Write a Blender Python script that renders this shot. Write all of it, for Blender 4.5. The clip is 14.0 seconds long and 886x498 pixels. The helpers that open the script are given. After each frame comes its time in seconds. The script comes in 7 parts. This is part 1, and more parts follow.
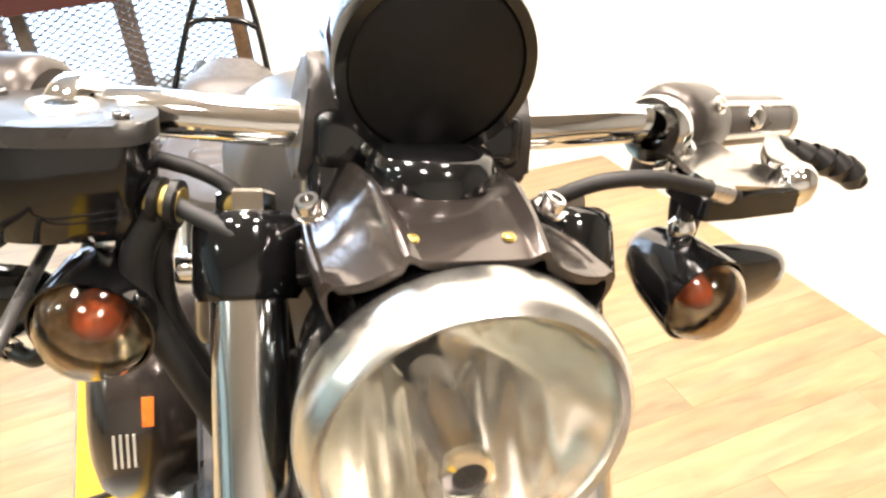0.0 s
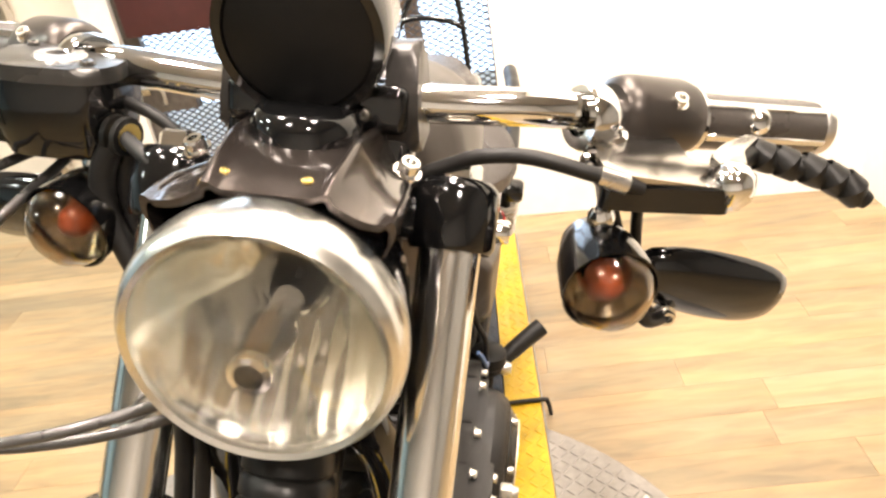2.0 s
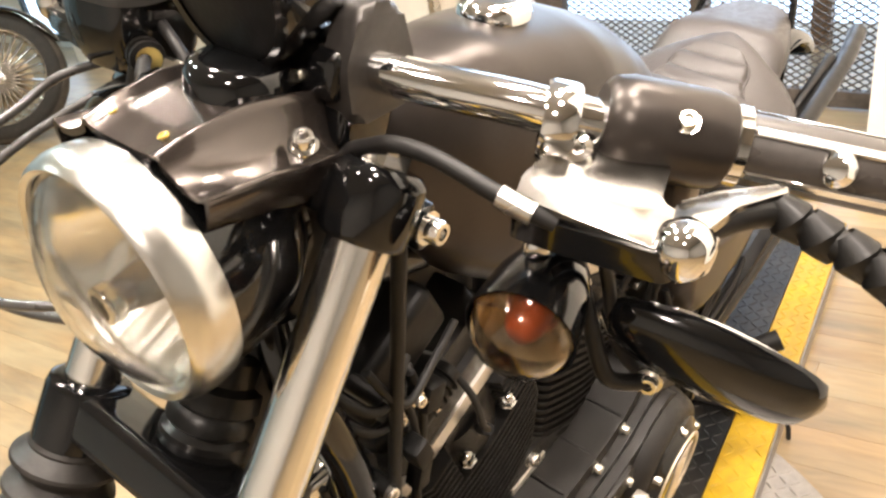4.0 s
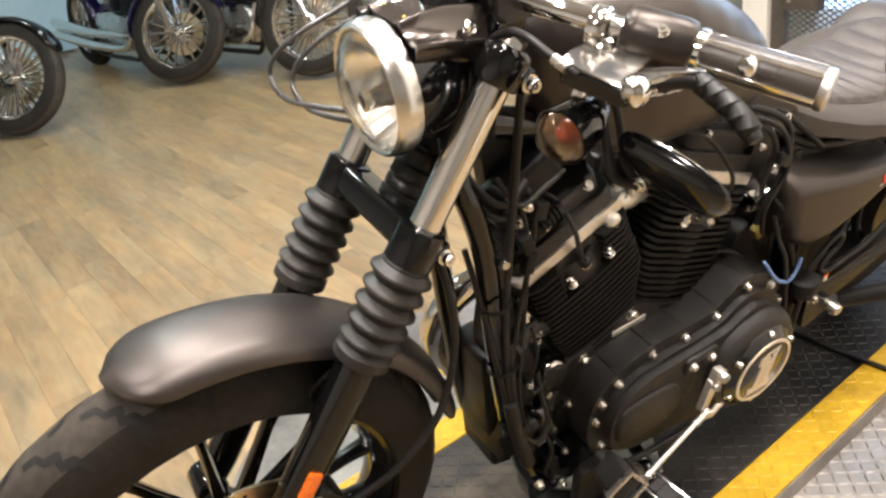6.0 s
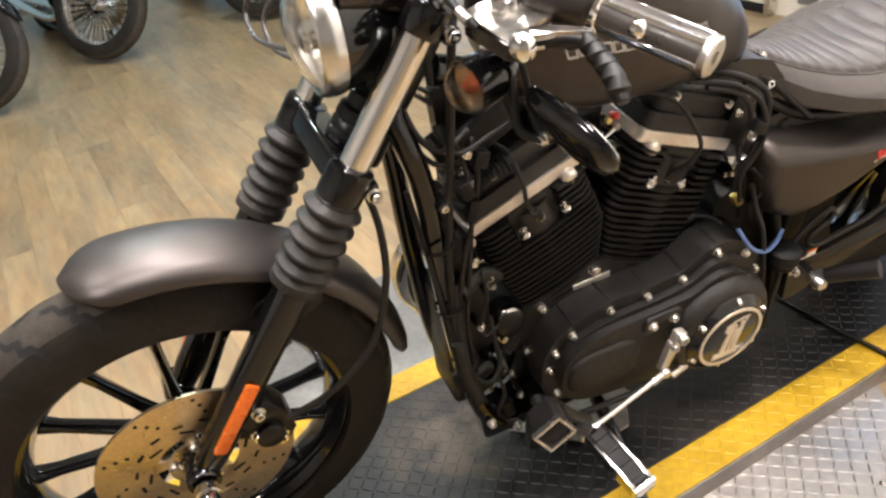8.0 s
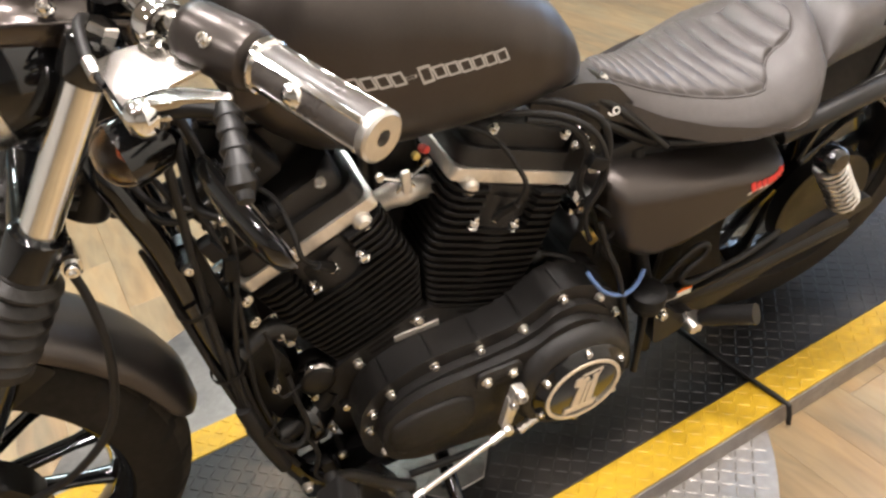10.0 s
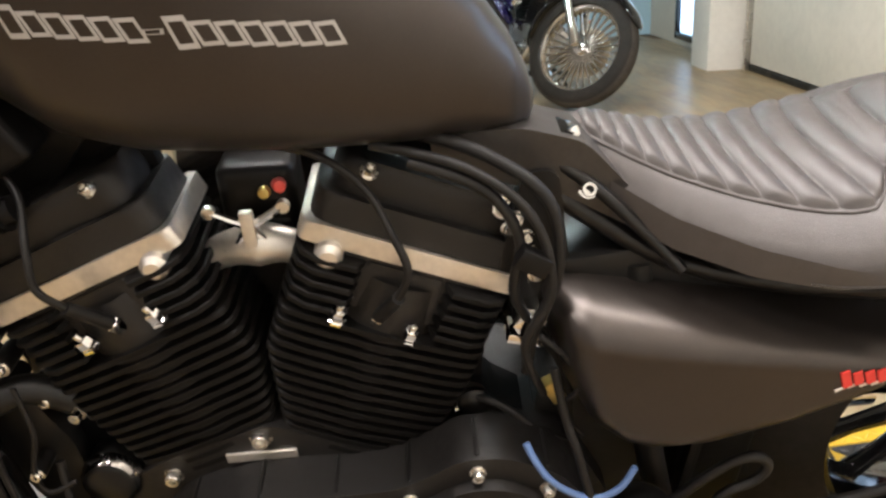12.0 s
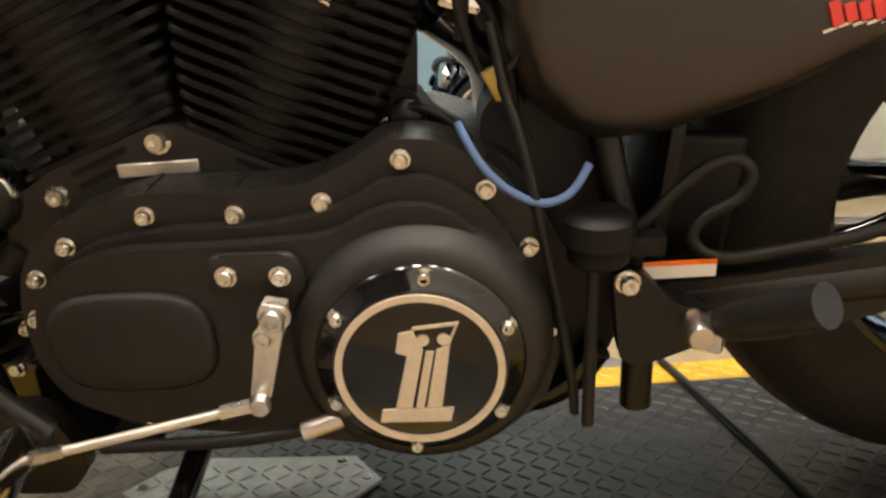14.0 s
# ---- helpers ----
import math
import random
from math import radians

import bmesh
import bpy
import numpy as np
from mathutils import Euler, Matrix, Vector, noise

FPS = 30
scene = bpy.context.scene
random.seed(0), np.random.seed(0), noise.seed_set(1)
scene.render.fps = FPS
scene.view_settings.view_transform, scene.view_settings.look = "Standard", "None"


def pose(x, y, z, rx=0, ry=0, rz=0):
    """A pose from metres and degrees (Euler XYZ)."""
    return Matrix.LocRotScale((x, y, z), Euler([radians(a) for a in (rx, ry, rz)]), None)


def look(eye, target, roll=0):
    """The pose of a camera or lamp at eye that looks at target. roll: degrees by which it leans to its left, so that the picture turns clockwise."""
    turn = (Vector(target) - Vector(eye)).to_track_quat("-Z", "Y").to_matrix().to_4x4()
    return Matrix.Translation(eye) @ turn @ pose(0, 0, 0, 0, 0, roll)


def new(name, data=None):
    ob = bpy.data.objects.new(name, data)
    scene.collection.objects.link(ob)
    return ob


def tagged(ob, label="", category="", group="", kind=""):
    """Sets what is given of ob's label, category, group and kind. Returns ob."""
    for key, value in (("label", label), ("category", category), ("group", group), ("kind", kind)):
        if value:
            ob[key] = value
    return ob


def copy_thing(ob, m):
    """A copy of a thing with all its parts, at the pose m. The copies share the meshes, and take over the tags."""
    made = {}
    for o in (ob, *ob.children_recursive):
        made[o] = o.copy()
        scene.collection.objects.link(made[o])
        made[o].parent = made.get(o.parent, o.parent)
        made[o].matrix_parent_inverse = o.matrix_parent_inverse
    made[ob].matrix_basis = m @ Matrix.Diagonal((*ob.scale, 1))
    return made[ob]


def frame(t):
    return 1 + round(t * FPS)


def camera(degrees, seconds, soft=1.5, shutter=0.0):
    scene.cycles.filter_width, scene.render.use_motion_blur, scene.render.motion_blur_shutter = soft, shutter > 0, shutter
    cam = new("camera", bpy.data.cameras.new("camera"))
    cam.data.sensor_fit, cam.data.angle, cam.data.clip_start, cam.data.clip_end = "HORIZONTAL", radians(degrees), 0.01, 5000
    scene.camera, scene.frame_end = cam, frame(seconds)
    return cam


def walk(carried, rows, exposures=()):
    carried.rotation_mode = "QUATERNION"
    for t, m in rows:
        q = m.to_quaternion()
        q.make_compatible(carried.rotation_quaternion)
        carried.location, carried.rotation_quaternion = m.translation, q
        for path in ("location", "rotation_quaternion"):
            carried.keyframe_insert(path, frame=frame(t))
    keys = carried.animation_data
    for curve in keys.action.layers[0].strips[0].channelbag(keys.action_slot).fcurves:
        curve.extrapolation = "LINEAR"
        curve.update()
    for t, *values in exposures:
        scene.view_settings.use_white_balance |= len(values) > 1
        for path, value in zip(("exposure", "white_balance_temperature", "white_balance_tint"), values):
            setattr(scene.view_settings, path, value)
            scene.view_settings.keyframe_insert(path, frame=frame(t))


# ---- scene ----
cam = camera(59.0, 14.0, soft=2.6, shutter=0.0)
ROWS = [
    (0.0, 0.5170, 0.1440, 1.1593, 58.34, 5.02, 74.50),
    (0.5, 0.5833, 0.2576, 1.1432, 59.21, 7.41, 86.16),
    (1.0, 0.6277, 0.3026, 1.1301, 59.23, 8.51, 90.03),
    (1.5, 0.6388, 0.2887, 1.1293, 60.09, 8.95, 89.81),
    (2.0, 0.5915, 0.3692, 1.1277, 61.78, 8.51, 96.56),
    (2.5, 0.5542, 0.4838, 1.1059, 60.19, 8.15, 109.48),
    (3.0, 0.5189, 0.5212, 1.0971, 58.95, 9.97, 111.03),
    (3.2, 0.4845, 0.5245, 1.0943, 59.57, 9.94, 113.53),
    (5.3, 0.4150, 0.8347, 1.1187, 62.80, 8.88, 144.39),
    (5.5, 0.4711, 0.8775, 1.1222, 63.76, 8.81, 145.05),
    (6.0, 0.6209, 0.9820, 1.1340, 62.57, 8.88, 148.22),
    (6.5, 0.6823, 1.0422, 1.1288, 60.51, 8.65, 156.08),
    (7.0, 0.6837, 1.0790, 1.1280, 59.40, 7.37, 158.63),
    (7.5, 0.6149, 1.1022, 1.1247, 59.02, 8.03, 156.78),
    (8.0, 0.4794, 1.1176, 1.1227, 59.99, 7.77, 155.79),
    (8.5, 0.3734, 1.1299, 1.1114, 60.77, 8.12, 154.95),
    (8.7, 0.3467, 1.1275, 1.1143, 60.40, 8.07, 153.73),
    (10.8, -0.0855, 1.0003, 1.0955, 56.46, 7.54, 164.34),
    (11.0, -0.1475, 0.9949, 1.0910, 57.63, 6.92, 169.27),
    (11.5, -0.2765, 0.9379, 1.0286, 61.88, 4.69, 176.07),
    (12.0, -0.3240, 0.8308, 0.8490, 69.33, 3.49, 178.72),
    (12.5, -0.3297, 0.8096, 0.6357, 74.26, 5.47, 180.48),
    (13.0, -0.3606, 0.8075, 0.5133, 79.08, 3.98, 180.92),
    (13.5, -0.3818, 0.8197, 0.4560, 79.44, 1.89, 181.46),
    (14.0, -0.3924, 0.8355, 0.4332, 78.91, 2.28, 181.20),
]
EXPOSURES = [(0.0, 0.80, 6600, 11), (1.0, 0.66, 6800, 11), (3.0, 0.54, 6850, 12), (5.5, 0.18, 6450, 11), (8.5, 0.07, 6150, 12), (11.0, 0.06, 6200, 11), (11.5, 0.05, 5950, 11), (12.5, 0.02, 6450, 10), (14.0, -0.10, 6900, 11)]
walk(cam, [(t, pose(x, y, z, rx, ry, rz)) for t, x, y, z, rx, ry, rz in ROWS], EXPOSURES)

# ---- world and lamps ----
LEAN = -12.5          # the motorcycle rests on its side stand
FLOOR = -0.05         # the wooden floor lies below the display platform
world = bpy.data.worlds.new("world")
scene.world = world
world.use_nodes = True
wn = world.node_tree
sky = wn.nodes.new("ShaderNodeTexSky")
sky.sky_type, sky.sun_disc, sky.sun_elevation, sky.sun_rotation = "NISHITA", False, radians(35), radians(100)
wn.nodes["Background"].inputs["Strength"].default_value = 0.12
wn.links.new(sky.outputs[0], wn.nodes["Background"].inputs["Color"])


def area_lamp(name, loc, target, size_x, size_y, watts, colour):
    data = bpy.data.lights.new(name, "AREA")
    data.shape, data.size, data.size_y, data.energy, data.color = "RECTANGLE", size_x, size_y, watts, colour
    ob = new(name, data)
    ob.matrix_world = look(loc, target)
    return ob


WARM, COOL, NEUTRAL = (1.0, 0.90, 0.82), (0.62, 0.78, 1.0), (0.86, 1.0, 0.95)
CEILING = 3.3
LAMP_SPOTS = [(0.50, 1.30, 46), (-0.25, 0.50, 52), (-0.95, 0.40, 30), (-1.62, 0.55, 30), (0.1, -0.6, 64), (1.5, -0.3, 35), (0.3, -2.2, 40), (-1.15, -1.5, 28), (2.3, 1.5, 72), (-0.6, -4.1, 40), (1.7, -4.2, 20)]
for lx, ly, watts in LAMP_SPOTS:          # round downlights in the ceiling
    data = bpy.data.lights.new("ceiling_lamp_light", "AREA")
    data.shape, data.size, data.energy, data.color = "DISK", 0.34, watts, WARM if ly > -2 else NEUTRAL
    new("ceiling_lamp_light", data).matrix_world = pose(lx, ly, CEILING - 0.06)
area_lamp("window_light", (-2.72, -0.65, 1.5), (0, -0.65, 1.0), 1.2, 2.2, 48, COOL)

# ---- helpers for meshes ----


def smooth(me, angle=38):
    me.polygons.foreach_set("use_smooth", [True] * len(me.polygons))
    me.set_sharp_from_angle(angle=radians(angle))


def part(name, bm, material, parent=None, label="", angle=38):
    bmesh.ops.recalc_face_normals(bm, faces=bm.faces[:])
    me = bpy.data.meshes.new(name)
    bm.to_mesh(me)
    bm.free()
    me.materials.append(material)
    smooth(me, angle)
    ob = new(name, me)
    ob.parent = parent
    return tagged(ob, label)


def empty(name, m=None, parent=None, label=""):
    ob = new(name)
    ob.empty_display_size = 0.1
    ob.parent = parent
    if m is not None:
        ob.matrix_basis = m
    return tagged(ob, label)


def join(*bms):
    out = bms[0]
    for b in bms[1:]:
        me = bpy.data.meshes.new("scratch")
        b.to_mesh(me)
        out.from_mesh(me)
        bpy.data.meshes.remove(me)
        b.free()
    return out


def moved(bm, m):
    bmesh.ops.transform(bm, matrix=m, verts=bm.verts[:])
    return bm


def box(sx, sy, sz, m=None, bevel=0.004, seg=2):
    bm = bmesh.new()
    bmesh.ops.create_cube(bm, size=1, matrix=Matrix.Diagonal((sx, sy, sz, 1)))
    if bevel:
        bmesh.ops.bevel(bm, geom=bm.edges[:], offset=bevel, segments=seg, profile=0.6, affect="EDGES")
    return moved(bm, m) if m is not None else bm


def lathe(profile, m=None, seg=32, close=False):
    """Turns (radius, height) pairs round the local z axis."""
    bm = bmesh.new()
    rings = []
    for r, h in profile:
        if r < 1e-6:
            rings.append([bm.verts.new((0, 0, h))] * seg)
        else:
            rings.append([bm.verts.new((r * math.cos(2 * math.pi * k / seg), r * math.sin(2 * math.pi * k / seg), h)) for k in range(seg)])
    pairs = list(zip(rings, rings[1:])) + ([(rings[-1], rings[0])] if close else [])
    for a, b in pairs:
        for k in range(seg):
            quad = list(dict.fromkeys((a[k], a[(k + 1) % seg], b[(k + 1) % seg], b[k])))
            if len(quad) > 2:
                bm.faces.new(quad)
    return moved(bm, m) if m is not None else bm


def spline(points, steps=6):
    p = [Vector(q) for q in points]
    if len(p) < 3:
        return p
    out = []
    for i in range(len(p) - 1):
        a, b, c, d = p[max(i - 1, 0)], p[i], p[i + 1], p[min(i + 2, len(p) - 1)]
        for k in range(steps):
            t = k / steps
            out.append(0.5 * ((2 * b) + (c - a) * t + (2 * a - 5 * b + 4 * c - d) * t * t + (3 * b - a - 3 * c + d) * t ** 3))
    return out + [p[-1]]


def tube(points, radius, seg=10, steps=6, m=None, caps=True):
    """A round bar along a smooth line; radius: one number, or one for each given point."""
    line = spline(points, steps)
    n = len(line)
    if isinstance(radius, (int, float)):
        rad = [radius] * n
    else:
        rad = [float(np.interp(i / (n - 1) * (len(radius) - 1), range(len(radius)), radius)) for i in range(n)]
    bm = bmesh.new()
    side, rings = None, []
    for i, q in enumerate(line):
        way = (line[min(i + 1, n - 1)] - line[max(i - 1, 0)]).normalized()
        if side is None:
            side = way.orthogonal().normalized()
        side = (side - way * side.dot(way)).normalized()
        other = way.cross(side)
        rings.append([bm.verts.new(q + rad[i] * (math.cos(2 * math.pi * k / seg) * side + math.sin(2 * math.pi * k / seg) * other)) for k in range(seg)])
    for a, b in zip(rings, rings[1:]):
        for k in range(seg):
            bm.faces.new((a[k], a[(k + 1) % seg], b[(k + 1) % seg], b[k]))
    if caps:
        bm.faces.new(rings[0][::-1])
        bm.faces.new(rings[-1])
    return moved(bm, m) if m is not None else bm


def prism(outline, depth, m=None, bevel=0.003, seg=2, dome=0.0):
    """A plate: an outline in the local xy plane, raised along z, its top edge rounded."""
    bm = bmesh.new()
    low = [bm.verts.new((x, y, 0)) for x, y in outline]
    top = [bm.verts.new((x, y, depth)) for x, y in outline]
    n = len(outline)
    bm.faces.new(low[::-1])
    lid = bm.faces.new(top)
    for k in range(n):
        bm.faces.new((low[k], low[(k + 1) % n], top[(k + 1) % n], top[k]))
    if bevel:
        bmesh.ops.bevel(bm, geom=list(lid.edges), offset=bevel, segments=seg, profile=0.5, affect="EDGES")
    return moved(bm, m) if m is not None else bm


def loft(sections, caps=True, m=None):
    bm = bmesh.new()
    rings = [[bm.verts.new(p) for p in s] for s in sections]
    n = len(rings[0])
    for a, b in zip(rings, rings[1:]):
        for k in range(n):
            bm.faces.new((a[k], a[(k + 1) % n], b[(k + 1) % n], b[k]))
    if caps:
        bm.faces.new(rings[0][::-1])
        bm.faces.new(rings[-1])
    return moved(bm, m) if m is not None else bm


def along(p, q):
    """The pose at p whose z axis points to q."""
    return Matrix.Translation(p) @ (Vector(q) - Vector(p)).to_track_quat("Z", "Y").to_matrix().to_4x4()


def facing(p, way):
    return along(p, Vector(p) + Vector(way))


def rounded(points, radius, seg=4):
    """An outline with its corners rounded."""
    out, n = [], len(points)
    for i in range(n):
        a, b, c = (Vector(points[(i + k) % n]) for k in (-1, 0, 1))
        u, v = a - b, c - b
        r = min(radius, u.length * 0.45, v.length * 0.45)
        p, q = b + u.normalized() * r, b + v.normalized() * r
        for k in range(seg + 1):
            t = k / seg
            out.append(tuple((1 - t) ** 2 * p + 2 * t * (1 - t) * b + t * t * q))
    return out


def disc_points(cx, cy, r, n=24):
    return [(cx + r * math.cos(2 * math.pi * k / n), cy + r * math.sin(2 * math.pi * k / n)) for k in range(n)]


def bolt_mesh(r=0.006, h=0.007):
    """A socket-head screw, its axis along z."""
    return lathe([(0, h * 0.45), (r * 0.5, h * 0.45), (r * 0.52, h), (r * 0.86, h), (r, h * 0.8), (r, 0), (r * 1.35, 0), (r * 1.35, -h * 0.2), (0, -h * 0.2)], seg=12)


# ---- materials ----


def material(name, colour, rough=0.5, metal=0.0, grain=0.0, scale=60.0, bump=0.0, stain=0.0, coat=0.0, rough_var=0.1, spec=0.5):
    """A painted, moulded or metal surface: fine grain, slow stains, relief and uneven gloss."""
    mat = bpy.data.materials.new(name)
    mat.use_nodes = True
    nt = mat.node_tree
    bsdf = nt.nodes["Principled BSDF"]
    bsdf.inputs["Metallic"].default_value = metal
    bsdf.inputs["Specular IOR Level"].default_value = spec
    bsdf.inputs["Coat Weight"].default_value = coat
    bsdf.inputs["Coat Roughness"].default_value = 0.04
    co = nt.nodes.new("ShaderNodeTexCoord")
    fine, slow = nt.nodes.new("ShaderNodeTexNoise"), nt.nodes.new("ShaderNodeTexNoise")
    for node, s in ((fine, scale), (slow, scale * 0.12)):
        node.inputs["Scale"].default_value = s
        node.inputs["Detail"].default_value = 4
        nt.links.new(co.outputs["Object"], node.inputs["Vector"])
    mixes = []
    prev = None
    for node, amount in ((fine, grain), (slow, stain)):
        ramp = nt.nodes.new("ShaderNodeMapRange")
        ramp.inputs["From Min"].default_value, ramp.inputs["From Max"].default_value = 0.3, 0.7
        ramp.inputs["To Min"].default_value, ramp.inputs["To Max"].default_value = 1 - amount, 1 + amount
        nt.links.new(node.outputs["Fac"], ramp.inputs["Value"])
        mixes.append(ramp)
    mul = nt.nodes.new("ShaderNodeMath")
    mul.operation = "MULTIPLY"
    nt.links.new(mixes[0].outputs[0], mul.inputs[0])
    nt.links.new(mixes[1].outputs[0], mul.inputs[1])
    vm = nt.nodes.new("ShaderNodeVectorMath")
    vm.operation = "SCALE"
    vm.inputs[0].default_value = colour[:3]
    nt.links.new(mul.outputs[0], vm.inputs["Scale"])
    nt.links.new(vm.outputs[0], bsdf.inputs["Base Color"])
    rr = nt.nodes.new("ShaderNodeMapRange")
    rr.inputs["From Min"].default_value, rr.inputs["From Max"].default_value = 0.3, 0.7
    rr.inputs["To Min"].default_value, rr.inputs["To Max"].default_value = max(rough - rough_var, 0.02), min(rough + rough_var, 1)
    nt.links.new(slow.outputs["Fac"], rr.inputs["Value"])
    nt.links.new(rr.outputs[0], bsdf.inputs["Roughness"])
    if bump:
        bp = nt.nodes.new("ShaderNodeBump")
        bp.inputs["Strength"].default_value = bump
        bp.inputs["Distance"].default_value = 0.002
        nt.links.new(fine.outputs["Fac"], bp.inputs["Height"])
        nt.links.new(bp.outputs[0], bsdf.inputs["Normal"])
    return mat


def emitter(name, colour, strength):
    mat = bpy.data.materials.new(name)
    mat.use_nodes = True
    b = mat.node_tree.nodes["Principled BSDF"]
    b.inputs["Base Color"].default_value = (*colour, 1)
    b.inputs["Emission Color"].default_value = (*colour, 1)
    b.inputs["Emission Strength"].default_value = strength
    return mat


def clear(name, colour=(1, 1, 1), rough=0.03, ior=1.45):
    mat = bpy.data.materials.new(name)
    mat.use_nodes = True
    b = mat.node_tree.nodes["Principled BSDF"]
    b.inputs["Base Color"].default_value = (*colour, 1)
    b.inputs["Roughness"].default_value = rough
    b.inputs["Transmission Weight"].default_value = 1.0
    b.inputs["IOR"].default_value = ior
    return mat


CHROME = material("polished_chrome", (0.78, 0.77, 0.75), 0.07, 1.0, 0.02, 30, 0, 0.03, rough_var=0.03)
HARD_CHROME = material("hard_chrome", (0.88, 0.87, 0.84), 0.15, 1.0, 0.02, 30, 0, 0.03, rough_var=0.03)
RING_CHROME = material("hazed_chrome", (0.74, 0.73, 0.69), 0.26, 1.0, 0.02, 30, 0, 0.03, rough_var=0.03)
STEEL = material("satin_steel", (0.62, 0.60, 0.57), 0.28, 1.0, 0.06, 80, 0.05, 0.08)
MACHINED = material("machined_aluminium", (0.72, 0.68, 0.62), 0.38, 0.85, 0.08, 120, 0.08, 0.06)
ZINC = material("zinc_bolt", (0.75, 0.72, 0.66), 0.25, 0.95, 0.08, 200, 0.05, 0.1)
GLOSS_BLACK = material("gloss_black_paint", (0.004, 0.004, 0.0042), 0.10, 0.0, 0.05, 40, 0, 0.1, coat=0.3, rough_var=0.04, spec=0.4)
DENIM_BLACK = material("black_denim_paint", (0.050, 0.0425, 0.0375), 0.32, 0.65, 0.03, 300, 0.0, 0.02, rough_var=0.01)
FENDER_GREY = material("charcoal_denim_paint", (0.092, 0.082, 0.077), 0.41, 0.85, 0.03, 300, 0.0, 0.02, rough_var=0.01)
BROWN_BLACK = material("brown_black_gloss_paint", (0.062, 0.051, 0.045), 0.22, 0.72, 0.08, 600, 0.0, 0.06, coat=0.5, rough_var=0.03)
WRINKLE = material("wrinkle_black_powder_coat", (0.0098, 0.0086, 0.0077), 0.44, 0.0, 0.25, 900, 0.35, 0.1, spec=0.45)
FIN_BLACK = material("black_cylinder_fin", (0.0062, 0.0056, 0.0051), 0.5, 0.0, 0.2, 600, 0.2, 0.15, spec=0.16)
SATIN_BLACK = material("satin_black_metal", (0.006, 0.0055, 0.005), 0.38, 0.0, 0.15, 200, 0.1, 0.15, spec=0.35)
RUBBER = material("black_rubber", (0.008, 0.0073, 0.0068), 0.55, 0.0, 0.2, 120, 0.15, 0.25, spec=0.35)
GRIP = material("brown_black_grip_rubber", (0.052, 0.045, 0.040), 0.36, 0.0, 0.1, 200, 0.05, 0.1)
BRACKET_TOP = material("satin_bracket_metal", (0.46, 0.44, 0.41), 0.20, 1.0, 0.06, 80, 0.05, 0.08)
DARK_CHROME = material("smoked_chrome", (0.30, 0.285, 0.27), 0.12, 1.0, 0.05, 60, 0, 0.08, rough_var=0.03)
BOOT = material("dusty_rubber_boot", (0.017, 0.0150, 0.013), 0.46, 0.0, 0.25, 160, 0.2, 0.3, spec=0.35)
SIDEWALL = material("tyre_sidewall", (0.020, 0.0175, 0.0148), 0.66, 0.0, 0.2, 90, 0.15, 0.3, spec=0.16)
TYRE = material("tyre_rubber", (0.040, 0.034, 0.0275), 0.72, 0.0, 0.2, 90, 0.2, 0.35, spec=0.3)
PLASTIC = material("black_plastic", (0.0045, 0.0042, 0.0040), 0.45, 0.0, 0.12, 150, 0.15, 0.12, spec=0.22)
VINYL = material("grey_black_seat_vinyl", (0.052, 0.0455, 0.0425), 0.40, 0.0, 0.10, 900, 0.18, 0.1)
THREAD = material("dark_thread", (0.03, 0.028, 0.027), 0.8)
DISC_STEEL = material("brake_disc_steel", (0.62, 0.51, 0.35), 0.32, 1.0, 0.1, 140, 0.1, 0.15)
ORANGE = material("orange_reflector", (0.85, 0.16, 0.01), 0.25, 0.0, 0.1, 300, 0.2, coat=0.5)
RED = material("red_print", (0.65, 0.04, 0.03), 0.45)
SILVER_PRINT = material("silver_print", (0.42, 0.41, 0.40), 0.45, 0.2)
CREAM_METAL = material("ivory_medallion", (0.72, 0.62, 0.48), 0.4, 0.3, 0.06, 150, 0.05, 0.05)
WHITE_LABEL = material("white_label", (0.75, 0.70, 0.62), 0.6)
BLUE_HOSE = material("blue_vent_hose", (0.11, 0.19, 0.40), 0.4)
RED_CAP = material("red_cap", (0.75, 0.08, 0.06), 0.4)
BRASS = material("yellow_zinc_fitting", (0.55, 0.42, 0.14), 0.35, 0.9)
GLASS = clear("headlamp_glass")
SMOKE = clear("smoked_lens", (0.46, 0.37, 0.27), 0.05)
MIRROR_BOWL = material("headlamp_reflector", (0.88, 0.86, 0.77), 0.15, 1.0, 0.02, 20, 0, 0.02, rough_var=0.03)
AMBER_BULB = material("amber_bulb", (0.34, 0.075, 0.028), 0.35, 0, coat=0.4)
YELLOW = material("yellow_platform_paint", (0.46, 0.285, 0.008), 0.5, 0.0, 0.12, 60, 0.25, 0.16)
PLATE_BLACK = material("black_painted_tread_plate", (0.013, 0.0125, 0.0122), 0.46, 0.0, 0.3, 30, 0.2, 0.5, rough_var=0.14, spec=0.34)
PLATE_GREY = material("bare_steel_tread_plate", (0.31, 0.29, 0.27), 0.42, 0.7, 0.12, 60, 0.2, 0.2)


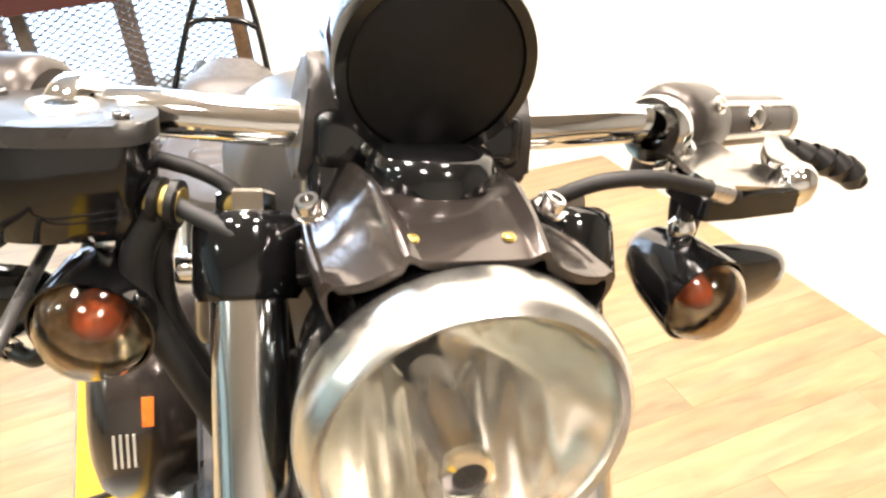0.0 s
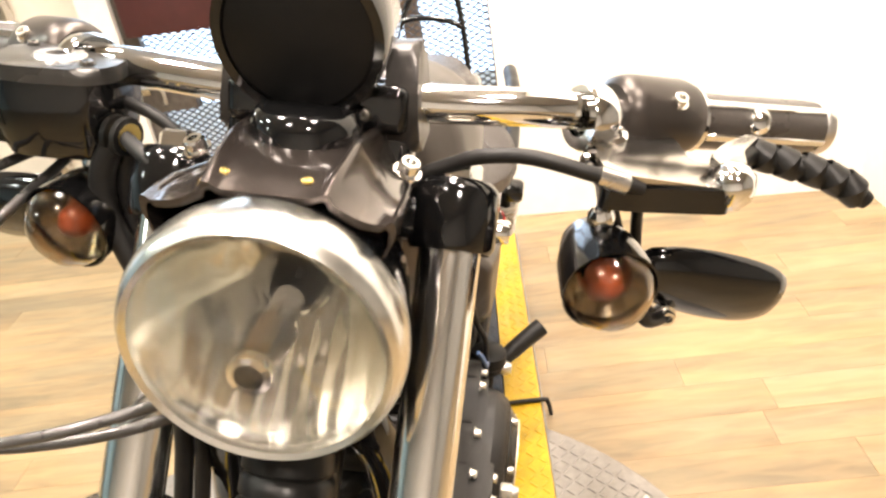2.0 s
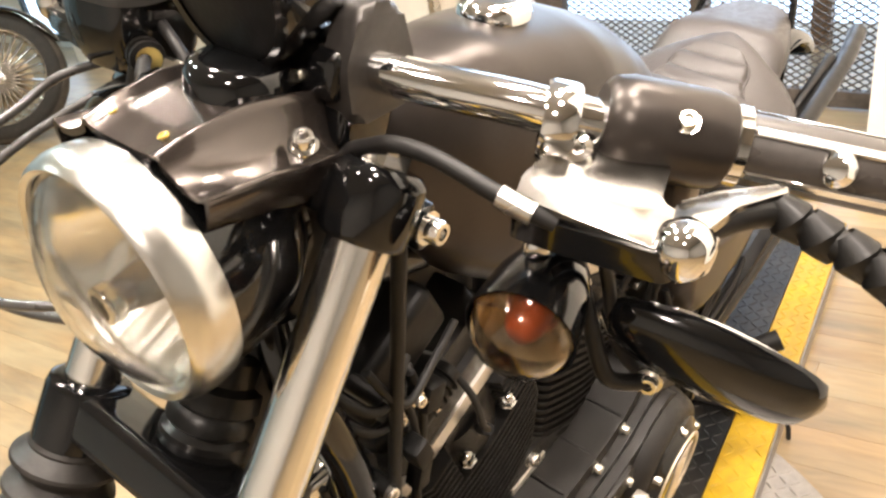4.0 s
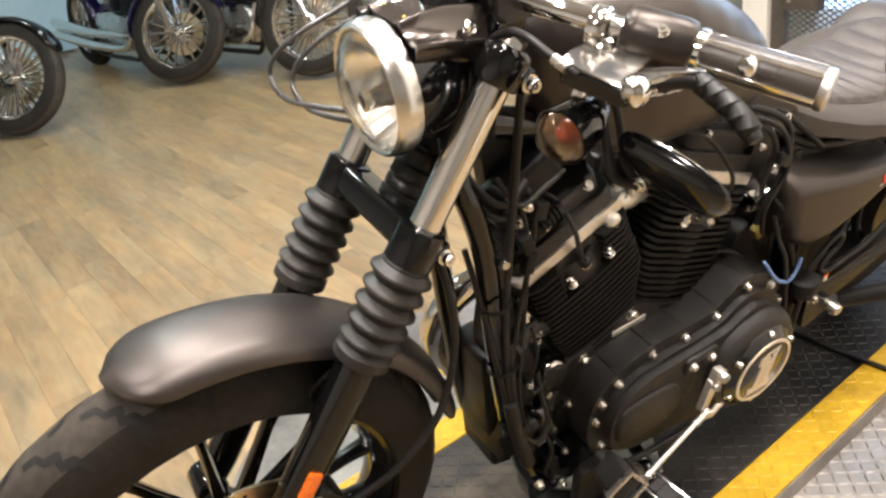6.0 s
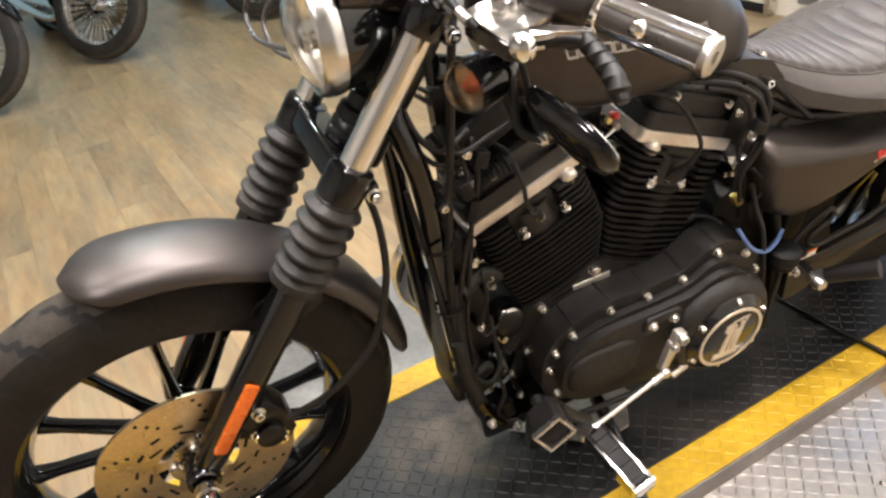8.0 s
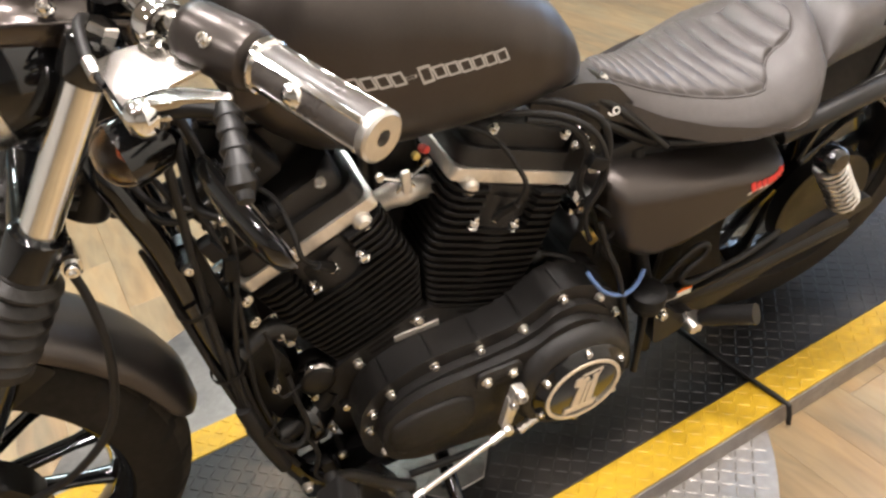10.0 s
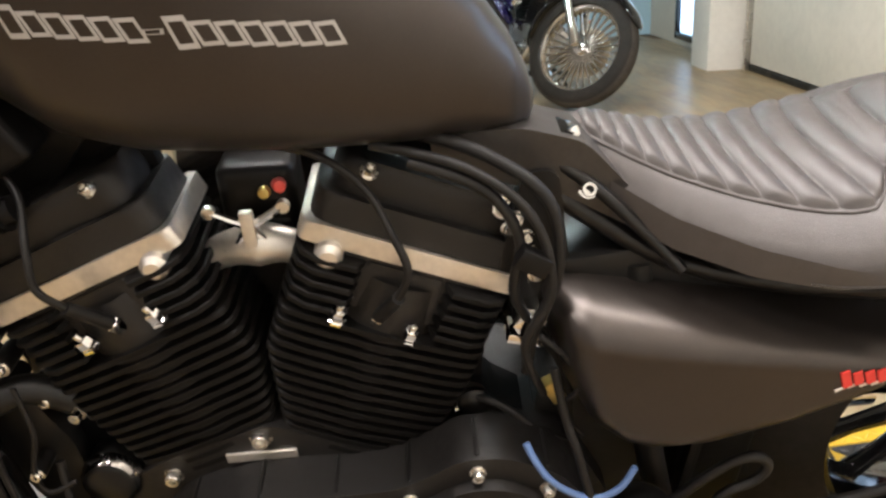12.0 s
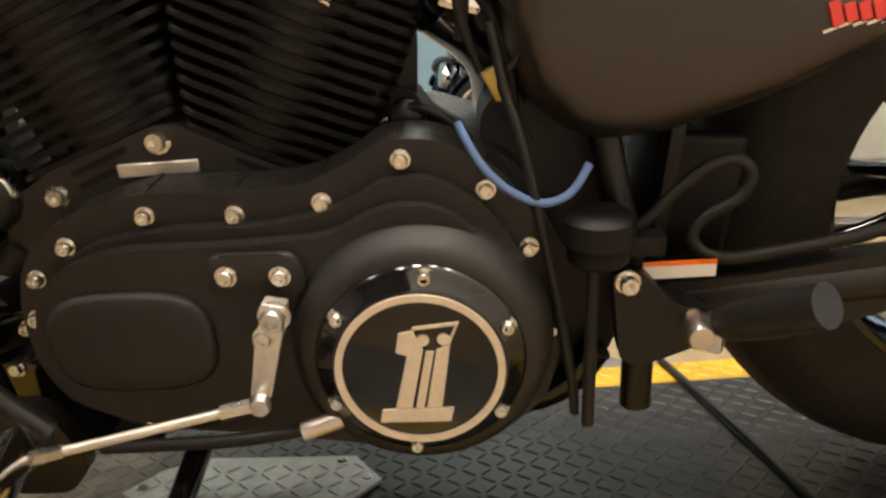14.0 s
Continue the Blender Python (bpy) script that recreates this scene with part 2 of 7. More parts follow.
def dusty(mat, dust, scale, low, high, amount, spot=None, reach=0.2):
    """Lays patches of pale dust, with soft ragged edges, over a finished surface; spot: one smear round that place."""
    nt = mat.node_tree
    bsdf = nt.nodes["Principled BSDF"]
    old = bsdf.inputs["Base Color"].links[0].from_socket
    co = nt.nodes.new("ShaderNodeTexCoord")
    patch = nt.nodes.new("ShaderNodeTexNoise")
    patch.inputs["Scale"].default_value, patch.inputs["Detail"].default_value = scale, 6
    nt.links.new(co.outputs["Object"], patch.inputs["Vector"])
    ramp = nt.nodes.new("ShaderNodeMapRange")
    ramp.interpolation_type = "SMOOTHSTEP"
    ramp.inputs["From Min"].default_value, ramp.inputs["From Max"].default_value = low, high
    ramp.inputs["To Max"].default_value = amount
    nt.links.new(patch.outputs["Fac"], ramp.inputs["Value"])
    fac = ramp.outputs[0]
    if spot:
        far = nt.nodes.new("ShaderNodeVectorMath")
        far.operation = "DISTANCE"
        far.inputs[1].default_value = spot
        nt.links.new(co.outputs["Object"], far.inputs[0])
        near = nt.nodes.new("ShaderNodeMapRange")
        near.interpolation_type = "SMOOTHSTEP"
        near.inputs["From Min"].default_value, near.inputs["From Max"].default_value = 0.2 * reach, reach
        near.inputs["To Min"].default_value, near.inputs["To Max"].default_value = 1, 0
        nt.links.new(far.outputs["Value"], near.inputs["Value"])
        both = nt.nodes.new("ShaderNodeMath")
        both.operation = "MULTIPLY"
        nt.links.new(fac, both.inputs[0])
        nt.links.new(near.outputs[0], both.inputs[1])
        fac = both.outputs[0]
    mix = nt.nodes.new("ShaderNodeMix")
    mix.data_type = "RGBA"
    nt.links.new(fac, mix.inputs[0])
    nt.links.new(old, mix.inputs[6])
    mix.inputs[7].default_value = (*dust, 1)
    nt.links.new(mix.outputs[2], bsdf.inputs["Base Color"])


dusty(PLATE_BLACK, (0.085, 0.070, 0.056), 3.2, 0.50, 0.70, 0.30)
dusty(PLATE_BLACK, (0.15, 0.118, 0.085), 11.0, 0.36, 0.60, 0.80, (0.11, -0.06, 0), 0.19)
dusty(TYRE, (0.085, 0.072, 0.057), 38.0, 0.40, 0.75, 0.35)
dusty(BOOT, (0.07, 0.062, 0.054), 14.0, 0.45, 0.7, 0.35)
WALL_PALE = material("pale_grey_wall_paint", (0.34, 0.325, 0.30), 0.6, 0, 0.03, 25, 0.1, 0.05)
WALL_WHITE = material("white_wall_paint", (0.80, 0.77, 0.71), 0.6, 0, 0.03, 25, 0.1, 0.04)
WALL_BLUE = material("pale_blue_wall_paint", (0.42, 0.60, 0.70), 0.6, 0, 0.03, 25, 0.1, 0.05)
WALL_CREAM = material("cream_wall_paint", (0.68, 0.62, 0.52), 0.6, 0, 0.03, 25, 0.1, 0.05)
WALL_GREY = material("grey_wall_paint", (0.58, 0.555, 0.515), 0.6, 0, 0.03, 25, 0.1, 0.05)
CEIL_WHITE = material("ceiling_grey_white", (0.46, 0.44, 0.41), 0.8, 0, 0.03, 12, 0.1, 0.03)
DARK_WOOD = material("brown_wood_trim", (0.16, 0.09, 0.045), 0.5, 0, 0.3, 40, 0.2, 0.2)


def wood_material():
    """Vinyl planks in blond and grey-brown strips; each plank has its own tone."""
    mat = bpy.data.materials.new("wood_plank_flooring")
    mat.use_nodes = True
    nt = mat.node_tree
    bsdf = nt.nodes["Principled BSDF"]
    co, info, mp = nt.nodes.new("ShaderNodeTexCoord"), nt.nodes.new("ShaderNodeObjectInfo"), nt.nodes.new("ShaderNodeMapping")
    add = nt.nodes.new("ShaderNodeVectorMath")
    add.operation = "MULTIPLY_ADD"
    add.inputs[1].default_value = (1, 1, 1)
    sc = nt.nodes.new("ShaderNodeVectorMath")
    sc.operation = "SCALE"
    sc.inputs[0].default_value = (31, 57, 9)
    nt.links.new(info.outputs["Random"], sc.inputs["Scale"])
    nt.links.new(co.outputs["Object"], add.inputs[0])
    nt.links.new(sc.outputs[0], add.inputs[2])
    nt.links.new(add.outputs[0], mp.inputs["Vector"])
    mp.inputs["Scale"].default_value = (19, 3.6, 8)
    grain, patch = nt.nodes.new("ShaderNodeTexNoise"), nt.nodes.new("ShaderNodeTexNoise")
    grain.inputs["Scale"].default_value, grain.inputs["Detail"].default_value, grain.inputs["Roughness"].default_value = 2.0, 5, 0.52
    grain.inputs["Distortion"].default_value = 0.5
    patch.inputs["Scale"].default_value, patch.inputs["Detail"].default_value = 0.45, 3
    for n in (grain, patch):
        nt.links.new(mp.outputs[0], n.inputs["Vector"])
    ramp = nt.nodes.new("ShaderNodeValToRGB")
    els = ramp.color_ramp.elements
    els[0].position, els[0].color = 0.24, (0.110, 0.080, 0.050, 1)
    els[1].position, els[1].color = 0.78, (0.385, 0.282, 0.158, 1)
    e = els.new(0.5)
    e.color = (0.250, 0.178, 0.100, 1)
    s = nt.nodes.new("ShaderNodeMath")
    s.operation = "MULTIPLY_ADD"
    s.inputs[1].default_value, s.inputs[2].default_value = 0.44, 0.002
    tot = nt.nodes.new("ShaderNodeMath")
    tot.operation = "ADD"
    nt.links.new(grain.outputs["Fac"], s.inputs[0])
    nt.links.new(s.outputs[0], tot.inputs[0])
    ps = nt.nodes.new("ShaderNodeMath")
    ps.operation = "MULTIPLY_ADD"
    ps.inputs[1].default_value = 0.45
    nt.links.new(patch.outputs["Fac"], ps.inputs[0])
    rs = nt.nodes.new("ShaderNodeMath")
    rs.operation = "MULTIPLY"
    rs.inputs[1].default_value = 0.13
    nt.links.new(info.outputs["Random"], rs.inputs[0])
    nt.links.new(rs.outputs[0], ps.inputs[2])
    nt.links.new(ps.outputs[0], tot.inputs[1])
    nt.links.new(tot.outputs[0], ramp.inputs["Fac"])
    # slow drift between a greyer and a warmer stain along the boards
    drift, tint, stain = nt.nodes.new("ShaderNodeTexNoise"), nt.nodes.new("ShaderNodeValToRGB"), nt.nodes.new("ShaderNodeMix")
    drift.inputs["Scale"].default_value, drift.inputs["Detail"].default_value = 0.8, 2
    nt.links.new(mp.outputs[0], drift.inputs["Vector"])
    nt.links.new(drift.outputs["Fac"], tint.inputs["Fac"])
    tint.color_ramp.elements[0].position, tint.color_ramp.elements[0].color = 0.36, (0.90, 0.97, 1.0, 1)
    tint.color_ramp.elements[1].position, tint.color_ramp.elements[1].color = 0.64, (1.05, 1.0, 0.90, 1)
    stain.data_type, stain.blend_type = "RGBA", "MULTIPLY"
    stain.inputs["Factor"].default_value = 1.0
    nt.links.new(ramp.outputs[0], stain.inputs[6])
    nt.links.new(tint.outputs[0], stain.inputs[7])
    nt.links.new(stain.outputs[2], bsdf.inputs["Base Color"])
    bsdf.inputs["Roughness"].default_value = 0.36
    bp = nt.nodes.new("ShaderNodeBump")
    bp.inputs["Strength"].default_value, bp.inputs["Distance"].default_value = 0.15, 0.002
    nt.links.new(grain.outputs["Fac"], bp.inputs["Height"])
    nt.links.new(bp.outputs[0], bsdf.inputs["Normal"])
    return mat


WOOD = wood_material()

# ---- the place ----
ROOM = pose(0, 0, 0, 0, 0, 6)      # platform and floor strips run six degrees off the motorcycle's line


def plain_box(name, x0, x1, y0, y1, z0, z1, mat, bevel=0.0):
    return part(name, box(x1 - x0, y1 - y0, z1 - z0, Matrix.Translation(((x0 + x1) / 2, (y0 + y1) / 2, (z0 + z1) / 2)), bevel), mat)


def build_shell():
    sub = plain_box("floor", -6.5, 5.2, -7.6, 4.4, FLOOR - 0.25, FLOOR - 0.012, DARK_WOOD)
    tagged(sub, "wooden plank showroom floor in blond and grey-brown strips", "floor", kind="structure")
    tagged(plain_box("ceiling", -6.5, 5.2, -7.6, 4.4, CEILING, CEILING + 0.2, CEIL_WHITE), "plain off-white showroom ceiling", "ceiling", kind="structure")
    # North and west walls are unseen, placed and toned for bounce and reflections.
    for name, a in (("wall_north", (5.0, 5.2, -7.4, 4.2)), ("wall_east", (-6.5, 5.2, -7.6, -7.4)), ("wall_west", (-6.5, 5.2, 4.2, 4.4)), ("wall_far_south", (-6.5, -6.3, -7.4, 4.2))):
        tagged(plain_box(name, *a, FLOOR, CEILING, {"wall_east": WALL_BLUE, "wall_north": WALL_GREY, "wall_west": WALL_PALE}.get(name, WALL_CREAM)), {"wall_east": "pale blue painted showroom wall", "wall_north": "unseen light grey wall toned for reflections", "wall_west": "unseen pale grey wall toned for reflections"}.get(name, "cream painted showroom wall"), "wall", kind="structure")
    # back wall with the gate opening beside the motorcycle's tail
    tagged(plain_box("wall_south", -2.75, -2.58, -7.4, -1.56, FLOOR, CEILING, WALL_CREAM), "cream wall behind the display platform", "wall", kind="structure")
    tagged(plain_box("wall_partition", -1.97, -1.79, 0.16, 1.30, FLOOR, CEILING, WALL_WHITE), "white painted partition wall", "wall", kind="structure")
    tagged(plain_box("wall_partition_return", -2.75, -1.97, 0.16, 0.32, FLOOR, CEILING, WALL_WHITE), "white painted wall return beside the gate", "wall", kind="structure")
    # Its forward half metre is unseen, added to reflect in the tank.
    w = part("wall_side", box(1.92, 0.16, CEILING - FLOOR, pose(-1.038, 1.443, (CEILING + FLOOR) / 2, 0, 0, 8), 0), WALL_WHITE)
    tagged(w, "white painted side wall beside the platform", "wall", kind="structure")
    tagged(plain_box("post", -2.60, -2.46, -1.56, -1.42, FLOOR, CEILING, WALL_WHITE, 0.004), "white painted post beside the mesh gate", "post", kind="structure")


build_shell()

# ---- the motorcycle on the platform ----
BIKE = empty("motorcycle", pose(0, 0, 0, LEAN, 0, 0))
tagged(BIKE, "matte black cruiser motorcycle leaning on its side stand", "motorcycle")
YF = 0.089                                   # half the distance between the fork legs
FT = Vector((0.150, 0, 0.974))               # top of the fork line
FD = Vector((0.545, 0, -0.838)).normalized()  # down the fork
AXLE_F, AXLE_R = Vector((0.564, 0, 0.337)), Vector((-0.945, 0, 0.325))


def fork_at(s, y=0.0, ahead=0.0):
    return FT + FD * s + Vector((0, y, 0)) + Vector((0.838, 0, 0.545)) * ahead


def tyre_profile(R, half, depth):
    """(radius, across) round the section of a tyre, from bead to bead."""
    out = []
    for k in range(17):
        a = math.pi * k / 16
        across = -half * math.cos(a)
        out.append((R - depth + depth * math.sin(a) ** 0.75, across))
    return out


def tyre(name, centre, R, half, depth, parent):
    prof = tyre_profile(R, half, depth)
    inner = [(R - depth - 0.004, half * 0.72), (R - depth - 0.004, -half * 0.72)]
    ob = part(name, lathe(prof + inner, facing(centre, (0, 1, 0)), 72, close=True), TYRE, parent, "black rubber tyre with zigzag tread")
    # Sidewall colour is darkened for its shade, next to the dustier tread.
    ob.data.materials.append(SIDEWALL)
    for face in ob.data.polygons:
        c = face.center - Vector(centre)
        if math.hypot(c.x, c.z) < R - 0.020:
            face.material_index = 1
    return ob


# Near-black of the flat strips that paint the shade inside tread grooves.
GROOVE_SHADE = material("groove_shade_black", (0.006, 0.0055, 0.005), 0.85)


def tread_blocks(centre, R, half, depth, n, parent):
    """Flat stepped strips round the carcass, dark for groove shade, joined into one piece."""
    verts, faces = [], []
    steps = [(-0.030, 0.10), (-0.012, 0.16), (-0.006, 0.38), (0.012, 0.44), (0.004, 0.62), (0.022, 0.68), (0.030, 0.90)]
    fine = []
    for (s1, f1), (s2, f2) in zip(steps, steps[1:]):
        fine += [Vector((s1 + (s2 - s1) * i / 5, (f1 + (f2 - f1) * i / 5) * half)) for i in range(5)]
    fine.append(Vector((steps[-1][0], steps[-1][1] * half)))
    for k in range(n):
        for side in (-1, 1):
            a0 = 2 * math.pi * (k + (0.5 if side > 0 else 0)) / n
            base = len(verts)
            for i, p in enumerate(fine):
                way = (fine[min(i + 1, len(fine) - 1)] - fine[max(i - 1, 0)]).normalized()
                for w in (-0.0040, 0.0040):
                    q = p + Vector((-way.y, way.x)) * w
                    rad = R - depth + depth * math.sqrt(max(0.0, 1 - (q.y / half) ** 2)) ** 0.75 + 0.0007
                    ang = a0 + q.x / R
                    verts.append((centre[0] + rad * math.cos(ang), side * q.y, centre[2] + rad * math.sin(ang)))
            for i in range(len(fine) - 1):
                j = base + 2 * i
                faces.append((j, j + 1, j + 3, j + 2))
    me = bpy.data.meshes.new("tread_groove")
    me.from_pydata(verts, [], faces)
    me.materials.append(GROOVE_SHADE)
    ob = new("tread_groove", me)
    ob.parent = parent
    return tagged(ob, kind="stuff")


def wheel(name, centre, R, half, depth, spokes, material_rim, parent):
    hub = part(name, lathe([(0.0, -0.05), (0.022, -0.05), (0.034, -0.046), (0.036, -0.02), (0.026, -0.012), (0.026, 0.012), (0.036, 0.02), (0.034, 0.046), (0.022, 0.05), (0, 0.05)], facing(centre, (0, 1, 0)), 28), material_rim, parent, "black cast wheel with thin paired spokes")
    r = R - depth
    rim = [(r + 0.008, half * 0.74), (r + 0.006, half * 0.80), (r - 0.010, half * 0.80), (r - 0.016, half * 0.66), (r - 0.026, half * 0.35), (r - 0.030, 0), (r - 0.026, -half * 0.35), (r - 0.016, -half * 0.66), (r - 0.010, -half * 0.80), (r + 0.006, -half * 0.80), (r + 0.008, -half * 0.74)]
    part("rim", lathe(rim, facing(centre, (0, 1, 0)), 72, close=True), material_rim, hub, "gloss black rim")
    for k in range(spokes):
        a = 2 * math.pi * k / spokes + 0.12
        d = Vector((math.cos(a), 0, math.sin(a)))
        t = Vector((-math.sin(a), 0, math.cos(a)))
        secs = []
        for s, w, y in ((0.03, 0.010, 0.016), (0.10, 0.008, 0.013), (r - 0.06, 0.007, 0.011), (r - 0.02, 0.010, 0.015)):
            c = centre + d * s
            secs.append([c + t * w * u + Vector((0, y * v, 0)) for u, v in ((-1, -0.5), (-0.5, -1), (0.5, -1), (1, -0.5), (1, 0.5), (0.5, 1), (-0.5, 1), (-1, 0.5))])
        part("spoke", loft(secs), material_rim, hub)
    tyre("tyre", centre, R, half, depth, hub)
    return hub


FRONT = wheel("front_wheel", AXLE_F, 0.335, 0.052, 0.088, 13, GLOSS_BLACK, BIKE)
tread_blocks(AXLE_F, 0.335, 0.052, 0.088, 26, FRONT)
REAR = wheel("rear_wheel", AXLE_R, 0.325, 0.075, 0.118, 13, GLOSS_BLACK, BIKE)


def brake_disc():
    c = AXLE_F + Vector((0, 0.062, 0))
    prof = [(0.146, -0.0025), (0.146, 0.0025), (0.096, 0.0025), (0.096, -0.0025)]
    d = part("brake_disc", lathe(prof, facing(c, (0, 1, 0)), 64, close=True), DISC_STEEL, BIKE, "drilled steel front brake disc")
    inner = lathe([(0.096, -0.0015), (0.096, 0.0015), (0.060, 0.0015), (0.060, -0.0015)], facing(c, (0, 1, 0)), 48, close=True)
    inner = join(inner, lathe([(0.045, -0.002), (0.045, 0.003), (0.03, 0.003), (0.03, -0.002)], facing(c, (0, 1, 0)), 32, close=True))
    part("disc_carrier", inner, DISC_STEEL, d)
    for k in range(5):
        part("carrier_arm", box(0.034, 0.020, 0.003, facing(c, (0, 1, 0)) @ pose(0, 0, 0, 0, 0, 72 * k + 17) @ pose(0.050, 0, 0, 0, 0, 20), 0.001, 1), DISC_STEEL, d)
    # Black plates on the solid face paint the dark of open slots.
    for r, n, length, turn in ((0.0885, 15, 0.015, 82), (0.0715, 8, 0.022, 70)):
        for k in range(n):
            part("dark_slot_plate", prism(rounded([(-length / 2, -0.0026), (length / 2, -0.0026), (length / 2, 0.0026), (-length / 2, 0.0026)], 0.002), 0.0006, facing(c, (0, 1, 0)) @ pose(0, 0, 0, 0, 0, 360 * k / n) @ pose(r, 0, 0.0014, 0, 0, turn), 0), SATIN_BLACK, d)
    # Black spots likewise paint the dark of the drilled holes.
    holes = bmesh.new()
    for k in range(30):
        a = 2 * math.pi * (k // 3) / 10 + 0.07 * (k % 3)
        r = (0.108, 0.122, 0.135)[k % 3]
        holes = join(holes, lathe([(0, 0.0031), (0.0032, 0.0031), (0.0032, 0.0)], facing(c, (0, 1, 0)) @ pose(r * math.cos(a), r * math.sin(a), 0), 10))
    tagged(part("dark_hole_spot", holes, SATIN_BLACK, d), kind="stuff")
    for k in range(5):
        a = 2 * math.pi * k / 5 + 0.3
        part("disc_bolt", moved(bolt_mesh(0.007, 0.008), facing(c, (0, 1, 0)) @ pose(0.038 * math.cos(a), 0.038 * math.sin(a), 0.003)), ZINC, d)


brake_disc()


def fork():
    for side in (1, -1):
        y = side * YF
        part("fork_tube", lathe([(0.0195, 0.035), (0.0195, 0.235)], facing(fork_at(0, y), FD), 32), HARD_CHROME, BIKE, "bright hard-chromed fork tube")
        part("fork_cap", lathe([(0, -0.016), (0.013, -0.016), (0.015, -0.014), (0.015, -0.004), (0.021, -0.003), (0.022, 0.004), (0.022, 0.012)], facing(fork_at(0, y), FD), 6), CHROME, BIKE, "chrome hexagonal fork cap")
        ridges = [(0.028, 0.262), (0.030, 0.266)]
        for k in range(5):
            s = 0.268 + k * 0.0228
            ridges += [(0.0295, s), (0.0385, s + 0.009), (0.039, s + 0.012), (0.0305, s + 0.020)]
        ridges += [(0.033, 0.383), (0.0365, 0.386), (0.0365, 0.398), (0.031, 0.402), (0.0, 0.402)]
        part("fork_boot", lathe(ridges, facing(fork_at(0, y), FD), 36), BOOT, BIKE, "ribbed dusty black rubber fork boot", 30)
        slider = lathe([(0.027, 0.39), (0.027, 0.44), (0.025, 0.60), (0.0245, 0.70), (0.022, 0.735), (0.0, 0.738)], facing(fork_at(0, y), FD), 24)
        slider = join(slider, lathe([(0.0, -0.026), (0.022, -0.026), (0.025, -0.022), (0.025, 0.022), (0.022, 0.026), (0.0, 0.026)], facing(Vector((AXLE_F.x, y, AXLE_F.z + 0.006)), (0, 1, 0)), 20))
        sl = part("fork_slider", slider, GLOSS_BLACK, BIKE, "black fork slider")
        ori = Matrix.Translation(fork_at(0.622, y + side * 0.0235, 0.006)) @ Matrix(((FD.x, 0.838, 0), (0, 0, side), (FD.z, 0.545, 0))).to_4x4()
        part("reflector", prism(rounded([(-0.066, -0.0095), (0.066, -0.0095), (0.066, 0.0095), (-0.066, 0.0095)], 0.003), 0.006, ori, 0.001), ORANGE, sl, "long orange side reflector")
        if side > 0:
            part("axle_spike", lathe([(0.017, 0.0), (0.019, 0.004), (0.019, 0.016), (0.016, 0.018), (0.0165, 0.022), (0.010, 0.042), (0.002, 0.066), (0.0, 0.067)], facing(Vector((AXLE_F.x, y + 0.03, AXLE_F.z + 0.006)), (0, 1, 0)), 24), CHROME, BIKE, "chrome spiked axle nut cover")
    # lower clamp
    lo = box(0.05, 2 * YF, 0.036, Matrix.Translation(fork_at(0.236, 0, -0.004)) @ Matrix(((0.838, 0, -FD.x), (0, 1, 0), (0.545, 0, -FD.z))).to_4x4(), 0.008, 3)
    for side in (1, -1):
        lo = join(lo, lathe([(0.0, 0.214), (0.022, 0.214), (0.028, 0.217), (0.0295, 0.222), (0.0295, 0.262), (0.026, 0.266), (0, 0.266)], facing(fork_at(0, side * YF), FD), 28))
        lo = join(lo, box(0.016, 0.03, 0.03, Matrix.Translation(fork_at(0.24, side * (YF + 0.004), -0.034)), 0.004))
    part("lower_triple_clamp", lo, GLOSS_BLACK, BIKE, "gloss black lower triple clamp")
    for side in (1, -1):
        part("clamp_bolt", moved(bolt_mesh(0.008, 0.010), facing(fork_at(0.24, side * (YF + 0.02), -0.034), (0, side, 0))), CHROME, BIKE)
    up = box(0.055, 2 * YF, 0.026, Matrix.Translation(fork_at(0.022, 0, -0.012)) @ Matrix(((0.838, 0, -FD.x), (0, 1, 0), (0.545, 0, -FD.z))).to_4x4(), 0.007, 3)
    for side in (1, -1):
        up = join(up, lathe([(0.0, -0.004), (0.022, -0.004), (0.0265, 0.0), (0.0275, 0.005), (0.0275, 0.036), (0.025, 0.040), (0, 0.040)], facing(fork_at(0, side * YF), FD), 28))
        up = join(up, box(0.016, 0.026, 0.028, Matrix.Translation(fork_at(0.022, side * (YF + 0.012), -0.024)), 0.004))
    part("upper_triple_clamp", up, GLOSS_BLACK, BIKE, "gloss black upper triple clamp")
    for side in (1, -1):
        part("clamp_bolt", moved(bolt_mesh(0.008, 0.010), facing(fork_at(0.022, side * (YF + 0.026), -0.024), (0, side, 0))), CHROME, BIKE)
    # ribbed lower bearing cup of the steering stem, above the lower clamp
    part("bearing_cup", lathe([(0.0, 0.150), (0.020, 0.150), (0.024, 0.155), (0.024, 0.172), (0.030, 0.176), (0.031, 0.190), (0.028, 0.193), (0.031, 0.197), (0.031, 0.206), (0.028, 0.209), (0.032, 0.213), (0.032, 0.226), (0.0, 0.228)], facing(fork_at(0, 0, -0.030), FD), 32), SATIN_BLACK, BIKE, "black ribbed bearing cup")
    # steering neck behind the clamps
    neck = tube([fork_at(0.03, 0, -0.055), fork_at(0.24, 0, -0.055)], 0.031, 20)
    part("steering_neck", neck, SATIN_BLACK, BIKE)
    cal = prism(rounded([(-0.03, -0.045), (0.022, -0.05), (0.034, -0.01), (0.03, 0.04), (-0.01, 0.05), (-0.034, 0.02)], 0.012), 0.045, facing(Vector((0.455, 0.055, 0.400)), (0, 1, 0)) @ pose(0, 0, 0, 0, 0, 25), 0.008)
